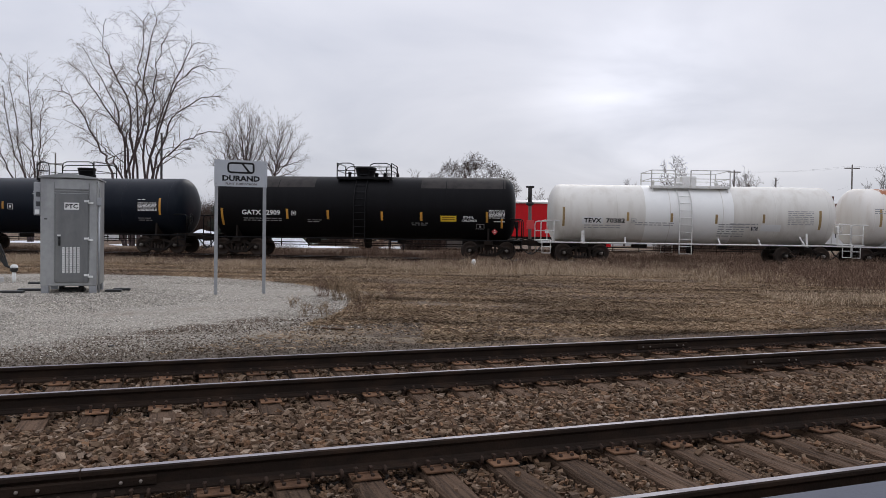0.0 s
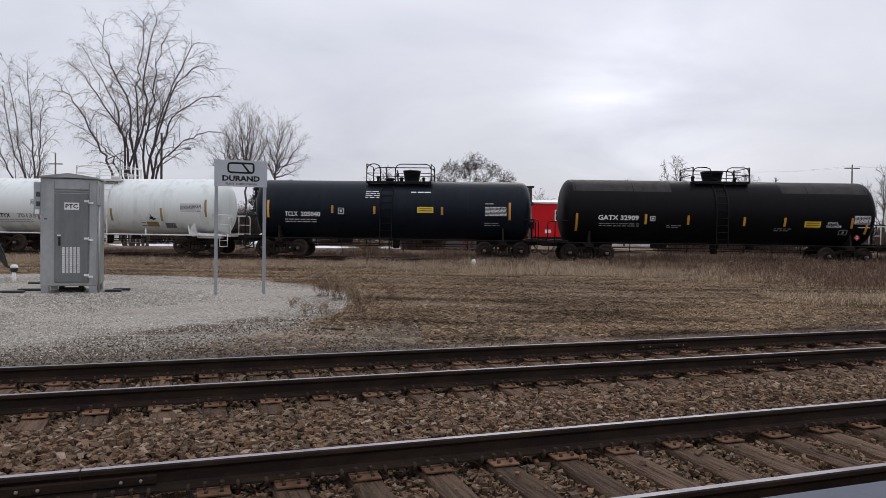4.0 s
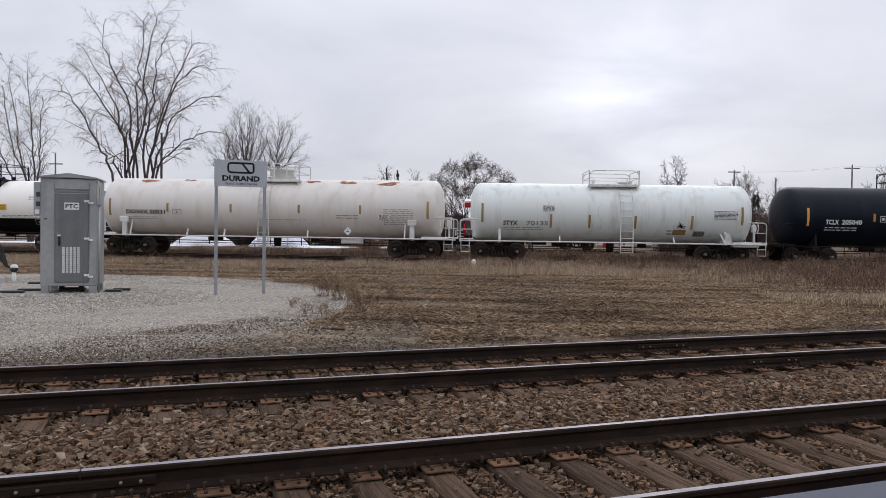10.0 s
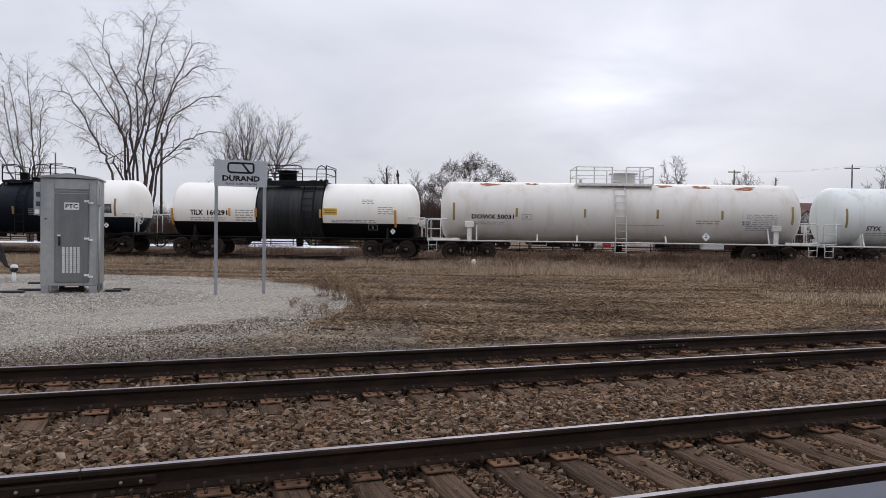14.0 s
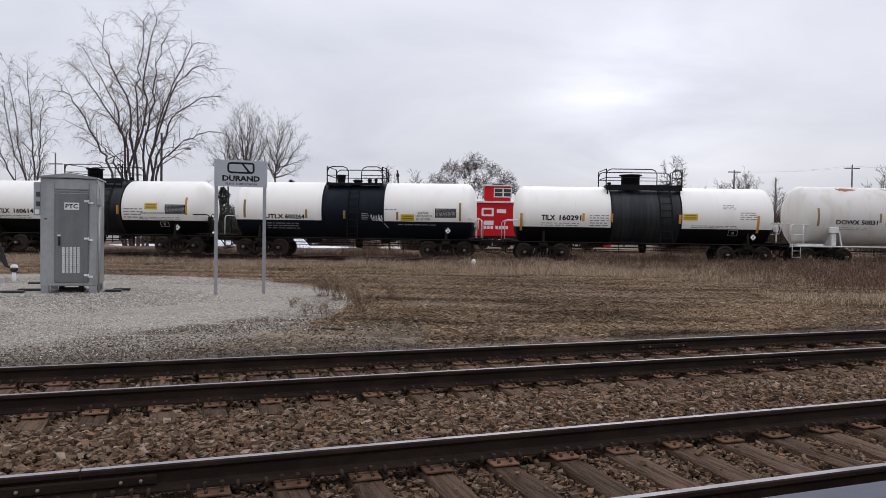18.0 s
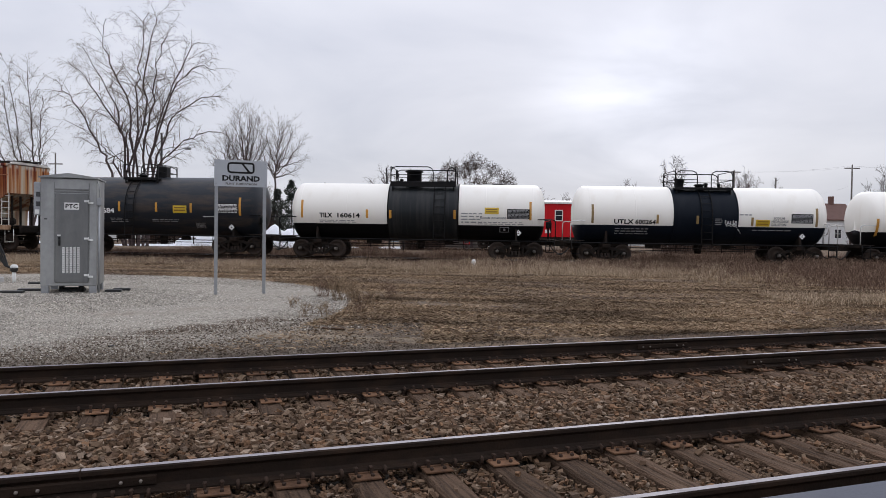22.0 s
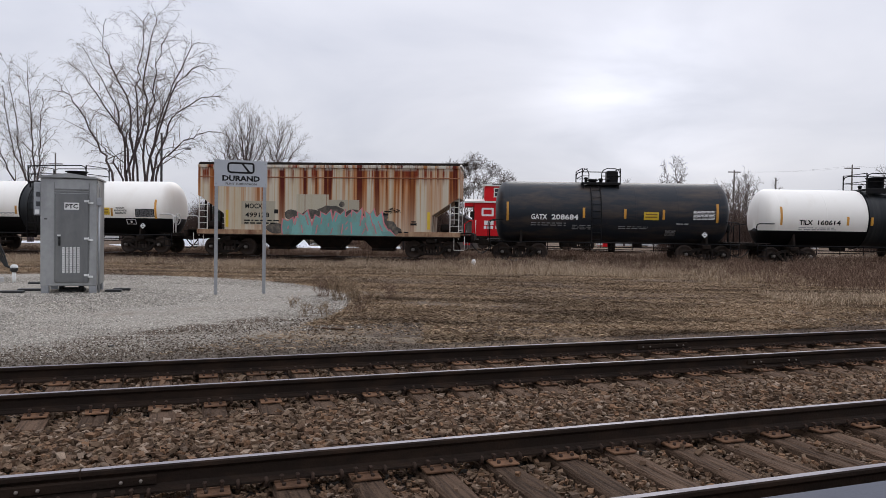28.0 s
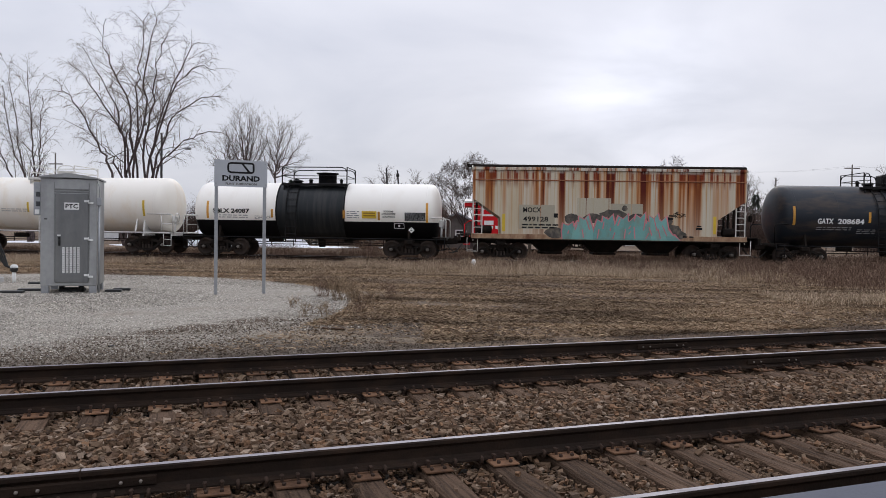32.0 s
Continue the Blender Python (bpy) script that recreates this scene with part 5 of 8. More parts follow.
    part("number_patch", curved_panel(1.45, 3.79 - 1.45, -5.42, -4.42, 1.84, 2.18, 0.006), M["plastic_white"], tevx, "white painted number patch")
    part("number_patch", curved_panel(1.45, 3.79 - 1.45, 3.05, 4.0, 1.60, 1.92, 0.006), M["plastic_white"], tevx, "white painted number patch")
    hopper_car()
    tank_car("tank_car", "white tank car with dark middle and curved dark edges", -137.33, 6.18, 1.42, 3.68, 4.72, 6.63, "white", "black_steel", (-1.66, 1.62), 4.41, (-1.3, -0.79),
             [(-5.27, 1.83, 2.69), (-2.02, 1.9, 2.32), (1.56, 1.9, 2.31), (3.27, 1.85, 2.25), (5.61, 1.74, 2.69)], "orange", dome=(-0.13, 0.92, 4.19), dome_kind="drum", band=(-1.82, 1.56), wedge=1.76, low="black",
             texts=(("SBLX 24087", -5.0, -3.15, 2.1, 2.32, "ink_black"), ("SODIUM", 3.50, 3.95, 2.22, 2.31, "ink_black"), ("HYDROXIDE", 3.42, 4.08, 2.09, 2.18, "ink_black"), ("SOLUTION", 3.46, 4.04, 1.96, 2.05, "ink_black")), bars=((-4.7, -3.2, 1.85, 2.05, 2, "ink_grey"), (1.7, 2.3, 1.9, 2.3, 4, "ink_grey"), (-2.9, -2.1, 1.8, 2.0, 3, "ink_grey")),
             yellows=((2.44, 3.16, 1.92, 2.27),), tables=((4.53, 5.54, 1.82, 2.22, "ink_black", "ink_grey"),), boxes=((4.0, 4.5, 1.45, 1.7, "ink_white"),), placard=(4.85, 1.38, 0.15, "ink_white"), ladder_low=0.75, hand_white=True)
    tank_car("tank_car", "white tank car with yellow stains and white end gear", -151.2, 6.44, 1.43, 3.86, 5.25, 6.94, "stained_white", "white_steel", (-1.3, 1.3), 4.4, (-0.28, 0.28),
             [(-5.3, 1.87, 2.65), (-1.0, 2.0, 2.5), (5.32, 1.87, 2.65)], "yellow", dome=(-0.3, 0.6, 4.2), sill=1.05, legs=((4.9, 0, 0.7), (-4.9, 0, 0.7)), bars=((1.8, 3.2, 2.1, 2.6, 5, "ink_grey"), (-2.5, -1.0, 2.0, 2.2, 2, "ink_grey")),
             tables=((2.2, 2.8, 1.6, 1.82, "ink_black", "ink_grey"),), hand_white=True)


def hopper_car():
    """Covered hopper with rust runs, sloping ends, three bays and spray-painted shapes on its side."""
    global car_wheels
    car = thing("hopper_car", "cream covered hopper car with rust runs and spray-painted shapes", "railway car", "cars of the passing train")
    car_wheels = []
    H, W = 6.45, 1.5
    uc, bogie = -123.07, 5.07
    add_running_gear(car, bogie, 7.2, 0)
    side = [(-H, 2.95), (-H, 4.42), (H, 4.42), (H, 2.95), (H - 0.15, 2.88), (H - 1.32, 2.08), (H - 1.36, 1.30), (-H + 1.36, 1.30), (-H + 1.32, 2.08), (-H + 0.15, 2.88)]
    g = Geo()
    g.prism(side, 2 * W, (0, -W, 0))
    part("body", g, M["hopper_side"], car, "cream steel hopper body streaked with rust")
    for y in (-W, W):
        s = -1 if y < 0 else 1
        for z, h, d in ((4.40, 0.14, 0.07), (3.87, 0.05, 0.035)):
            g = Geo()
            g.box(0, y + s * d / 2, z, 2 * H, d, h, 0.012)
            part("side_rib", g, M["hopper_side"] if z != 3.87 else M["rust"], car, "steel stiffening rail along the side")
        g = Geo()
        g.box(0, y - s * 0.065, 1.185, 2 * H + 0.1, 0.14, 0.23, 0.006)
        g.box(0, y - s * 0.03, 1.045, 2 * H + 0.1, 0.10, 0.05, 0.006, mi=1)
        part("side_sill", g, [M["hopper_sill"], M["under"]], car, "stained side sill")
        for k in range(1, 12):
            g = Geo()
            x = -H + k * 2 * H / 12
            g.box(x, y + s * 0.006, 2.62 if abs(x) < 5 else 3.4, 0.03, 0.012, 2.5 if abs(x) < 5 else 0.9, 0.004)
            part("weld_seam", g, M["hopper_side"], car)
    g = Geo()
    g.prism([(-W - 0.02, 4.45), (-1.0, 4.58), (1.0, 4.58), (W + 0.02, 4.45)], 2 * H + 0.1, (-H - 0.05, 0, 0), plane="yz")
    part("roof", g, M["grey_white"], car, "weathered grey roof")
    g = Geo()
    for y in (-0.42, 0.42):
        g.box(0, y, 4.66, 2 * H + 0.6, 0.3, 0.05, 0.01)
    for x in np.linspace(-H, H, 12):
        g.box(x, 0, 4.61, 0.06, 1.2, 0.06, 0.01)
    g.box(0, -W + 0.1, 4.52, 2 * H, 0.12, 0.1, 0.02)
    part("roof_walk", g, M["under"], car, "dark roof walkway")
    for x in np.linspace(-4.6, 4.6, 6):
        g = Geo()
        g.box(x, 0, 4.63, 1.2, 0.5, 0.08, 0.03)
        part("hatch", g, M["grey_white"], car)
    # hopper bays with their discharge gates
    for x in (-2.6, 0.0, 2.6):
        g = Geo()
        top = [(x - 1.3, -1.3, 1.32), (x + 1.3, -1.3, 1.32), (x + 1.3, 1.3, 1.32), (x - 1.3, 1.3, 1.32)]
        bot = [(x - 0.45, -0.5, 0.42), (x + 0.45, -0.5, 0.42), (x + 0.45, 0.5, 0.42), (x - 0.45, 0.5, 0.42)]
        g.add(top + bot, [(0, 1, 5, 4), (1, 2, 6, 5), (2, 3, 7, 6), (3, 0, 4, 7), (4, 5, 6, 7), (0, 1, 2, 3)])
        g.box(x, 0, 0.40, 1.1, 1.15, 0.12, 0.02)
        g.tube([(x - 0.3, -1.25, 0.42), (x - 0.3, 1.25, 0.42)], 0.04, 8)
        part("hopper_bay", g, M["under"], car, "dark sloping discharge bay")
    part("centre_sill", Geo().box(0, 0, 0.98, 14.0, 0.5, 0.3, 0.02), M["under"], car)
    for s in (-1, 1):
        part("bolster", Geo().box(s * bogie, 0, 0.86, 0.45, 2.7, 0.2, 0.03), M["under"], car)
        part("end_beam", Geo().box(s * 7.1, 0, 1.08, 0.14, 2.9, 0.32, 0.02), M["under"], car)
        part("end_platform", Geo().box(s * 6.4, 0, 1.26, 1.3, 2.6, 0.06, 0.01), M["under"], car)
        for y in (-1.0, -0.4, 0.4, 1.0):
            part("end_post", Geo().box(s * 6.25, y, 1.95, 0.1, 0.1, 1.75, 0.02), M["under"], car)
        part("air_reservoir", Geo().lathe([(0.0, -0.4), (0.17, -0.38), (0.2, -0.3), (0.2, 0.3), (0.17, 0.38), (0.0, 0.4)], "x", (s * 5.9, -0.9, 1.5), 12), M["under"], car)
    for s in (-1, 1):
        for y in (-1.42, 1.42):
            g = Geo()
            for x in (s * 6.42, s * 6.0):
                g.box(x, y, 2.75 if abs(x) > 6.3 else 1.95, 0.045, 0.045, 3.6 if abs(x) > 6.3 else 1.6, 0.01)
            for k in range(6):
                z = 1.3 + 0.3 * k
                g.tube([(s * 6.0, y, z), (s * 6.42, y, z)], 0.018, 6)
            for x in (s * 6.2, s * 6.7):
                g.tube([(x, y, 1.1), (x, y, 0.45)], 0.018, 6)
            g.tube([(s * 6.2, y, 0.45), (s * 6.7, y, 0.45)], 0.018, 6)
            part("ladder", g, M["grey_white"], car)
    g = Geo()
    g.lathe([(0.27, -0.02), (0.295, 0.0), (0.27, 0.02), (0.245, 0.0), (0.27, -0.02)], "x", (7.1, -0.5, 2.2), 20)
    g.box(7.0, -0.5, 2.2, 0.16, 0.25, 0.3, 0.03)
    part("brake_wheel", g, M["under"], car)
    # markings and spray paint on the near side
    y0 = -W - 0.006

    def flat(name, poly, m, lift, label=""):
        part(name, Geo().prism(poly, 0.003, (0, y0 - lift, 0)), M[m], car, label)
    for x in (-4.97, 4.98):
        flat("reflective_strip", [(x - 0.07, 1.42), (x + 0.07, 1.42), (x + 0.07, 2.25), (x - 0.07, 2.25)], "yellow", 0.004, "bright yellow reflective strip")
    for xa, xb, za, zb in ((-4.25, -2.55, 1.55, 2.7), (-1.5, 0.1, 2.0, 3.05), (-0.0, 1.6, 2.2, 2.8)):
        flat("paint_patch", [(xa, za), (xb, za), (xb, zb), (xa, zb)], "buff", 0.0005 + 0.0008 * abs(xa), "square of buff touch-up paint")
    for txt, xa, xb, za, zb in (("MOCX", -4.05, -3.2, 2.33, 2.58), ("499128", -4.05, -2.85, 1.9, 2.14)):
        me = letters(txt, xb - xa, zb - za, M["ink_black"], bold=0.02)
        for v in me.vertices:
            v.co = (v.co.x + xa, y0 - 0.009, v.co.z + za)
        part("lettering", me, None, car, "stencilled reporting marks")
    g = Geo()
    rr = random.Random(5)
    for k in range(2):
        x = -4.1
        while x < -2.6:
            w = rr.uniform(0.1, 0.3)
            g.box(x + w / 2, y0 - 0.006, 1.62 + k * 0.13, w, 0.004, 0.07, 0.0015)
            x += w + 0.07
    for x, z, w, h in ((-2.5, 2.2, 0.2, 0.2), (4.25, 1.66, 0.3, 0.1), (4.25, 1.78, 0.22, 0.06), (3.0, 2.26, 0.35, 0.06), (2.9, 2.12, 0.25, 0.1), (3.6, 1.27, 0.2, 0.08), (3.9, 1.27, 0.2, 0.06)):
        g.box(x, y0 - 0.006, z, w, 0.004, h, 0.0015)
    part("stencil_writing", g, M["ink_black"], car, "rows of small stencilled writing")
    # the spray-painted piece: dark blots behind, pink outline, teal shapes in front
    for cx, cz, rx, rz, m in ((-2.5, 1.38, 0.52, 0.26, "spray_black"), (-1.75, 2.06, 0.34, 0.26, "spray_black"), (0.2, 2.22, 0.66, 0.30, "spray_black"), (1.35, 2.04, 0.50, 0.30, "spray_black"), (3.0, 1.62, 0.42, 0.22, "spray_black"), (3.3, 1.36, 0.35, 0.2, "spray_black"), (-0.75, 2.08, 0.48, 0.24, "spray_black"), (2.75, 1.98, 0.26, 0.24, "spray_black"),
                              (0.75, 2.58, 0.14, 0.14, "spray_black")):
        rr = random.Random(int(cx * 100))
        flat("spray_shape", [(cx + rx * rr.uniform(0.85, 1.1) * math.cos(a * 0.3927), max(1.10, cz + rz * rr.uniform(0.85, 1.1) * math.sin(a * 0.3927))) for a in range(16)], m, 0.006 + 0.0006 * rx, "dark sprayed cloud")
    strokes = [(-1.85, 0.62, 0.80, -0.10), (-1.45, 0.60, 0.92, 0.16), (-0.95, 0.62, 1.16, -0.26), (-0.45, 0.58, 1.02, 0.10), (0.05, 0.62, 1.18, -0.12), (0.50, 0.62, 1.22, 0.16), (1.00, 0.62, 1.08, -0.06), (1.45, 0.58, 1.30, 0.02), (1.90, 0.56, 0.98, 0.10), (2.30, 0.55, 1.26, -0.22), (2.55, 0.60, 1.12, -0.10), (2.85, 0.62, 0.52, -0.30), (3.10, 0.55, 0.24, -0.25)]
    z0 = 1.085
    for grow, m, lift in ((0.055, "pink", 0.0085), (0.0, "teal", 0.0125)):
        for k, (x, w, h, lean) in enumerate(strokes):
            p = [(x - w / 2 - grow, z0), (x + w / 2 + grow, z0), (x + w / 2 + lean * 0.5 + grow, z0 + h * 0.5), (x + w * 0.40 + lean + grow, z0 + h + grow * 1.6), (x + w * 0.05 + lean * 0.9, z0 + h * 0.80 + grow), (x - w * 0.32 + lean - grow, z0 + h * 0.93 + grow), (x - w / 2 + lean * 0.4 - grow, z0 + h * 0.45)]
            flat("spray_shape", p, m, lift + 0.0003 * k, "teal sprayed shape" if m == "teal" else "pink sprayed outline")
    marks = [(-1.95, 1.35, 0.16, 0.05), (-1.60, 1.55, 0.30, 0.10), (-1.20, 1.16, 0.40, -0.06), (-0.92, 1.55, 0.50, -0.16), (-0.55, 1.14, 0.44, 0.08), (-0.30, 1.60, 0.34, 0.06), (0.06, 1.50, 0.16, 0.0), (0.18, 1.14, 0.30, 0.10), (0.40, 1.75, 0.34, 0.12), (0.72, 1.14, 0.48, 0.06), (0.92, 1.62, 0.14, 0.10), (0.92, 1.36, 0.14, 0.10), (1.22, 1.16, 0.56, -0.04), (1.62, 1.55, 0.55, 0.08), (1.72, 1.14, 0.30, 0.16), (2.02, 1.30, 0.40, -0.14), (2.25, 1.55, 0.55, -0.14), (2.42, 1.18, 0.46, -0.12), (2.72, 1.30, 0.50, -0.22)]
    for k, (x, z, h, lean) in enumerate(marks):
        flat("spray_shape", [(x, z), (x + 0.055, z), (x + 0.045 + lean, z + h), (x + lean, z + h)], "pink", 0.0185, "pink sprayed stroke")
    g = Geo()
    rr = random.Random(8)
    for k in range(14):
        x, z, a = 3.0 + 0.5 * rr.random(), 2.16 + 0.24 * rr.random(), rr.uniform(0, 3.1)
        g.tube([(x, y0 - 0.008, z), (x + 0.10 * math.cos(a), y0 - 0.008, z + 0.10 * math.sin(a)), (x + 0.12, y0 - 0.008, z + 0.02)], 0.010, 4)
    part("sprayed_scrawl", g, M["ink_black"], car, "small black scrawled tag")
    CARS.append((car, uc, bogie, car_wheels))


build_train()


# ---------- how the train moves ----------
S0, V0, T_SLOW, A2, A3 = -0.09, 4.3133, 19.0, 0.03869, 0.000216


def travelled(t):
    """Metres that the train has gone after t seconds: steady at first, then slowing."""
    q = max(0.0, t - T_SLOW)
    return S0 + V0 * t - A2 * q * q - A3 * q ** 3


def car_pose(u, bogie):
    a, _ = far_line(u - bogie)
    b, _ = far_line(u + bogie)
    c = (a + b) / 2
    return Matrix.Translation(c) @ Matrix.Rotation(math.atan2(b.y - a.y, b.x - a.x), 4, "Z")


def motions():
    times = [k * 0.8 for k in range(41)]
    steps = [k * 0.125 for k in range(257)]
    turn = [(t, travelled(t) / 0.42) for t in steps]
    for car, uc, bogie, wheels in CARS:
        walk(car, [(t, car_pose(uc + travelled(t), bogie)) for t in times])
        for w in wheels:
            x, y, z = w.location
            walk(w, [(t, Matrix.Translation((x, y, z)) @ Matrix.Rotation(a, 4, "Y")) for t, a in turn])


# ---------- fast meshes for what nobody could count ----------
def tri_mesh(name, verts, tris, material, smooth=False):
    me = bpy.data.meshes.new(name)
    v, t = np.asarray(verts, np.float32), np.asarray(tris, np.int32)
    me.vertices.add(len(v))
    me.vertices.foreach_set("co", v.ravel())
    me.loops.add(t.size)
    me.loops.foreach_set("vertex_index", t.ravel())
    me.polygons.add(len(t))
    me.polygons.foreach_set("loop_start", np.arange(0, t.size, 3, dtype=np.int32))
    me.polygons.foreach_set("loop_total", np.full(len(t), 3, np.int32))
    me.polygons.foreach_set("use_smooth", np.full(len(t), smooth))
    me.materials.append(material)
    me.update(calc_edges=True)
    return me


def stones(centres, sizes, rng, fine=False):
    """Angular stones about the given centres: blocks with their corners broken off unevenly, or small eight-faced ones."""
    if fine:
        v0 = np.array([(1, 0, 0), (-1, 0, 0), (0, 1, 0), (0, -1, 0), (0, 0, 1), (0, 0, -1)], float)
        f0 = np.array([(0, 2, 4), (2, 1, 4), (1, 3, 4), (3, 0, 4), (2, 0, 5), (1, 2, 5), (3, 1, 5), (0, 3, 5)])
    else:
        v0 = np.array([(x, y, z) for x in (-1, 1) for y in (-1, 1) for z in (-1, 1)], float)
        f0 = np.array([(0, 1, 3), (0, 3, 2), (4, 6, 7), (4, 7, 5), (0, 4, 5), (0, 5, 1), (2, 3, 7), (2, 7, 6), (0, 2, 6), (0, 6, 4), (1, 5, 7), (1, 7, 3)])
    n, m = len(centres), len(v0)
    v = np.repeat(v0[None], n, 0) * rng.uniform(0.5, 1.0, (n, m, 1)) + rng.uniform(-0.3, 0.3, (n, m, 3))
    v = v * rng.uniform(0.62, 1.05, (n, 1, 3)) * np.array([1.2, 1.0, 0.8]) * (1.3 if fine else 1.0)
    a, b = rng.uniform(0, 6.283, n), rng.uniform(-0.55, 0.55, n)
    ca, sa, cb, sb = np.cos(a), np.sin(a), np.cos(b), np.sin(b)
    x = v[..., 0] * cb[:, None] - v[..., 2] * sb[:, None]
    z = v[..., 0] * sb[:, None] + v[..., 2] * cb[:, None]
    y = v[..., 1]
    v = np.stack([x * ca[:, None] - y * sa[:, None], x * sa[:, None] + y * ca[:, None], z], -1) * sizes[:, None, None] + centres[:, None, :]
    f = f0[None] + (np.arange(n) * m)[:, None, None]
    return v.reshape(-1, 3), f.reshape(-1, 3)


def build_ballast():
    rng = np.random.default_rng(11)
    n = 142000
    u, d = rng.uniform(-4.5, 15.0, n), rng.uniform(3.03, 10.1, n)
    keep = (d < 7.9) | (rng.uniform(0, 1, n) < 0.75)
    keep &= (u > -1) | (rng.uniform(0, 1, n) < 0.75)
    for rail in (3.699, 5.206, 7.751, 9.258):
        keep &= np.abs(d - rail) > 0.06
    z = np.full(n, -0.225)
    for (d0, d1), first in ((NEAR_RAILS["near"], 1.302), (NEAR_RAILS["far"], -1.205)):
        inside = (d > d0 - 0.42) & (d < d1 + 0.42)
        ph = np.abs((u - first + TIE_STEP / 2) % TIE_STEP - TIE_STEP / 2)
        keep &= ~(inside & (ph < 0.125) & (rng.uniform(0, 1, n) > 0.012))
        z = np.where(inside & (ph < 0.125), -0.19, z)
        z = np.where(inside & (ph >= 0.125), -0.262, z)
    gap = (d > 5.65) & (d < 7.35)
    z = np.where(gap, -0.245 + 0.05 * np.cos((d - 6.35) * 1.7) ** 2, z)
    z = np.where(d > 9.7, -0.19, z)
    z = np.where(d < 3.25, -0.2, z)
    size = rng.uniform(0.014, 0.037, n) * np.where(rng.uniform(0, 1, n) < 0.08, 1.3, 1.0) * np.where(d < 5.65, 0.78, 1.0)
    c = np.stack([ALONG.x * u + ACROSS.x * d, ALONG.y * u + ACROSS.y * d, z + rng.uniform(-0.034, 0.024, n)], 1)[keep]
    v, f = stones(c, size[keep], rng)
    tagged(new("ballast", tri_mesh("ballast", v, f, M["stone"])), "angular grey-brown ballast stones between the rails", "ballast", kind="stuff")


build_ballast()


def build_gravel():
    rng = np.random.default_rng(17)
    n = 80000
    y = 9.0 + 15.5 * rng.uniform(0, 1, n) ** 1.4
    x = rng.uniform(-0.68, 0.02, n) * y
    lat = -ALONG.y * x + ALONG.x * y
    r = pad_distance(x, y)
    below = lat - 0.80 * x - 15.6 + rng.normal(0, 0.35, n)
    m = (r + rng.normal(0, 0.16, n) < 1.0) & (lat > 10.3) & ((below > 0) | (rng.uniform(0, 1, n) < np.where(below < -0.8, 0.42, 0.12)))
    c = np.stack([x, y, ground_z(x, y) + 0.003], 1)[m]
    v, f = stones(c, rng.uniform(0.007, 0.024, len(c)) * np.clip(c[:, 1] / 15, 0.6, 1.1), rng, True)
    tagged(new("gravel", tri_mesh("gravel", v, f, M["gravel"])), "loose pale crushed gravel on the pad", "gravel", kind="stuff")
    # dark grit beside the near track and round the pad's edge
    n = 36000
    u, lat = rng.uniform(-6, 14, n), 10.05 + 3.2 * rng.uniform(0, 1, n) ** 1.6
    x, y = ALONG.x * u + ACROSS.x * lat, ALONG.y * u + ACROSS.y * lat
    m = (x < 0.4 + rng.normal(0, 1.2, n)) | (rng.uniform(0, 1, n) < 0.35)
    m &= (lat - 0.80 * x - 15.6 + rng.normal(0, 0.35, n) < 0) | (pad_distance(x, y) > 0.97)
    c = np.stack([x, y, ground_z(x, y) + 0.003], 1)[m]
    v, f = stones(c, rng.uniform(0.006, 0.020, len(c)), rng, True)
    tagged(new("grit", tri_mesh("grit", v, f, M["grit"])), "dark gritty stones along the near track", "grit", kind="stuff")


def blades(x, y, z, height, width, lean, rng):
    """Grass blades: slim triangles with a bend, two to a blade."""
    n = len(x)
    a = rng.uniform(0, 6.283, n)
    dx, dy = np.cos(a), np.sin(a)
    b = rng.uniform(0, 6.283, n)
    lx, ly = np.cos(b) * lean * height, np.sin(b) * lean * height
    base = np.stack([x, y, z], 1)
    side = np.stack([dx * width, dy * width, 0 * x], 1)
    mid = base + np.stack([lx * 0.35, ly * 0.35, height * 0.6], 1)
    tip = base + np.stack([lx, ly, height], 1)
    v = np.stack([base - side, base + side, mid + side * 0.7, mid - side * 0.7, tip], 1).reshape(-1, 3)
    o = (np.arange(n) * 5)[:, None]
    f = np.concatenate([o + np.array([[0, 1, 2]]), o + np.array([[0, 2, 3]]), o + np.array([[3, 2, 4]])], 0)
    return v, f


def pad_distance(x, y):
    return ((x + 11) / 9.1) ** 2 + ((y - 15) / 8.8) ** 2


build_gravel()


def field_noise(x, y, s, k):
    return np.array([noise.noise(Vector((a * s, b * s, k))) for a, b in zip(x, y)])


def tufts(rng, many, spread, x, y, *rest):
    """Gathers scattered plants into tufts of about so many."""
    k = rng.integers(0, max(1, len(x) // many), len(x))
    a, r = rng.uniform(0, 6.283, len(x)), np.abs(rng.normal(0, spread, len(x)))
    return (x[k] + r * np.cos(a), y[k] + r * np.sin(a), *[q[k] for q in rest])


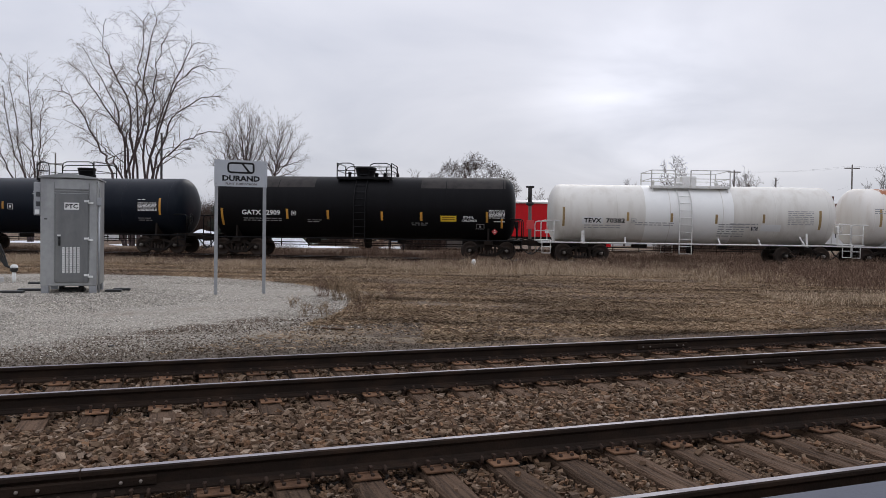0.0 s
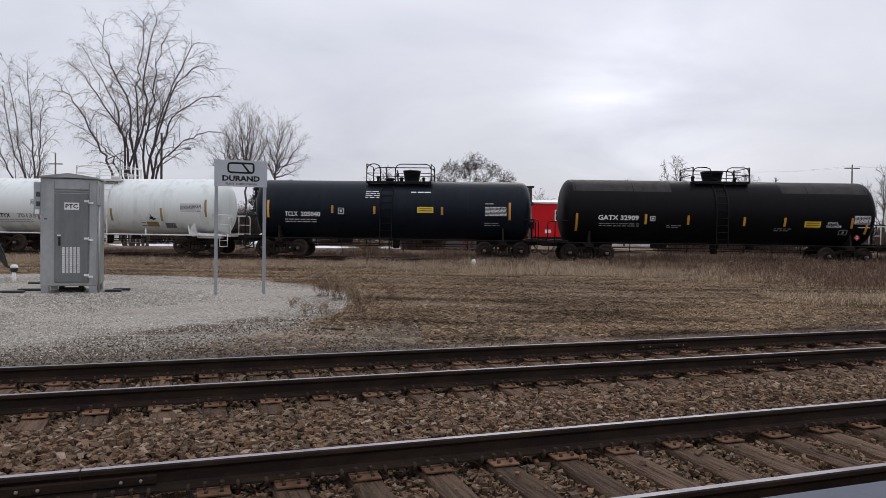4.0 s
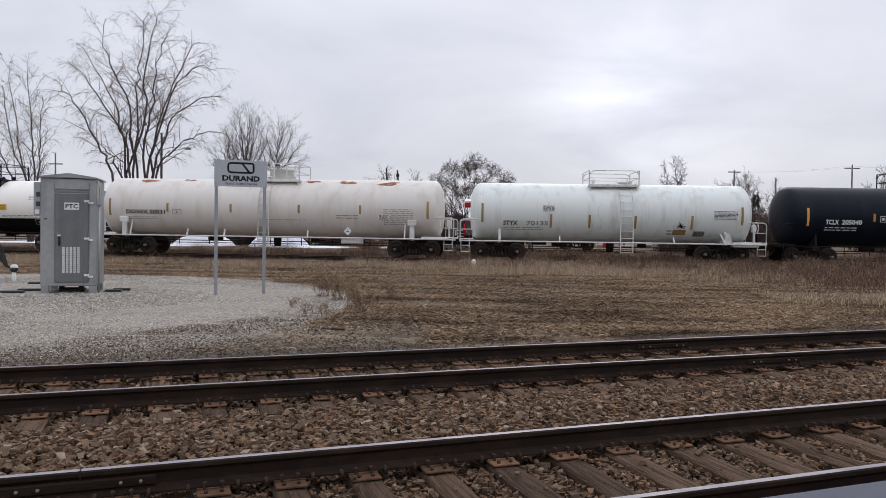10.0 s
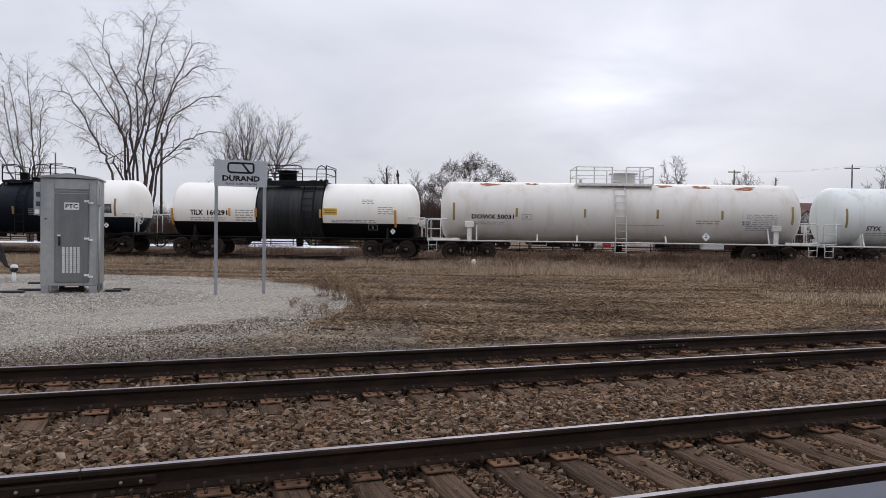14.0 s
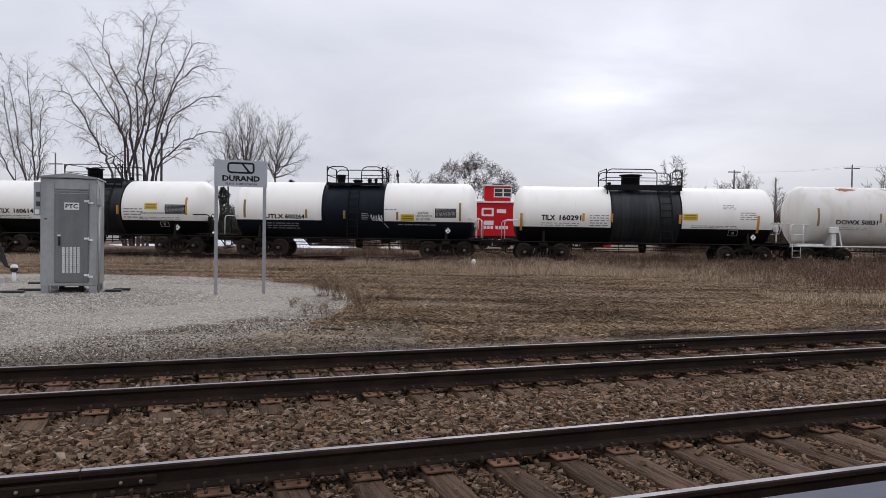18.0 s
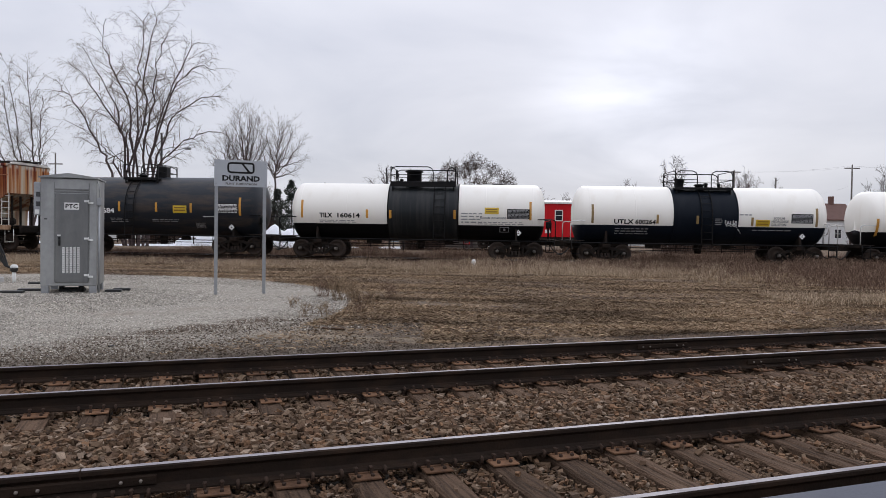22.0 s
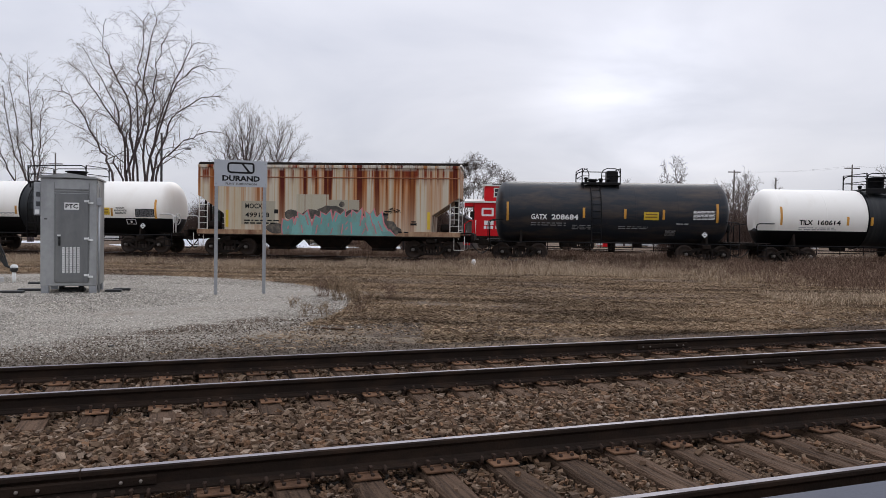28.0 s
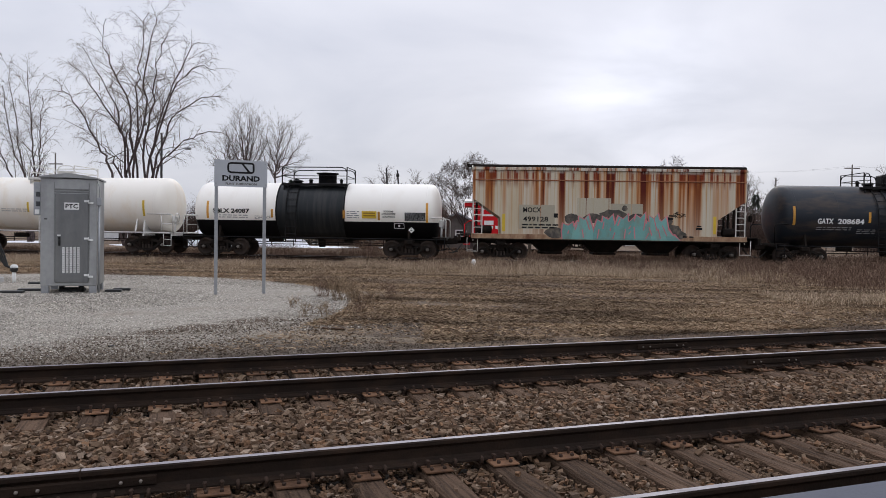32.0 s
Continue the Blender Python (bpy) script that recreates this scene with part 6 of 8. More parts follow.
def build_grass():
    rng = np.random.default_rng(5)
    # short trodden grass over the field: straw that lies nearly flat, in patches
    n = 620000
    y = 9.5 + 22.5 * rng.uniform(0, 1, n) ** 1.15
    x = rng.uniform(-0.66, 0.66, n) * (y + 2)
    lat = -ALONG.y * x + ALONG.x * y
    m = (lat > 10.25) & (pad_distance(x, y) > 1.0) & ~((x < -0.3) & (lat < 12.3) & (rng.uniform(0, 1, n) < 0.9))
    x, y = x[m], y[m]
    g = field_noise(x * 0.35, y * 1.1, 0.42, 2.0) + 0.7 * field_noise(x * 0.5, y * 2.2, 0.8, 7.0)
    m = (2.4 * g + rng.uniform(-0.6, 0.6, len(x)) > -0.16) | (rng.uniform(0, 1, len(x)) < 0.30)
    x, y, g = x[m], y[m], g[m]
    n = len(x)
    a = rng.uniform(0, 6.283, n)
    l = rng.uniform(0.03, 0.13, n)
    w = rng.uniform(0.003, 0.009, n)
    h = np.where(rng.uniform(0, 1, n) < 0.18, rng.uniform(0.02, 0.06, n), rng.uniform(0.0, 0.018, n)) * (1 + np.clip(g, 0, 1))
    z = ground_z(x, y) + rng.uniform(0.0, 0.03, n)
    c, s_ = np.cos(a), np.sin(a)
    v = np.stack([np.stack([x - s_ * w, y + c * w, z - 0.005], 1), np.stack([x + s_ * w, y - c * w, z + 0.008], 1), np.stack([x + c * l, y + s_ * l, z + h], 1)], 1).reshape(-1, 3)
    f = np.arange(3 * n).reshape(-1, 3)
    tagged(new("short_grass", tri_mesh("short_grass", v, f, M["straw"])), "short flattened straw-coloured dead grass in the field", "grass", kind="stuff")
    # tall straw in front of and behind the far track
    n = 170000
    t = rng.uniform(0, 1, n)
    off = np.where(rng.uniform(0, 1, n) < 0.82, -0.9 - 9.5 * t ** 1.5, 3.2 + 9 * t)
    u = rng.uniform(-30, 30, n)
    fy = np.array([far_line(a, 0)[0].y for a in np.linspace(-30, 30, 61)])
    y = np.interp(u, np.linspace(-30, 30, 61), fy) + off
    x = u
    x, y, off, t = tufts(rng, 16, 0.16, x, y, off, t)
    m = (pad_distance(x, y) > 1.06) & (np.abs(x) < 0.68 * y)
    x, y, off, t = x[m], y[m], off[m], t[m]
    g = field_noise(x, y, 0.3, 4.0) + 0.6 * field_noise(x, y, 1.1, 9.0)
    m = g + rng.uniform(-0.4, 0.4, len(x)) > -0.10
    x, y, off, t, g = x[m], y[m], off[m], t[m], g[m]
    h = rng.uniform(0.10, 0.40, len(x)) * (1.15 - 0.75 * t) * (1 + 0.8 * np.clip(g, -0.6, 1)) * np.clip(0.8 + 0.02 * x, 0.55, 1.3)
    m = rng.uniform(0, 1, len(x)) > 0.75 * np.clip((x - 10) / 4, 0, 1) * (y > 21)
    x, y, h = x[m], y[m], h[m]
    n = 9000
    u = np.repeat(rng.uniform(1.0, 12.5, n // 60), 60)
    off = np.repeat(-1.2 - 7.5 * rng.uniform(0, 1, n // 60) ** 1.4, 60)
    tall = np.repeat(rng.uniform(0.22, 0.48, n // 60), 60)
    wy = np.interp(u, np.linspace(-30, 30, 61), fy) + off + rng.normal(0, 0.16, n)
    x, y, h = np.concatenate([x, u + rng.normal(0, 0.22, n)]), np.concatenate([y, wy]), np.concatenate([h, tall * rng.uniform(0.5, 1.1, n)])
    n = 7000
    ex, ey = rng.uniform(8.2, 15.5, n), 18.4 + rng.normal(0, 0.7, n)
    x, y, h = np.concatenate([x, ex]), np.concatenate([y, ey + 0.10 * (ex - 8)]), np.concatenate([h, rng.uniform(0.04, 0.20, n)])
    wd, ln_ = rng.uniform(0.003, 0.008, len(x)), rng.uniform(0.1, 1.2, len(x))
    dry = rng.uniform(0, 1, len(x)) - 0.5 * (y < 20.5)
    for pale in (False, True):
        k = (dry < 0.74 - 0.55 * np.clip((x - 8) / 8, 0, 1)) == pale
        v, f = blades(x[k], y[k], ground_z(x[k], y[k]) - 0.01, h[k], wd[k], ln_[k], rng)
        tagged(new("tall_grass", tri_mesh("tall_grass", v, f, M["pale_straw" if pale else "straw"])), "pale bleached tall grass along the far track" if pale else "tall dry straw-coloured grass along the far track", "grass", kind="stuff")
    # dead brown weeds in clumps, thickest towards the far end of the train
    n = 200000
    u = rng.uniform(-29, 30, n)
    t = rng.uniform(0, 1, n)
    off = np.where(rng.uniform(0, 1, n) < 0.55, 0.45 - 4.5 * t ** 1.6, 2.6 + 6 * t)
    y = np.interp(u, np.linspace(-30, 30, 61), fy) + off
    x = u
    x, y, off, t = tufts(rng, 12, 0.13, x, y, off, t)
    want = np.clip(0.30 + 0.07 * x, 0.08, 1.0)
    want = np.where(off > 0.6, np.maximum(want, 0.75), want)
    g = field_noise(x, y, 0.55, 12.0) + 0.6 * field_noise(x, y, 1.7, 15.0)
    m = (rng.uniform(0, 1, n) < want) & (g + rng.uniform(-0.3, 0.3, n) > -0.02) & (np.abs(x) < 0.68 * y)
    x, y, t, g = x[m], y[m], t[m], g[m]
    h = rng.uniform(0.14, 0.62, len(x)) * np.clip(0.72 + 0.025 * x, 0.55, 1.15) * (1.1 - 0.45 * t) * (0.85 + 0.8 * np.clip(g, -0.3, 0.8))
    # brown brush that spreads into the field at its far end
    n = 52000
    bx, by = 8.5 + 16 * rng.uniform(0, 1, n) ** 0.8, rng.uniform(19.5, 35.5, n)
    bx, by = tufts(rng, 14, 0.2, bx, by)
    wide = 0.8 * np.clip((bx - 9.0) / 4.5, 0, 1) * np.clip((by - 19.0 - 1.2 * np.clip(12 - bx, 0, 4)) / 3.5, 0, 1)
    q = (rng.uniform(0, 1, n) < wide) & (np.abs(bx) < 0.68 * by) & (by < np.interp(bx, np.linspace(-30, 30, 61), fy) + 0.5) & (field_noise(bx, by, 0.8, 21.0) + rng.uniform(-0.3, 0.3, n) > -0.12)
    bx, by = bx[q], by[q]
    bh = rng.uniform(0.16, 0.55, len(bx)) * (0.9 + 0.7 * field_noise(bx, by, 0.5, 23.0))
    x, y, h = np.concatenate([x, bx]), np.concatenate([y, by]), np.concatenate([h, bh])
    v, f = blades(x, y, ground_z(x, y) - 0.01, h, rng.uniform(0.003, 0.007, len(x)), rng.uniform(0.1, 1.0, len(x)), rng)
    # seed heads and side twigs
    k = np.repeat(np.arange(len(x)), 2)
    hh = h[k] * rng.uniform(0.5, 1.0, len(k))
    v2, f2 = blades(x[k] + rng.uniform(-0.07, 0.07, len(k)), y[k] + rng.uniform(-0.07, 0.07, len(k)), ground_z(x[k], y[k]) + hh * 0.85, rng.uniform(0.03, 0.09, len(k)), rng.uniform(0.005, 0.012, len(k)), rng.uniform(0.2, 1.2, len(k)), rng)
    tagged(new("dead_weeds", tri_mesh("dead_weeds", np.concatenate([v, v2]), np.concatenate([f, f2 + len(v)]), M["weed"])), "brown dead weeds with seed heads beside the far track", "weeds", kind="stuff")


build_grass()


# ---------- bare trees and shrubs ----------
def soft_line(line, rng, amount):
    """A stem as a smooth, slightly wandering curve of 17 points through its few points."""
    P = np.array(line, float)
    k = np.linspace(0, len(P) - 1, 17)
    out = []
    for u in k:
        i = min(int(u), len(P) - 2)
        t = u - i
        p0, p1, p2, p3 = P[max(i - 1, 0)], P[i], P[i + 1], P[min(i + 2, len(P) - 1)]
        out.append(0.5 * (2 * p1 + (p2 - p0) * t + (2 * p0 - 5 * p1 + 4 * p2 - p3) * t * t + (3 * p1 - p0 - 3 * p2 + p3) * t ** 3))
    out = np.array(out)
    out[1:] += rng.normal(0, amount, (16, 3)) * np.array([1, 1, 0.3])
    return out


def spikes(p0, d, length, r, bend, rng):
    """Fine twigs in bulk: three-sided spikes with one bend."""
    n = len(p0)
    d = d / np.linalg.norm(d, axis=1)[:, None]
    side = np.cross(d, rng.normal(size=(n, 3)))
    side /= np.linalg.norm(side, axis=1)[:, None]
    other = np.cross(d, side)
    mid = p0 + d * (length * 0.5)[:, None]
    tip = mid + (d + bend) * (length * 0.5)[:, None]
    ring = [side * math.cos(2.0944 * k) + other * math.sin(2.0944 * k) for k in range(3)]
    v = np.stack([p0 + q * r[:, None] for q in ring] + [mid + q * (0.7 * r)[:, None] for q in ring] + [tip], 1).reshape(-1, 3)
    f0 = np.array([(0, 1, 4), (0, 4, 3), (1, 2, 5), (1, 5, 4), (2, 0, 3), (2, 3, 5), (3, 4, 6), (4, 5, 6), (5, 3, 6)])
    return v, (f0[None] + (np.arange(n) * 7)[:, None, None]).reshape(-1, 3)


def tubes(rows):
    """Tapered limbs, each a line of points with its radii."""
    vs, fs = [], []
    for pts, rs in rows:
        m = 8 if rs[0] > 0.09 else (5 if rs[0] > 0.04 else 3)
        o = len(vs)
        pts = [Vector(p) for p in pts]
        for q_, p in enumerate(pts):
            dd = (pts[min(q_ + 1, len(pts) - 1)] - pts[max(q_ - 1, 0)]).normalized()
            a = dd.orthogonal().normalized()
            b = dd.cross(a)
            for q in range(m):
                w = 6.2832 * q / m
                vs.append(tuple(p + (a * math.cos(w) + b * math.sin(w)) * rs[q_]))
        for q_ in range(len(pts) - 1):
            for q in range(m):
                i, j = o + q_ * m + q, o + q_ * m + (q + 1) % m
                fs += [(i, j, j + m), (i, j + m, i + m)]
    return np.array(vs, float).reshape(-1, 3), np.array(fs, int).reshape(-1, 3)


def tree(at, stems, label, seed, stem=0.13, per=(0.8, 1.4, 4.0), share=(0.34, 0.42, 0.8), angle=(38, 38, 34), lift=(0.06, 0.02), droop=(0.08, 0.14, 0.2), tip=0.009, bare=0.3, group="bare trees", wander=0.07, forks=1.2, thin=0.55):
    """A bare tree: stems as drawn, then two orders of limbs and one of fine forked twigs, each limb rising first and bending over at its end.
    per: limbs to a metre of their bearer; share: their length as a part of the bearer's; twigs take theirs in metres."""
    rng = np.random.default_rng(seed)
    limbs, t0, td, tl = [], [], [], []

    def offspring(pts, rad, length, level, first, base=None):
        d = np.diff(pts, axis=0)
        seg = np.linalg.norm(d, axis=1)
        cum = np.concatenate([[0], np.cumsum(seg)]) / seg.sum()
        count = max(2, int(round(per[level] * length * (1 - first) * rng.uniform(0.85, 1.15))))
        turn = rng.uniform(0, 6.283)
        for k in range(count):
            t = first + (1 - first) * (k + rng.uniform(0.1, 0.9)) / count
            i = min(len(seg) - 1, int(np.searchsorted(cum, t)) - 1 if t > 0 else 0)
            i = max(0, i)
            w = (t - cum[i]) / max(1e-6, cum[i + 1] - cum[i])
            p, h = pts[i] + d[i] * w, d[i] / seg[i]
            turn += 2.4 + rng.normal(0, 0.35)
            a = np.cross(h, (0.31, 0.95, 0.05))
            a /= np.linalg.norm(a)
            b = np.cross(h, a)
            an = radians(angle[level] * rng.uniform(0.6, 1.3))
            v = h * math.cos(an) + (a * math.cos(turn) + b * math.sin(turn)) * math.sin(an)
            if level == 2:
                t0.append(p)
                td.append(v)
                tl.append(share[2] * rng.uniform(0.45, 1.2))
                continue
            ln = share[level] * (base or length) * (1.15 - 0.75 * t) * rng.uniform(0.55, 1.2)
            r = max(tip, (rad[i] + (rad[i + 1] - rad[i]) * w) * 0.55)
            m = 7 if level == 0 else 5
            line, q = [p], v
            for z in range(m):
                q = q + rng.normal(0, 0.09 if level == 0 else 0.11, 3)
                q[2] += lift[level] * (1 - z / m) - droop[level] * z / m
                q = q / np.linalg.norm(q)
                line.append(line[-1] + q * ln / m)
            line = np.array(line)
            rr = np.linspace(r, max(tip * 0.8, r * 0.22), m + 1)
            limbs.append((line, rr))
            offspring(line, rr, ln, level + 1, 0.12)
            if level == 0:
                offspring(line, rr, ln, 2, 0.35)
    for line in stems:
        pts = soft_line(line, rng, wander)
        length = np.linalg.norm(np.diff(pts, axis=0), axis=1).sum()
        rad = stem * (1.0 if line[0][2] < 0.5 else thin) * (1 - 0.86 * np.linspace(0, 1, len(pts)) ** 0.9)
        limbs.append((pts, rad))
        low = bare if line[0][2] < 0.5 else 0.1
        offspring(pts, rad, length, 0, low)
        offspring(pts, rad, length, 1, max(low, 0.55), length * share[0] * 2.0)
    p0, d, ln = np.array(t0), np.array(td), np.array(tl)
    n = len(p0)
    bend = rng.normal(0, 0.16, (n, 3)) + np.array([0, 0, -droop[2]])
    d = d + np.array([0, 0, -0.4 * droop[2]])
    v1, f1 = spikes(p0, d, ln, np.full(n, tip * 0.75), bend, rng)
    dn = d / np.linalg.norm(d, axis=1)[:, None]
    sub = rng.choice(n, int(n * forks))
    p2 = p0[sub] + dn[sub] * (ln[sub] * rng.uniform(0.2, 0.5, len(sub)))[:, None]
    d2 = dn[sub] + rng.normal(0, 0.36, (len(sub), 3)) + np.array([0, 0, -0.4 * droop[2]])
    v2, f2 = spikes(p2, d2, ln[sub] * rng.uniform(0.3, 0.7, len(sub)), np.full(len(sub), tip * 0.6), rng.normal(0, 0.14, (len(sub), 3)) + np.array([0, 0, -droop[2]]), rng)
    t = thing("tree", label, "tree", group, at=Matrix.Translation(at))
    v, f = tubes([c for c in limbs if c[1][0] > 0.045])
    part("trunk", tri_mesh("trunk", v, f, M["bark"], True), None, t, "grey-brown stems and limbs")
    v, f = tubes([c for c in limbs if c[1][0] <= 0.045])
    v = np.concatenate([v, v1, v2])
    f = np.concatenate([f, f1 + len(v) - len(v1) - len(v2), f2 + len(v) - len(v2)])
    part("crown", tri_mesh("crown", v, f, M["twig"]), None, t, "crown of fine bare twigs")
    return t


def fan(fork, tips, foot=(0, 0)):
    """Stems of a tree with one trunk: up to the fork, then apart to the tips."""
    x, z = fork
    out = [[(*foot, -0.2), ((foot[0] + x) / 2, 0, z * 0.55), (x, 0, z), tuple(0.5 * (a + b) + (0.0, 0.0, 0.25)[k] for k, (a, b) in enumerate(zip((x, 0, z), tips[0]))), tips[0]]]
    for q, t in enumerate(tips[1:]):
        z0 = z - 0.35 * (q % 4)
        out.append([(x * z0 / z, 0, z0), (x + (t[0] - x) * 0.5, t[1] * 0.5, z0 + (t[2] - z0) * 0.42), t])
    return out


def build_trees():
    # tall many-stemmed tree: stems stand close together, then arch apart
    stems = [[(-0.3, 0.2, -0.2), (-0.7, 0.1, 6.5), (-0.6, 0.2, 11.0), (-1.9, 0.3, 14.3), (-2.8, 0.4, 16.7), (-2.9, 0.4, 19.2)],
             [(-0.5, 0, -0.2), (-0.8, -0.1, 6.5), (-1.4, -0.2, 9.9), (-2.8, -0.4, 11.9), (-4.1, -0.5, 14.0), (-5.4, -0.7, 15.3)],
             [(0.0, 0.3, -0.2), (-0.2, 0.5, 6.5), (-0.3, 0.7, 12.6), (-0.2, 0.9, 16.0), (0.4, 1.0, 19.9)],
             [(0.1, 0, -0.2), (-0.1, -0.2, 6.5), (1.0, -0.4, 11.6), (0.8, -0.6, 14.3), (1.5, -0.7, 17.7), (2.3, -0.8, 19.5)],
             [(0.5, 0.2, -0.2), (1.0, 0.4, 6.5), (1.5, 0.6, 10.2), (2.7, 0.9, 13.6), (4.0, 1.2, 16.7), (4.6, 1.4, 17.6)],
             [(0.6, -0.1, -0.2), (1.1, -0.3, 6.5), (1.8, -0.5, 8.9), (3.7, -0.8, 13.3), (5.5, -1.1, 15.0), (6.9, -1.3, 14.6)],
             [(0.8, 0.1, -0.2), (1.5, 0.1, 6.5), (2.7, 0.2, 10.2), (4.7, 0.3, 12.4), (7.2, 0.4, 12.8)],
             [(-1.0, 0.1, -0.2), (-2.2, 0.0, 6.5), (-3.0, 0.0, 8.2), (-4.8, 0.1, 11.3), (-6.3, 0.2, 13.0), (-7.0, 0.3, 14.0)],
             [(-0.2, -0.2, -0.2), (-0.5, -0.4, 7.0), (-1.2, -0.8, 10.5), (-2.0, -1.0, 13.0), (-4.0, -1.3, 16.4)],
             [(0.3, -0.2, -0.2), (0.7, -0.5, 7.5), (1.6, -0.9, 12.0), (2.2, -1.3, 15.0), (3.0, -1.5, 17.8)],
             [(0.9, 0.2, -0.2), (1.6, 0.4, 6.0), (2.9, 0.6, 8.2), (4.9, 0.8, 9.6), (6.6, 0.9, 9.9)], [(-0.9, 0.2, -0.2), (-1.7, 0.5, 6.0), (-3.4, 0.8, 8.6), (-5.4, 1.0, 10.4)]]
    tree((-25.9, 62, 0), stems, "tall many-stemmed bare tree with fine drooping outer twigs", 3, stem=0.125, per=(0.75, 1.5, 4.6), share=(0.25, 0.50, 1.0), angle=(46, 46, 40), lift=(0.10, 0.05), droop=(0.22, 0.30, 0.55), tip=0.0092, bare=0.40, forks=1.5, wander=0.11)
    tree((-39.6, 70, 0), [[(0.2, 0, -0.2), (0.4, 0, 4), (-0.4, 0, 7), (-1.0, 0, 10.5), (-1.8, 0, 16.5)], [(0, 0.2, -0.2), (-0.7, 0, 4.5), (-2.4, 0, 8), (-4.6, 0, 12)], [(0.4, 0, -0.2), (0.8, 0.2, 5), (1.1, 0, 9), (1.4, 0, 14.0)], [(0.1, 0.3, -0.2), (-0.2, 0.5, 5), (-1.6, 0.5, 9), (-2.8, 0.5, 15)], [(0.3, 0.1, -0.2), (0.6, 0.1, 6), (0.2, 0.3, 11), (-0.2, 0.3, 16.8)]],
         "tall bare tree with several upright stems", 8, stem=0.13, per=(0.85, 1.5, 4.6), share=(0.26, 0.50, 1.0), lift=(0.10, 0.05), droop=(0.12, 0.18, 0.38), tip=0.0115, bare=0.32, forks=1.4)
    # round-headed trees behind the sign: limbs fan out from one fork
    up = dict(lift=(0.06, 0.04), droop=(0.02, 0.02, 0.0), angle=(32, 34, 30))
    tree((-21.6, 80, 0), fan((0.15, 8.4), [(0.3, 0, 14.2), (-1.5, 0.6, 13.9), (1.4, 0.5, 13.9), (-2.2, -0.5, 12.6), (2.1, -0.4, 12.6), (-0.6, -0.9, 14.3), (0.9, 1.0, 13.6), (-1.6, 0.8, 11.2), (2.2, 0.9, 11.3)]), "round-headed bare tree with dense upswept twigs", 12, stem=0.15, per=(1.8, 2.4, 4.6), share=(0.36, 0.48, 0.85), tip=0.0072, bare=0.55, forks=0.9, **up)
    tree((-23.8, 81, 0), fan((0.1, 8.2), [(0.0, 0, 11.8), (-1.2, 0.4, 11.6), (-2.0, -0.3, 10.6), (0.8, 0.5, 11.3), (-2.3, 0.6, 9.2), (1.2, -0.6, 10.4)]), "smaller bare tree with dense upswept twigs", 13, stem=0.13, per=(1.9, 2.4, 4.6), share=(0.42, 0.48, 0.85), tip=0.0072, bare=0.55, forks=0.9, **up)
    tree((-18.7, 80, 0), fan((0.5, 8.3), [(0.7, 0, 12.7), (-0.9, 0.5, 12.2), (2.2, 0.5, 12.6), (3.3, -0.4, 11.4), (-1.3, -0.5, 10.6), (3.8, 0.7, 9.6), (1.3, -0.9, 12.9), (-1.0, 0.8, 9.2), (3.0, -0.6, 8.2)]), "spreading bare tree with a leaning trunk", 14, stem=0.15, per=(1.8, 2.4, 4.6), share=(0.42, 0.48, 0.9), tip=0.0072, bare=0.5, forks=0.9, **up)
    # broad tree with rounded heads of twigs
    heads = [(0.7, 8.7, 1.15), (-1.9, 8.1, 1.0), (-0.6, 7.6, 0.9), (2.3, 7.9, 0.95), (3.8, 7.1, 1.0), (-3.3, 6.9, 0.95), (-1.9, 6.5, 1.0), (1.3, 6.8, 1.1), (3.0, 6.1, 1.1), (-3.2, 5.5, 1.0), (0.0, 8.3, 0.8), (4.3, 6.0, 0.85), (0.2, 6.2, 1.1), (-0.9, 5.6, 1.0), (1.9, 5.6, 1.0), (-4.1, 6.0, 0.7)]
    stems = []
    for k, (x, z, r) in enumerate(heads):
        f = 0.25 if x > 0 else -0.15
        s_ = (-1) ** k
        stems.append([(f, 0, -0.2), (f * 1.5 + x * 0.12, 0.2 * s_, 2.4), (x * 0.6, 0.4 * s_, 2.6 + z * 0.34), (x * 0.97, 0.3 * s_, z)])
        for q, a in enumerate((-95, -60, -28, 0, 28, 60, 95)):
            w, e = radians(a), 0.5 * (-1) ** q
            stems.append([(x * 0.95, 0.3 * s_, z - r * 0.6), (x + r * 0.40 * math.sin(w), 0.3 * s_ + e * 0.5, z - r * 0.15), (x + r * 0.78 * math.sin(w), 0.3 * s_ + e, z + r * 0.62 * math.cos(w))])
    tree((2.6, 75, 0), stems, "broad bare tree with rounded heads of twigs", 21, stem=0.085, thin=0.24, per=(4.0, 6.0, 9.5), share=(0.40, 0.55, 0.30), angle=(54, 54, 52), lift=(0.04, 0.04), droop=(0.0, 0.0, 0.0), tip=0.0078, bare=0.88, wander=0.05, forks=1.5)
    tree((29.4, 95, 0), [[(0, 0, -0.2), (0.3, 0, 3.5), (-0.1, 0, 6), (0.5, 0, 8.5), (0.2, 0, 11.6)], [(0.2, 0, 5), (0.9, 0, 7), (1.5, 0, 9.8)], [(0.2, 0, 6), (-0.5, 0.4, 8.5), (-0.9, 0.4, 11.0)], [(0.2, 0, 5), (-0.6, 0, 6.6), (-1.1, 0, 8.6)], [(0.3, 0, 7), (1.0, -0.4, 9), (1.0, -0.4, 11.2)]],
         "crooked bare tree with an open crown", 22, stem=0.14, per=(3.0, 4.0, 9.0), share=(0.17, 0.55, 0.45), angle=(52, 48, 44), tip=0.0125, bare=0.5, wander=0.13, droop=(0.02, 0.02, 0.0))
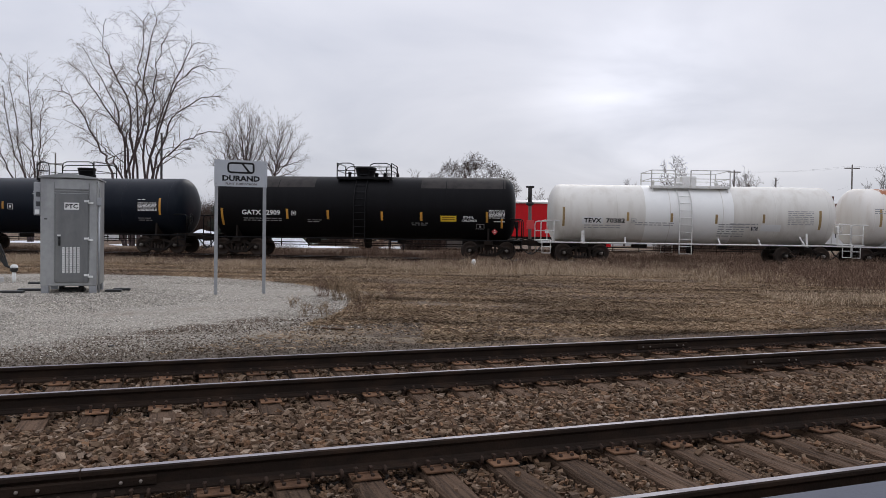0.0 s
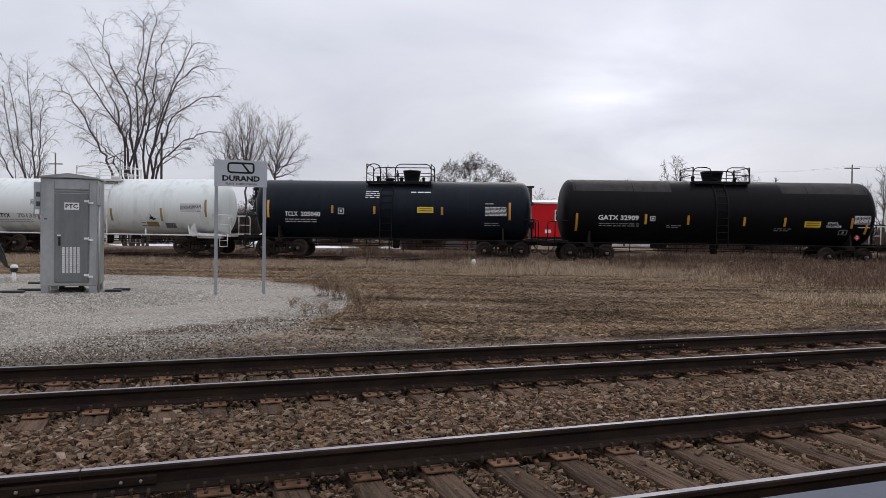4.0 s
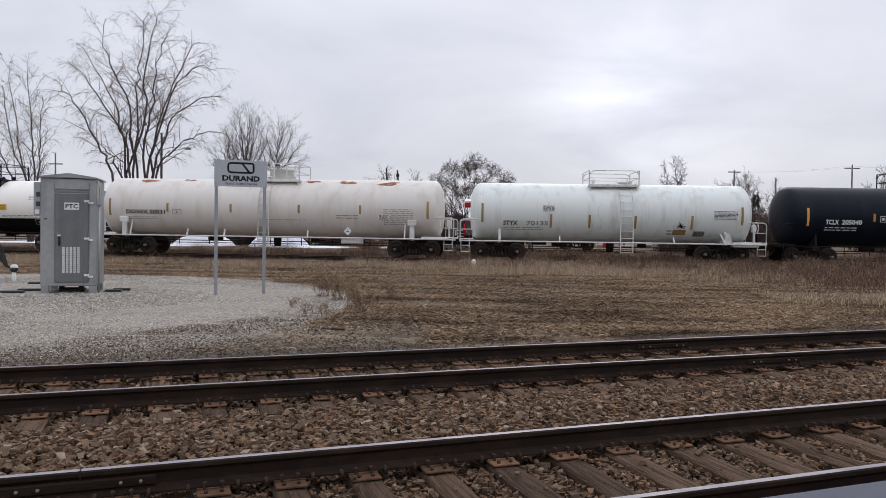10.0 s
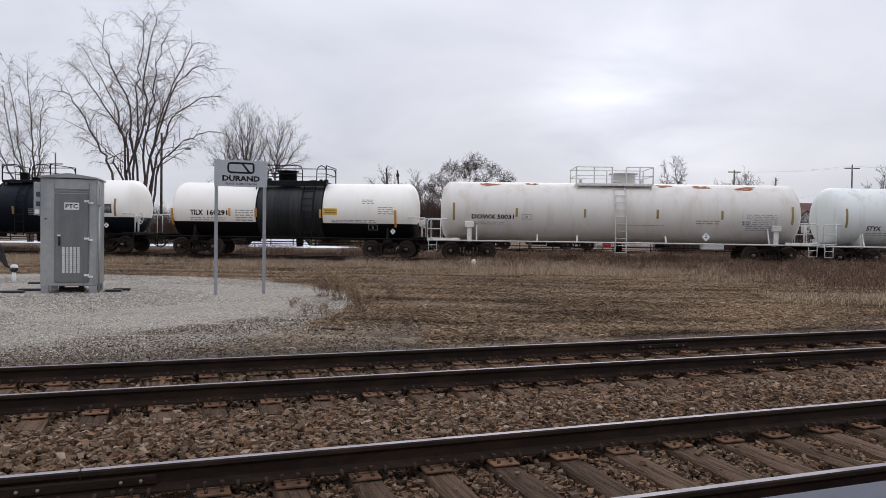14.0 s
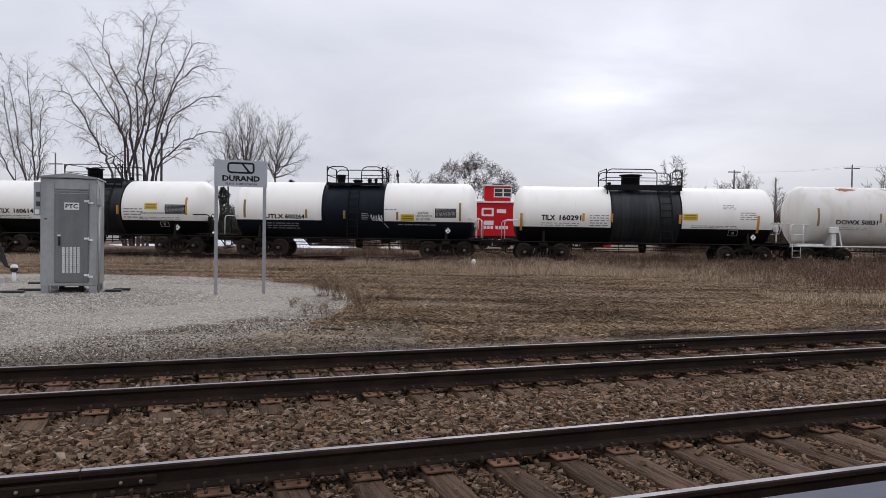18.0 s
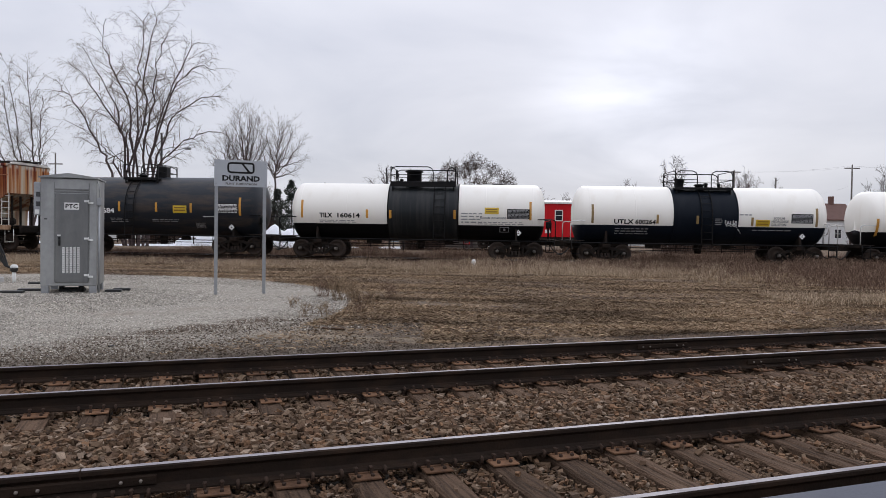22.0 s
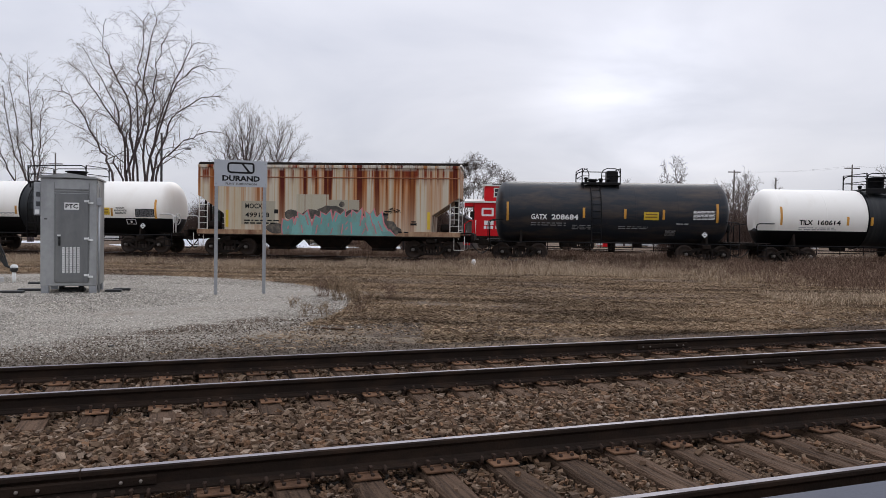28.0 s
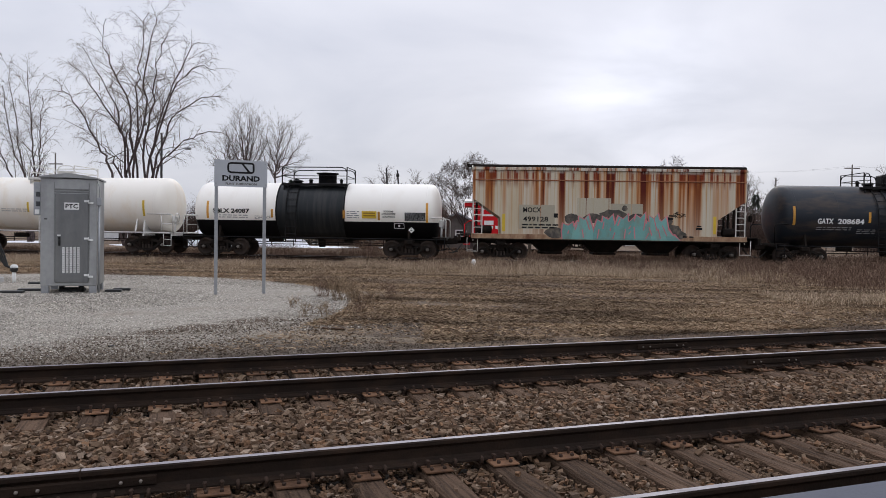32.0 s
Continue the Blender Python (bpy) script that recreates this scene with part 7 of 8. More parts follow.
    tree((24.6, 100, 0), fan((0.2, 4.2), [(0, 0, 8.6), (-1.6, 0.4, 8.0), (1.6, 0.3, 8.2), (-2.4, -0.4, 6.8), (2.6, -0.5, 6.8), (0.9, 0.8, 8.6)]), "low bare tree beside the white house", 23, stem=0.15, per=(1.8, 2.4, 5.0), share=(0.32, 0.42, 0.6), tip=0.011, bare=0.5, **up)
    for k, (x, y, h, w) in enumerate(((46, 120, 9.5, 2.2), (49.5, 121, 12, 2.6), (55, 122, 10, 2.0), (52.5, 88, 9.4, 2.6), (57, 90, 8.6, 2.4), (15.5, 120, 8.2, 2.2), (19.5, 118, 7.6, 2.0), (-7.6, 92, 9.2, 2.2), (-4.0, 95, 8.6, 2.0), (-16.5, 100, 7.4, 2.4), (36, 90, 8.6, 2.0), (33.2, 84, 6.4, 1.6), (-22.5, 92, 7.0, 2.2), (1.0, 98, 7.6, 2.6), (41, 110, 9.4, 2.2), (-3.2, 84, 6.8, 1.6), (-1.6, 80, 6.2, 1.5))):
        tree((x, y, 0), fan((0.1, h * 0.3), [(0.15, 0, h * 0.98), (w * 0.7, 0.2, h * 0.88), (-w * 0.7, 0.2, h * 0.86), (w * 1.1, -0.3, h * 0.68), (-w * 1.1, 0.3, h * 0.66), (w * 0.3, 0.5, h * 0.94)]),
             "bare tree in the distance behind the tracks", 31 + k, stem=0.14, per=(1.7, 2.4, 5.0), share=(0.34, 0.48, 0.75), tip=0.0135, bare=0.35, forks=1.2, **up)


build_trees()


def thicket(name, label, x0, x1, y0, y1, n, h, seed, thin=0.012, material="twig"):
    """Bare bushes: sheaves of forked stems."""
    rng = np.random.default_rng(seed)
    x, y = rng.uniform(x0, x1, n), rng.uniform(y0, y1, n)
    tall = h * (0.55 + 0.45 * (field_noise(x, y * 0, 0.35, seed) + 0.5)) * rng.uniform(0.5, 1.05, n)
    v, f = blades(x, y, ground_z(x, y) - 0.02, np.maximum(tall, 0.3), np.full(n, thin), rng.uniform(0.05, 0.5, n), rng)
    k = np.repeat(np.arange(n), 4)
    zz = tall[k] * rng.uniform(0.25, 0.85, len(k))
    v2, f2 = blades(x[k] + rng.uniform(-0.25, 0.25, len(k)), y[k] + rng.uniform(-0.25, 0.25, len(k)), zz, tall[k] * rng.uniform(0.12, 0.4, len(k)), np.full(len(k), thin * 0.6), rng.uniform(0.3, 1.3, len(k)), rng)
    tagged(new(name, tri_mesh(name, np.concatenate([v, v2]), np.concatenate([f, f2 + len(v)]), M[material])), label, "thicket", kind="stuff")


thicket("thicket", "dense bare brown brush behind the far track", -3.6, 0.1, 62, 72, 5200, 5.0, 51, 0.013, "brush")
thicket("thicket", "dense bare brown brush behind the far track", 20.4, 31.4, 62, 72, 5200, 5.2, 52, 0.014, "brush")
thicket("thicket", "low reddish brush along the far track bank", -15, 34, 39.6, 45, 9000, 0.95, 53, 0.008, "weed")
thicket("thicket", "low dead weeds along the far track bank", -29, -14, 38.5, 45, 4200, 0.6, 58, 0.007, "weed")
thicket("thicket", "dark bare brush beyond the lot", -13.6, -9.2, 77, 83, 1300, 5.0, 57, 0.012, "brush")
thicket("thicket", "dark bare brush beyond the lot", -30.0, -23.4, 72, 78, 2600, 4.6, 56, 0.012, "brush")
thicket("thicket", "bare grey brush beyond the lot", -25.0, -17.5, 74, 80, 3600, 5.0, 54, 0.013, "brush")
thicket("thicket", "dense bare brush in front of the trees", 46.0, 60.0, 76, 84, 3600, 4.4, 55, 0.014, "brush")


def evergreen(at, h, w, label, seed, material):
    """A small evergreen: a stem with tiers of needle sprays."""
    rnd = random.Random(seed)
    t = thing("evergreen", label, "tree", at=Matrix.Translation(at))
    part("trunk", Geo().tube([(0, 0, -0.1), (0, 0, h * 0.95)], [0.1, 0.02], 7), M["bark"], t)
    vs, fs = [], []
    for k in range(2600):
        z = h * rnd.uniform(0.04, 1.0)
        r = w * (1 - z / h) ** 0.62 * rnd.uniform(0.3, 1.2) * (0.8 + 0.35 * math.sin(z * 4.3 + seed))
        a = rnd.uniform(0, 6.283)
        c = Vector((r * math.cos(a), r * math.sin(a), z))
        for q in range(2):
            d = Vector((math.cos(a) + rnd.gauss(0, 0.5), math.sin(a) + rnd.gauss(0, 0.5), rnd.uniform(-0.2, 0.9))).normalized() * rnd.uniform(0.15, 0.35)
            s = d.orthogonal().normalized() * 0.035
            o = len(vs)
            vs += [tuple(c - s), tuple(c + s), tuple(c + d)]
            fs.append((o, o + 1, o + 2))
    part("crown", tri_mesh("crown", vs, fs, M[material]), None, t, "dense needle sprays")


evergreen((-5.95, 60, 0), 3.5, 1.3, "brown withered evergreen shrub behind the tracks", 61, "weed")
evergreen((-21.6, 72, 0), 5.6, 1.6, "dark narrow evergreen behind the sign", 62, "needle")
for k, (x, y, h, w) in enumerate(((-18.9, 75, 6.3, 1.5), (-17.4, 77, 5.8, 1.4), (-14.9, 72, 6.4, 1.5), (-13.5, 74, 5.9, 1.4))):
    evergreen((x, y, 0), h, w, "dark ragged evergreen beyond the lot", 64 + k, "needle")
evergreen((36.5, 86, 0), 6.5, 1.6, "dark evergreen among bare trees", 63, "needle")


def small_shrub(at, seed, h, n, material):
    rnd = random.Random(seed)
    vs, fs = [], []
    g = Geo()
    for k in range(n):
        a, l = rnd.uniform(0, 6.283), h * rnd.uniform(0.5, 1.0)
        p = Vector((rnd.uniform(-0.12, 0.12), rnd.uniform(-0.12, 0.12), -0.02))
        q = p + Vector((math.cos(a) * l * 0.4, math.sin(a) * l * 0.4, l))
        m = p.lerp(q, 0.5) + Vector((rnd.gauss(0, 0.04), rnd.gauss(0, 0.04), 0))
        g.tube([p, m, q], [0.0035, 0.003, 0.002], 3, caps=False)
        for i in range(5):
            b = m.lerp(q, rnd.uniform(-0.3, 0.9))
            g.tube([b, b + Vector((rnd.gauss(0, 0.08), rnd.gauss(0, 0.08), rnd.uniform(0.04, 0.14)))], [0.003, 0.0015], 3, caps=False)
    ob = new("shrub", g.mesh("shrub", M[material]))
    ob.matrix_basis = Matrix.Translation(at)
    tagged(ob, "small tuft of pale dry stems by the gravel" if material == "straw" else "small bare brown shrub at the gravel's edge", "shrub", "shrubs at the gravel edge")


for k, (x, y, h, n) in enumerate(((-2.3, 16.2, 0.75, 26), (-1.9, 15.7, 0.6, 22), (-2.75, 16.9, 0.6, 18), (-2.2, 13.5, 0.32, 14), (-2.5, 13.4, 0.28, 12), (-1.6, 13.9, 0.35, 14), (-1.5, 15.0, 0.5, 16), (-3.0, 14.6, 0.25, 10), (-1.2, 16.8, 0.55, 18), (9.8, 23.5, 0.5, 16), (14.6, 20.4, 0.5, 16))):
    small_shrub((x, y, float(ground_z(x, y))), 70 + k, h, n * 2 if k < 3 else n, "straw" if k % 3 < 2 else "weed")


# ---------- equipment cabinet ----------
def build_cabinet():
    c = thing("equipment_cabinet", "bare aluminium trackside equipment cabinet with louvred door", "cabinet", at=pose(-8.626, 16.93, 0.03, rz=17))
    W, D, z0, z1 = 1.18, 1.15, 0.17, 2.645
    g = Geo()
    g.box(0, D / 2, (z0 + z1) / 2, W, D, z1 - z0, 0.012)
    body = part("body", g, M["alu"], c)
    g = Geo()
    g.prism([(-W / 2 - 0.03, z1), (-W / 2 - 0.03, z1 + 0.035), (0, z1 + 0.125), (W / 2 + 0.03, z1 + 0.035), (W / 2 + 0.03, z1), (0, z1 + 0.02)], D + 0.14, (0, -0.07, 0))
    part("roof", g, M["alu"], c, "low gabled sheet roof with a lip")
    g = Geo()
    g.box(0.065, -0.012, 2.395, 0.72, 0.03, 0.03, 0.006)
    g.box(0.065, -0.008, 2.335, 0.70, 0.018, 0.03, 0.004)
    part("drip_rail", g, M["alu_dark"], c, "dark drip rail over the door")
    g = Geo()
    dx0, dx1, dz0, dz1 = -0.28, 0.41, 0.25, 2.295
    g.box((dx0 + dx1) / 2, -0.018, (dz0 + dz1) / 2, dx1 - dx0, 0.036, dz1 - dz0, 0.008)
    door = part("door", g, M["alu_dark"], c, "dull aluminium door with hinges at its edge")
    for z in (0.42, 1.27, 2.13):
        g = Geo()
        g.box(dx1 - 0.04, -0.045, z, 0.09, 0.018, 0.045, 0.004)
        g.box(dx1 + 0.06, -0.02, z - 0.035, 0.09, 0.035, 0.045, 0.004)
        g.tube([(dx1 + 0.01, -0.05, z - 0.06), (dx1 + 0.01, -0.05, z + 0.03)], 0.012, 8)
        part("hinge", g, M["plastic_white"], door, "pale hinge")
    g = Geo()
    g.box(dx0 + 0.09, -0.045, 1.20, 0.05, 0.02, 0.2, 0.008)
    g.tube([(dx0 + 0.09, -0.06, 1.24), (dx0 + 0.09, -0.085, 1.22), (dx0 + 0.09, -0.085, 1.1)], 0.014, 8)
    part("handle", g, M["rubber"], door, "dark lever handle")
    g = Geo()
    g.box(dx0 + 0.08, -0.045, 1.34, 0.07, 0.02, 0.03, 0.004)
    part("lock_plate", g, M["plastic_white"], door)
    for k in range(5):
        x = -0.105 + k * 0.078
        g = Geo()
        g.box(x, -0.0375, 0.77, 0.052, 0.003, 0.60, 0.001)
        for j in range(14):
            g.box(x, -0.0415, 0.495 + j * 0.0423, 0.046, 0.005, 0.008, 0.001, mi=1)
        part("vent_column", g, [M["plastic_white"], M["alu_dark"]], door, "white column of vent slots")
    g = Geo()
    g.box(0.065, -0.0385, 2.01, 0.31, 0.005, 0.165, 0.002)
    pl = part("name_plate", g, M["plastic_white"], c, "white plate with black letters")
    me = letters("PTC", 0.26, 0.105, M["ink_black"])
    for v in me.vertices:
        v.co = (v.co.x - 0.065, -0.0425, v.co.z + 1.958)
    part("lettering", me, None, pl, "black letters")
    g = Geo()
    g.box(-0.48, -0.012, 1.71, 0.06, 0.024, 0.025, 0.004)
    part("latch", g, M["rubber"], body)
    for x in (-0.295, 0.425):
        g = Geo()
        g.box(x, -0.004, 1.4, 0.012, 0.008, 2.3, 0.002)
        part("panel_joint", g, M["alu_dark"], body)
    for x in (-W / 2 + 0.09, W / 2 - 0.09):
        for y in (0.07, D - 0.07):
            g = Geo()
            g.box(x, y, 0.08, 0.16, 0.12, 0.22, 0.012)
            part("leg", g, M["zinc"], c)
    g = Geo()
    g.box(0, D / 2, 0.03, 0.5, 0.4, 0.12, 0.03)
    g.tube([(-0.25, 0.5, 0.0), (-0.22, 0.5, 0.18)], 0.06, 10)
    g.tube([(0.2, 0.4, 0.0), (0.2, 0.42, 0.2)], 0.06, 10)
    part("cable_entry", g, M["rubber"], c, "dark cable ducts below the floor")
    # meter box on the left wall, switch box and conduit on the right
    g = Geo()
    g.box(-W / 2 - 0.075, 0.16, 2.17, 0.15, 0.22, 0.76, 0.012)
    mb = part("meter_box", g, M["zinc"], c, "pale grey electric meter box")
    for z in (2.27, 2.05):
        g = Geo()
        g.box(-W / 2 - 0.055, 0.045, z, 0.085, 0.012, 0.11, 0.006)
        part("window", g, M["glass"], mb)
    g = Geo()
    g.box(-W / 2 - 0.075, 0.045, 1.87, 0.09, 0.01, 0.10, 0.003)
    part("tag", g, M["plastic_white"], mb, "small white tag")
    g = Geo()
    g.box(W / 2 + 0.045, 0.05, 2.13, 0.10, 0.12, 0.18, 0.01)
    part("switch_box", g, M["zinc"], c)
    g = Geo()
    g.tube([(W / 2 + 0.04, 0.05, 2.05), (W / 2 + 0.04, 0.05, -0.05)], 0.022, 8)
    g.tube([(W / 2 + 0.04, 0.05, 2.2), (W / 2 + 0.05, 0.03, 2.45), (W / 2 + 0.0, 0.02, 2.6)], 0.012, 6)
    part("conduit", g, M["zinc"], c)


build_cabinet()


def build_pads():
    for x, y, w, d, rz in ((-9.85, 16.65, 0.62, 0.22, 12), (-9.72, 17.3, 0.5, 0.2, 10), (-7.80, 17.40, 0.36, 0.16, 14), (-7.80, 17.85, 0.38, 0.16, 14), (-10.6, 19.4, 0.6, 0.2, 8)):
        ob = new("ground_bar", Geo().box(0, 0, 0.03, w, d, 0.06, 0.008).mesh("ground_bar", M["rubber"]))
        ob.matrix_basis = pose(x, y, 0.035, rz=rz)
        tagged(ob, "flat black bar lying on the gravel by the cabinet", "bar", "bars by the cabinet")


build_pads()


# ---------- station name sign ----------
def build_sign():
    s = thing("station_sign", "grey station name sign on two steel posts", "sign", at=pose(-4.77, 17.29, 0.03, rz=18))
    for x in (-0.55, 0.545):
        g = Geo()
        g.box(x, 0, 1.24, 0.075, 0.006, 2.62, 0.002)
        for q in (-0.036, 0.036):
            g.box(x + q, 0.02, 1.24, 0.006, 0.04, 2.62, 0.002)
        part("post", g, M["zinc"], s, "galvanised channel post")
    g = Geo()
    g.box(0, -0.012, 2.845, 1.20, 0.008, 0.62, 0.003)
    p = part("panel", g, M["sign_face"], s, "grey reflective panel with black words")
    y = -0.0185

    def word(t, x, z, w, h, ink):
        me = letters(t, w, h, M[ink], bold=0.045 if h > 0.1 else 0.02)
        for v in me.vertices:
            v.co = (v.co.x + x, y, v.co.z + z)
        part("lettering", me, None, p, "black station name" if h > 0.1 else "small grey words")
    word("DURAND", -0.42, 2.662, 0.85, 0.132, "ink_black")
    word("FLINT SUBDIVISION", -0.345, 2.575, 0.70, 0.05, "spray_black")
    # emblem: plain rounded strokes
    g = Geo()

    def stroke(pts, r=0.022):
        g.tube([(a, y, b) for a, b in pts], r, 8)
    zt, zb = 3.085, 2.865
    stroke([(0.24, zt), (-0.23, zt), (-0.275, zt - 0.02), (-0.29, zt - 0.06), (-0.29, zb + 0.06), (-0.275, zb + 0.02), (-0.23, zb), (0.24, zb), (0.28, zb + 0.02), (0.285, zb + 0.05), (0.285, zt - 0.05), (0.28, zt - 0.02), (0.24, zt)])
    stroke([(0.02, zt), (0.20, zb)])
    for i, v in enumerate(g.v):
        g.v[i] = (v[0], y + (v[1] - y) * 0.12, v[2])
    part("emblem", g, M["ink_black"], p, "black rounded emblem")
    for x in (-0.56, 0.56):
        for z in (2.60, 3.09):
            g = Geo()
            g.lathe([(0.0, -0.03), (0.014, -0.028), (0.016, -0.015)], "y", (x, 0, z), 8)
            part("bolt", g, M["zinc"], p)


build_sign()


# ---------- capped pipe and cables beside the gravel pad ----------
def build_vent():
    s = thing("vent_pipe", "short white pipe with a dark bulb and white cap", "pipe", at=pose(-11.62, 19.9, 0.03))
    part("pipe", Geo().tube([(0, 0, -0.05), (0, 0, 0.3)], 0.05, 10), M["plastic_white"], s)
    part("bulb", Geo().lathe([(0.0, 0.27), (0.07, 0.29), (0.10, 0.35), (0.098, 0.42)], "z", n=16), M["rubber"], s, "dark bulb")
    part("cap", Geo().lathe([(0.10, 0.40), (0.094, 0.45), (0.058, 0.49), (0.0, 0.50)], "z", n=16), M["plastic_white"], s, "white domed cap")
    c = thing("cable_stand", "dark stand with hanging black cables on a block", "cable stand", at=pose(-12.35, 20.0, 0.03))
    part("block", Geo().box(0.12, 0, 0.06, 0.4, 0.3, 0.16, 0.02), M["concrete"], c, "pale concrete block")
    for k in range(4):
        g = Geo()
        o = 0.05 * k
        g.tube([(-0.1 + o, 0, 1.55), (0.10 + o, 0, 1.25 - o), (0.22 + o, 0.02 * k, 0.75), (0.42 + o * 0.5, 0, 0.45), (0.60, 0, 0.38)], 0.022, 7)
        part("cable", g, M["rubber"], c)
    part("mast", Geo().tube([(-0.02, 0, 0.1), (0.02, 0, 1.6)], 0.05, 10), M["rubber"], c)
    g = Geo()
    g.box(0.02, -0.03, 1.15, 0.3, 0.16, 0.3, 0.03)
    part("junction_box", g, M["under"], c)


build_vent()


# ---------- small things on the ground ----------
def build_litter():
    for k, (x, y, w, d, h, m, nm, lab) in enumerate(((-1.67, 11.95, 0.24, 0.13, 0.07, "tie", "clod", "dark clod of earth lying on the ground"), (-1.9, 12.0, 0.12, 0.1, 0.05, "tie", "clod", "dark clod of earth lying on the ground"),
                                             (-0.74, 10.9, 0.17, 0.06, 0.035, "tie", "wood_scrap", "dark scrap of wood beside the track"), (-0.9, 12.3, 0.08, 0.07, 0.04, "tie", "clod", "dark clod of earth lying on the ground"),
                                             (-4.56, 10.1, 0.14, 0.06, 0.03, "rubber", "wood_scrap", "dark scrap lying on the gravel"))):
        rng = np.random.default_rng(k)
        v, f = stones(np.zeros((1, 3)), np.ones(1), rng)
        ob = new(nm, tri_mesh(nm, v * np.array([w / 2, d / 2, h / 2]), f, M[m], True))
        ob.matrix_basis = pose(x, y, float(ground_z(x, y)) + h * 0.3, rz=20 * k)
        tagged(ob, lab, nm.replace("_", " "))
    m = thing("track_marker", "short white marker post beside the far track", "marker post", at=pose(1.4, 33.3, 0.02))
    part("post", Geo().lathe([(0.05, -0.1), (0.06, 0.0), (0.095, 0.1), (0.10, 0.24), (0.07, 0.33), (0.0, 0.36)], "z", n=12), M["plastic_white"], m)


build_litter()


# ---------- caboose on display ----------
def build_caboose():
    c = thing("caboose", "bright red caboose with white trim standing behind the train", "caboose", at=pose(7.4, 59.0, 0.28, rz=-1))
    L0, L1, W = -4.95, 5.25, 1.45
    # floor line and roof line
    zb, zt = 1.05, 3.72
    g = Geo()
    g.box((L0 + L1) / 2, W, (zb + zt) / 2, L1 - L0, 2 * W, zt - zb, 0.02)
    body = part("body", g, M["red"], c)
    g = Geo()
    g.prism([(-0.12, zt), (-0.12, zt + 0.12), (W, zt + 0.34), (2 * W + 0.12, zt + 0.12), (2 * W + 0.12, zt)], L1 - L0 + 1.5, (L0 - 0.75, 0, 0), plane="yz")
    part("roof", g, M["white_steel"], c, "white-edged low roof")
    for s, x in ((-1, L0), (1, L1)):
        part("porch_fascia", Geo().box(x + s * 0.4, W, zt - 0.16, 0.7, 2 * W, 0.3, 0.02), M["red"], c)
    g = Geo()
    g.box(-3.05, W, 4.45, 2.05, 2 * W - 0.2, 1.25, 0.02)
    cup = part("cupola", g, M["red"], c, "raised red lookout box")
    g = Geo()
    g.prism([(0.0, 5.06), (0.0, 5.15), (W, 5.27), (2 * W, 5.15), (2 * W, 5.06)], 2.3, (-4.2, 0, 0), plane="yz")
    part("cupola_roof", g, M["white_steel"], c)
    g = Geo()
    g.box(-3.0, W, 5.3, 0.9, 0.5, 0.1, 0.02)
    part("roof_vent", g, M["under"], c)
    for x, z, w, h, par, y in ((-3.0, 4.55, 0.62, 0.6, cup, 0.1), (-2.3, 4.55, 0.55, 0.6, cup, 0.1), (1.85, 2.78, 0.5, 0.75, body, 0.0), (3.95, 2.78, 0.5, 0.75, body, 0.0)):
        g = Geo()
        for sx, sz, cx, cz in ((w + 0.16, 0.08, 0, h / 2 + 0.04), (w + 0.16, 0.08, 0, -h / 2 - 0.04), (0.08, h, w / 2 + 0.04, 0), (0.08, h, -w / 2 - 0.04, 0), (w, 0.04, 0, 0)):
            g.box(x + cx, y - 0.02, z + cz, sx, 0.05, sz, 0.008)
        wn = part("window", g, M["white_steel"], par, "white-framed window")
        part("pane", Geo().box(x, y - 0.004, z, w, 0.012, h, 0.002), M["glass"], wn)
    # emblem and number as plain shapes
    g = Geo()
    for x, z, w, h in ((-3.85, 3.24, 0.95, 0.14), (-3.85, 2.72, 0.95, 0.14), (-4.27, 2.98, 0.16, 0.42), (-3.45, 2.98, 0.16, 0.42), (-2.75, 3.06, 0.75, 0.30)):
        g.box(x, -0.006, z, w, 0.012, h, 0.004)
    part("emblem", g, M["ink_white"], body, "white emblem bars")
    g = Geo()
    for k in range(7):
        g.box(-4.05 + k * 0.27 + (0.12 if k > 2 else 0), -0.006, 1.75, 0.2, 0.012, 0.26, 0.004)
    g.box(-3.75, -0.006, 2.12, 0.75, 0.012, 0.34, 0.004)
    g.box(1.0, -0.006, 1.5, 0.5, 0.012, 0.28, 0.004)
    part("number_bars", g, M["ink_white"], body)
    g = Geo()
    g.box((L0 + L1) / 2, W, 0.95, L1 - L0 + 1.5, 0.5, 0.26, 0.02)
    g.box((L0 + L1) / 2, 0.1, 0.98, L1 - L0, 0.12, 0.2, 0.02)
    g.box(0.2, W, 0.6, 1.6, 1.2, 0.4, 0.05)
    part("underframe", g, M["under"], c)
    for s, x in ((-1, L0), (1, L1)):
        g = Geo()
        g.box(x + s * 0.4, W, 1.06, 0.85, 2 * W, 0.08, 0.01)
        part("end_platform", g, M["under"], c)
        g = Geo()
        for y in (0.02, 2 * W - 0.02):
            for q in (0.08, 0.72):
                g.tube([(x + s * q, y, 1.1), (x + s * q, y, 2.3 if q < 0.5 else 2.0)], 0.03, 6)
            g.tube([(x + s * 0.08, y, 2.3), (x + s * 0.4, y, 2.25), (x + s * 0.72, y, 2.0)], 0.03, 6)
            for z in (0.35, 0.7):
                g.box(x + s * 0.55, y, z, 0.5, 0.3, 0.04, 0.01)
            g.tube([(x + s * 0.32, y, 0.35), (x + s * 0.32, y, 1.1)], 0.025, 6)
            g.tube([(x + s * 0.78, y, 0.35), (x + s * 0.78, y, 1.1)], 0.025, 6)
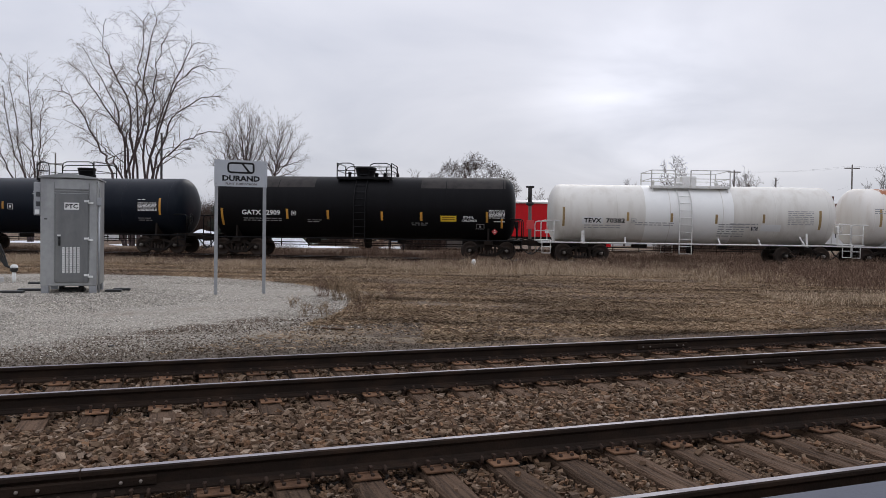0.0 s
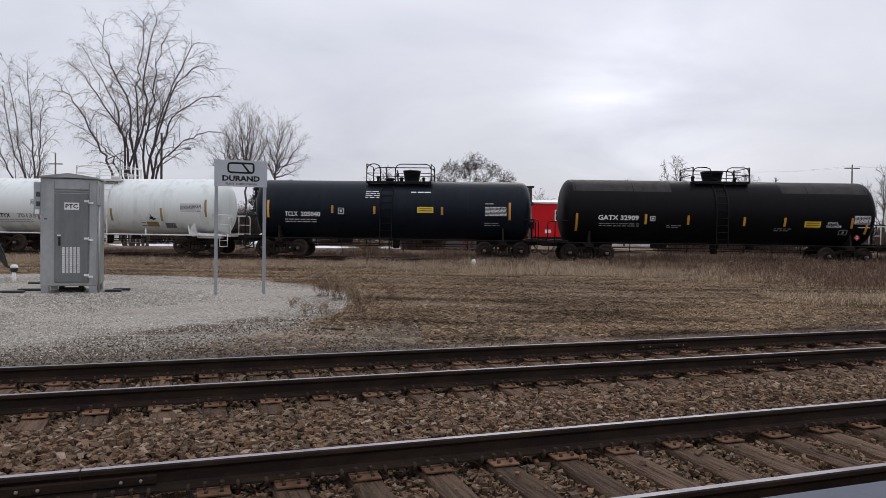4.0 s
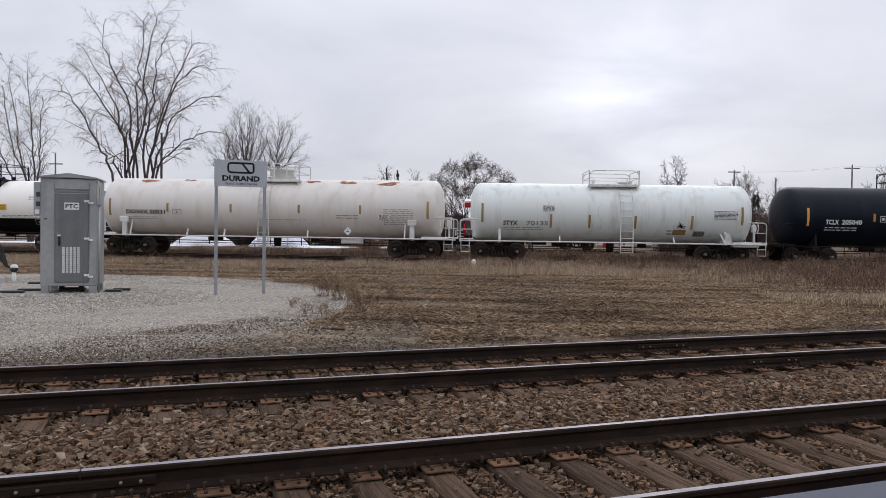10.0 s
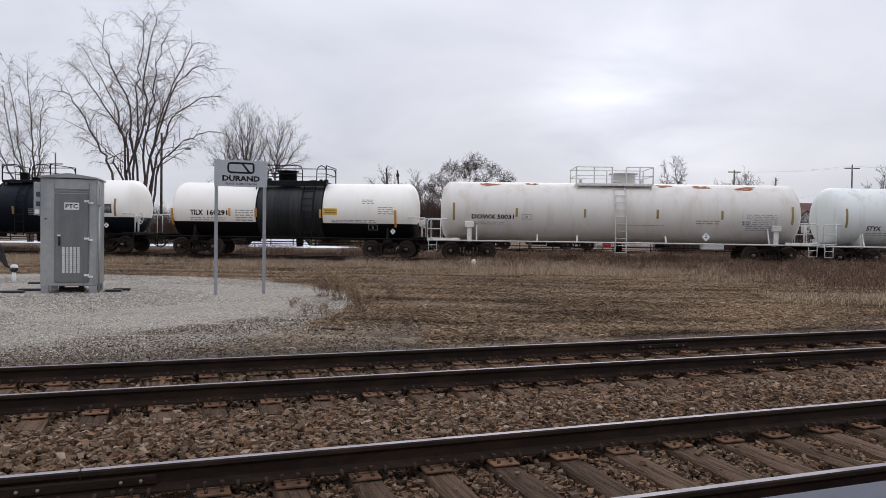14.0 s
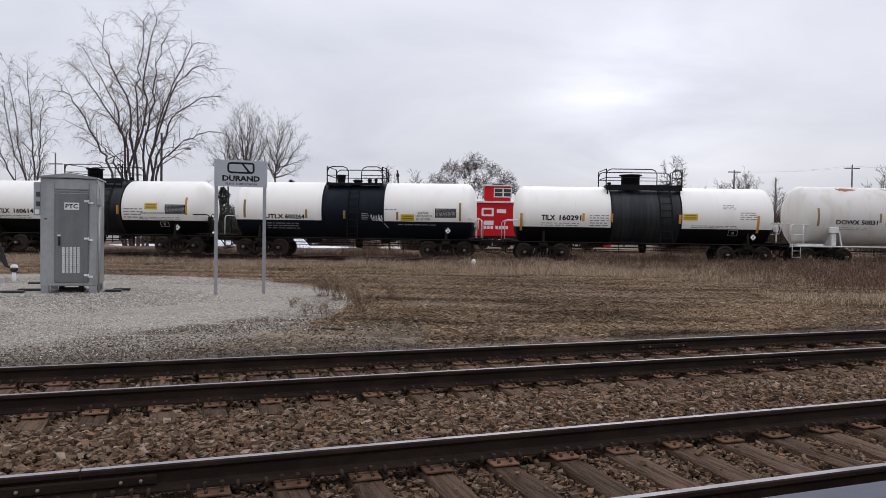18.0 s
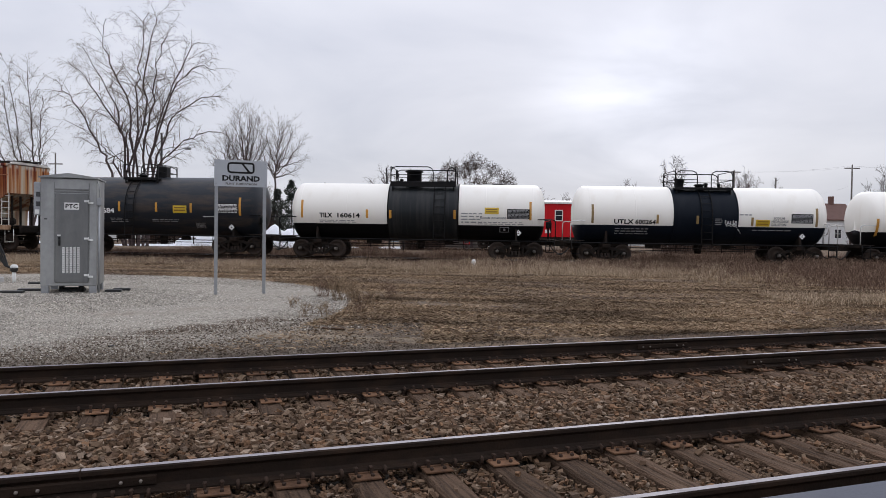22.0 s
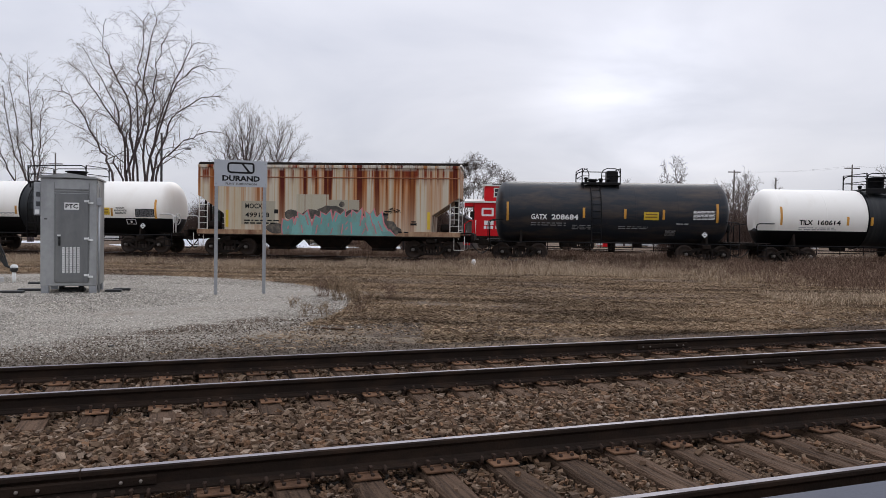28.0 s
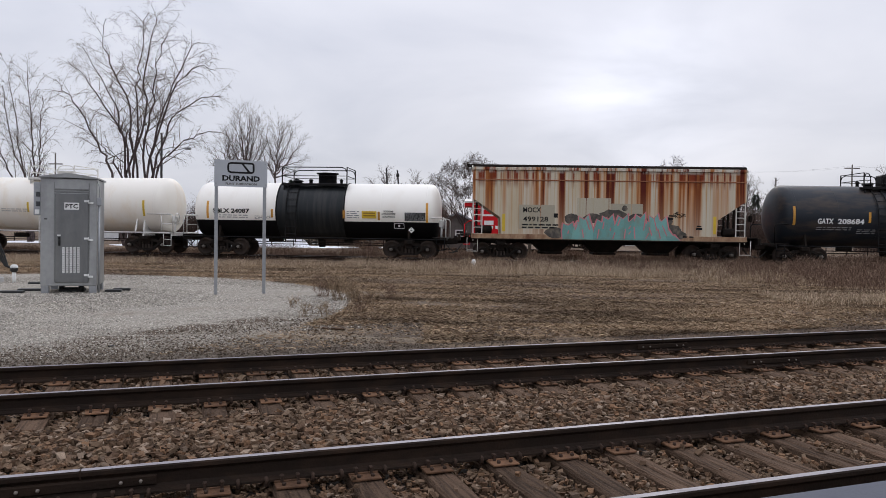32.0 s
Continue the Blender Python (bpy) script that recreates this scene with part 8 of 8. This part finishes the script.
        if s > 0:
            for q in range(7):
                g.tube([(x + 0.78, 0.1 + q * 0.45, 1.1), (x + 0.78, 0.1 + q * 0.45, 2.1)], 0.035, 6)
            for z in (1.6, 2.1):
                g.tube([(x + 0.78, 0.05, z), (x + 0.78, 2 * W - 0.05, z)], 0.035, 6)
            g.box(x + 0.45, 0.03, 0.75, 0.62, 0.05, 0.9, 0.01)
        part("end_rail", g, M["red"], c)
        g = Geo()
        g.tube([(x - s * 0.15, -0.03, 1.25), (x - s * 0.15, -0.06, 2.3)], 0.03, 6)
        part("grab_iron", g, M["white_steel"], c, "white grab iron")
        t = part("truck", GEAR["truck"], None, c, at=pose(x - s * 1.7, W, 0))
        for y in (-1.0, 1.0):
            part("side_frame", GEAR["side_frame"], None, t, at=pose(0, y, 0))
        for dx in (-0.89, 0.89):
            part("wheelset", GEAR["wheelset"], None, t, at=pose(dx, 0, 0.44))
        part("coupler", GEAR["coupler"], None, c, at=pose(x + s * 0.85, W, 0, rz=0 if s > 0 else 180))
    g = Geo()
    g.tube([(4.3, 1.9, 3.9), (4.3, 1.9, 4.5)], 0.07, 8)
    part("smoke_pipe", g, M["under"], c)
    # the short track it stands on
    t = thing("railway_track", "short display track under the caboose", "railway track", kind="structure", at=pose(7.4, 59.0 + W, 0.28, rz=-1))
    for y in (-GAUGE / 2, GAUGE / 2):
        part("rail", rail_mesh([Vector((-9, y, 0)), Vector((9, y, 0))], [Vector((0, 1, 0))] * 2), None, t)
    tm = tie_mesh(77)
    for k in range(-15, 16):
        part("sleeper", tm, None, t, at=pose(k * 0.58, 0, -0.2))


build_caboose()


# ---------- poles, lamp and wires ----------
def build_poles():
    def leaning(name, label, a, b, r, cap=None):
        p = thing(name, label, "pole", at=Matrix.Translation(a))
        d = Vector(b) - Vector(a)
        part("shaft", Geo().tube([(0, 0, -0.3), d], [r, r * 0.8], 10), M["dark_pole"], p)
        return p, d
    leaning("pole_stub", "leaning dark wooden pole stub", (-3.30, 46, 0.0), (-3.61, 46, 5.56), 0.065)
    p, d = leaning("pole_stub", "leaning dark wooden pole with a small fixture", (-2.37, 46, 0.0), (-2.93, 46, 5.43), 0.062)
    part("fixture", Geo().lathe([(0.0, 4.98), (0.08, 5.0), (0.10, 5.1), (0.08, 5.2), (0.0, 5.22)], "z", (-0.53, -0.02, 0), 12), M["dark_pole"], p)
    p = thing("signal_post", "dark post with a cap and faded plate", "post", at=pose(5.55, 47, 0.0))
    part("shaft", Geo().tube([(0, 0, -0.2), (-0.04, 0, 4.5)], 0.11, 10), M["pole"], p, "weathered wooden shaft")
    part("head", Geo().tube([(-0.04, 0, 3.5), (-0.04, 0, 4.55)], 0.13, 10), M["dark_pole"], p, "dark upper end")
    part("cap", Geo().box(-0.04, 0, 4.55, 0.5, 0.3, 0.12, 0.02), M["dark_pole"], p)
    part("collar", Geo().lathe([(0.1, 3.35), (0.25, 3.42), (0.25, 3.55), (0.1, 3.6)], "z", (-0.04, 0, 0), 12), M["dark_pole"], p)
    part("plate", Geo().box(-0.02, -0.13, 2.15, 0.45, 0.03, 0.55, 0.01), M["red_mark"], p, "faded red plate")

    def utility(x, y, h, arm, label, below=0.25, pins=True):
        u = thing("utility_pole", label, "utility pole", "utility poles", at=pose(x, y, 0))
        part("shaft", Geo().tube([(0, 0, -0.3), (0, 0, h)], [0.15, 0.09], 9), M["pole"], u)
        if arm:
            part("crossarm", Geo().box(0, 0, h - below, arm, 0.12, 0.14, 0.01), M["pole"], u)
            for k in (-0.45, -0.2, 0.2, 0.45) if pins else ():
                part("insulator", Geo().lathe([(0.02, 0), (0.06, 0.03), (0.05, 0.12), (0.07, 0.16), (0.0, 0.2)], "z", (k * arm, 0, h - below + 0.07), 8), M["glass"], u)
        return u
    utility(39.4, 100, 10.6, 1.7, "wooden utility pole with one crossarm", 0.25, False)
    utility(55.4, 100, 11.6, 2.1, "wooden utility pole with one crossarm", 0.5, False)
    utility(45.07, 100, 9.6, 0, "bare wooden utility pole")
    utility(-52.8, 100, 11.6, 1.9, "wooden utility pole with a low crossarm", 1.5, False)
    p = thing("street_lamp", "street lamp with a long arm on a dark pole", "street lamp", at=pose(-38.4, 100, 0))
    part("pole", Geo().tube([(0, 0, -0.3), (0, 0, 14.5)], [0.2, 0.13], 9), M["dark_pole"], p)
    part("arm", Geo().tube([(0, 0, 12.2), (1.2, 0, 12.55), (3.2, 0, 12.5)], 0.05, 7), M["zinc"], p)
    part("lamp_head", Geo().lathe([(0.0, -0.5), (0.14, -0.45), (0.2, 0.0), (0.16, 0.4), (0.0, 0.45)], "x", (3.6, 0, 12.45), 10), M["zinc"], p)

    def wire(a, b, sag, label):
        pts = []
        for k in range(17):
            t = k / 16
            q = Vector(a).lerp(Vector(b), t)
            pts.append(q - Vector((0, 0, sag * 4 * t * (1 - t))))
        ob = new("wire", Geo().tube(pts, 0.0045, 4).mesh("wire", M["wire"]))
        tagged(ob, label, "wire", "overhead wires")
    for dx, z in ((-0.7, 10.4), (0.7, 10.4)):
        wire((39.4 + dx, 100, z), (55.4 + dx * 1.2, 100, z + 0.95), 0.3, "thin overhead wire between utility poles")
        wire((55.4 + dx * 1.2, 100, 11.35), (90, 104, 12.5), 0.5, "thin overhead wire between utility poles")
    wire((55.0, 100, 8.6), (39.5, 100, 6.9), 0.9, "thin overhead wire between utility poles")


build_poles()


# ---------- houses and snow beyond the tracks ----------
def house(name, at, w, d, eave, ridge, wall, roof, label, windows, along="x", rz=0.0, chimney=None, door=None):
    """A gabled building; along: the direction of the ridge. Its front is its -y wall."""
    h = thing(name, label, "building", at=pose(*at, rz=rz))
    part("wall", Geo().box(0, d / 2, eave / 2, w, d, eave, 0.02), M[wall], h)
    if along == "x":
        part("roof", Geo().prism([(-0.35, eave - 0.1), (d / 2, ridge), (d + 0.35, eave - 0.1), (d + 0.35, eave + 0.08), (d / 2, ridge + 0.2), (-0.35, eave + 0.08)], w + 0.6, (-w / 2 - 0.3, 0, 0), plane="yz"), M[roof], h)
        part("gable", Geo().prism([(0, eave), (d, eave), (d / 2, ridge)], w - 0.02, (-w / 2 + 0.01, 0, 0), plane="yz"), M[wall], h)
    elif along == "y":
        part("roof", Geo().prism([(-w / 2 - 0.35, eave - 0.1), (0, ridge), (w / 2 + 0.35, eave - 0.1), (w / 2 + 0.35, eave + 0.08), (0, ridge + 0.22), (-w / 2 - 0.35, eave + 0.08)], d + 0.5, (0, -0.3, 0)), M[roof], h)
        part("gable", Geo().prism([(-w / 2, eave), (w / 2, eave), (0, ridge)], d - 0.02, (0, 0.01, 0)), M[wall], h)
    else:
        part("roof", Geo().box(0, d / 2, eave + 0.15, w + 0.5, d + 0.5, 0.35, 0.05), M[roof], h)
    for x, z, ww, hh in windows:
        g = Geo()
        for sx, sz, cx, cz in ((ww + 0.24, 0.12, 0, hh / 2 + 0.06), (ww + 0.24, 0.12, 0, -hh / 2 - 0.06), (0.12, hh, ww / 2 + 0.06, 0), (0.12, hh, -ww / 2 - 0.06, 0), (ww, 0.06, 0, 0)):
            g.box(x + cx, -0.03, z + cz, sx, 0.08, sz, 0.01)
        wn = part("window", g, M["house_white"], h, "white-framed window")
        part("pane", Geo().box(x, -0.01, z, ww, 0.03, hh, 0.004), M["glass"], wn)
    if door:
        part("door", Geo().box(door[0], -0.03, door[2] / 2, door[1], 0.08, door[2], 0.02), M["under"], h, "dark doorway")
    if chimney:
        part("chimney", Geo().box(*chimney, 0.7, 0.7, 1.6, 0.02), M["roof"], h, "brick chimney")
    return h


def build_houses():
    h = house("building", (-9.9, 110, 0), 8.2, 9.0, 6.9, 8, "siding", "roof_grey", "pale blue-grey two-storey building with a flat roof", ((-3.2, 4.4, 0.9, 1.4), (-1.9, 4.4, 0.9, 1.4), (1.55, 4.4, 0.8, 1.5), (2.6, 4.4, 0.8, 1.5), (-2.6, 1.6, 1.2, 1.3)), along="flat")
    part("porch_roof", Geo().box(2.0, -1.0, 2.75, 3.6, 2.2, 0.2, 0.04), M["house_white"], h, "white porch roof")
    for x in (0.4, 3.5):
        part("porch_post", Geo().tube([(x, -1.9, 0), (x, -1.9, 2.7)], 0.1, 8), M["house_white"], h)
    part("porch_front", Geo().box(2.0, -0.05, 1.3, 2.4, 0.1, 2.2, 0.02), M["glass"], h, "dark porch front")
    part("cornice", Geo().box(0, -0.06, 6.55, 8.3, 0.14, 0.35, 0.03), M["house_white"], h)
    house("house", (30.4, 105, 0), 4.2, 8.0, 3.9, 6.0, "house_white", "roof", "white house gable with a brown shingle roof", ((-0.9, 2.2, 0.8, 1.3),), along="y", door=(0.9, 1.0, 2.6))
    house("house", (26.6, 107, 0), 6.0, 6.0, 3.6, 6.0, "house_white", "roof", "white house wing with a brown shingle roof", ((-1.2, 2.0, 0.9, 1.2),), along="x")
    house("house", (64.0, 122, 0), 9.0, 8.0, 4.6, 7.3, "house_white", "roof", "house with a brown roof and brick chimney", ((-2, 2.3, 1, 1.4), (1.5, 2.3, 1, 1.4)), along="x", chimney=(2.3, 4.0, 7.9))
    house("house", (51.8, 105, 0), 3.8, 6.0, 3.4, 5.4, "house_white", "roof", "small white house with a brick-brown gable roof", ((-0.8, 2.0, 0.8, 1.2), (0.9, 2.0, 0.8, 1.2)), along="y")
    house("shed", (1.4, 75, 0), 5.0, 5.0, 2.2, 3.5, "pole", "roof_grey", "low grey-brown shed behind the brush", ((0.4, 1.5, 0.9, 0.5),), along="y")
    house("building", (-45.6, 95, 0), 8.0, 9.0, 3.6, 6.3, "house_white", "blue", "low white building with a blue metal roof", ((2.5, 1.7, 1.0, 1.2), (-1.0, 1.7, 1.0, 1.2)), along="x", door=(4.2, 1.0, 2.2))


build_houses()


def build_snow():
    """Snow heaps and thin patches left on the lot behind the tracks."""
    def heap(x, y, rx, ry, h, seed, lab, name):
        n, m = 36, 9
        vs, fs = [], []
        for i in range(m):
            r = 1 - i / (m - 1) if i < m - 1 else 0.001
            for a in range(n):
                w = 6.2832 * a / n
                k = 1 + 0.3 * noise.noise(Vector((math.cos(w) * 1.6, math.sin(w) * 1.6, seed)))
                z = h * (1 - r * r) * (1 + 0.35 * noise.noise(Vector((r * math.cos(w) * 3, r * math.sin(w) * 3, seed + 7))))
                vs.append((rx * r * k * math.cos(w), ry * r * k * math.sin(w), z - (0.05 if i == 0 else 0)))
        for i in range(m - 1):
            for a in range(n):
                p, q = i * n + a, i * n + (a + 1) % n
                fs += [(p, q, q + n), (p, q + n, p + n)]
        ob = new(name, tri_mesh(name, vs, fs, M["snow"], True))
        ob.matrix_basis = Matrix.Translation((x, y, float(ground_z(x, y))))
        tagged(ob, lab, "snow", "snow left on the lot")
    heap(-22.0, 68, 3.0, 2.0, 1.35, 1.0, "old ploughed snow mound beyond the tracks", "snow_mound")
    heap(-14.8, 66, 2.6, 1.6, 1.8, 2.0, "old ploughed snow mound beyond the tracks", "snow_mound")
    heap(-27.5, 75, 2.0, 1.6, 0.6, 3.0, "low ploughed snow mound beyond the tracks", "snow_mound")
    for k, (x, y, rx, ry) in enumerate(((-26, 66, 6, 4), (-13, 68, 7, 5), (-4, 70, 5, 4), (-40, 72, 7, 5), (3, 86, 6, 4), (-20, 84, 9, 6))):
        heap(x, y, rx * 0.75, ry * 0.75, 0.12, 10.0 + k, "thin patch of old snow on the ground", "snow_patch")


build_snow()


motions()
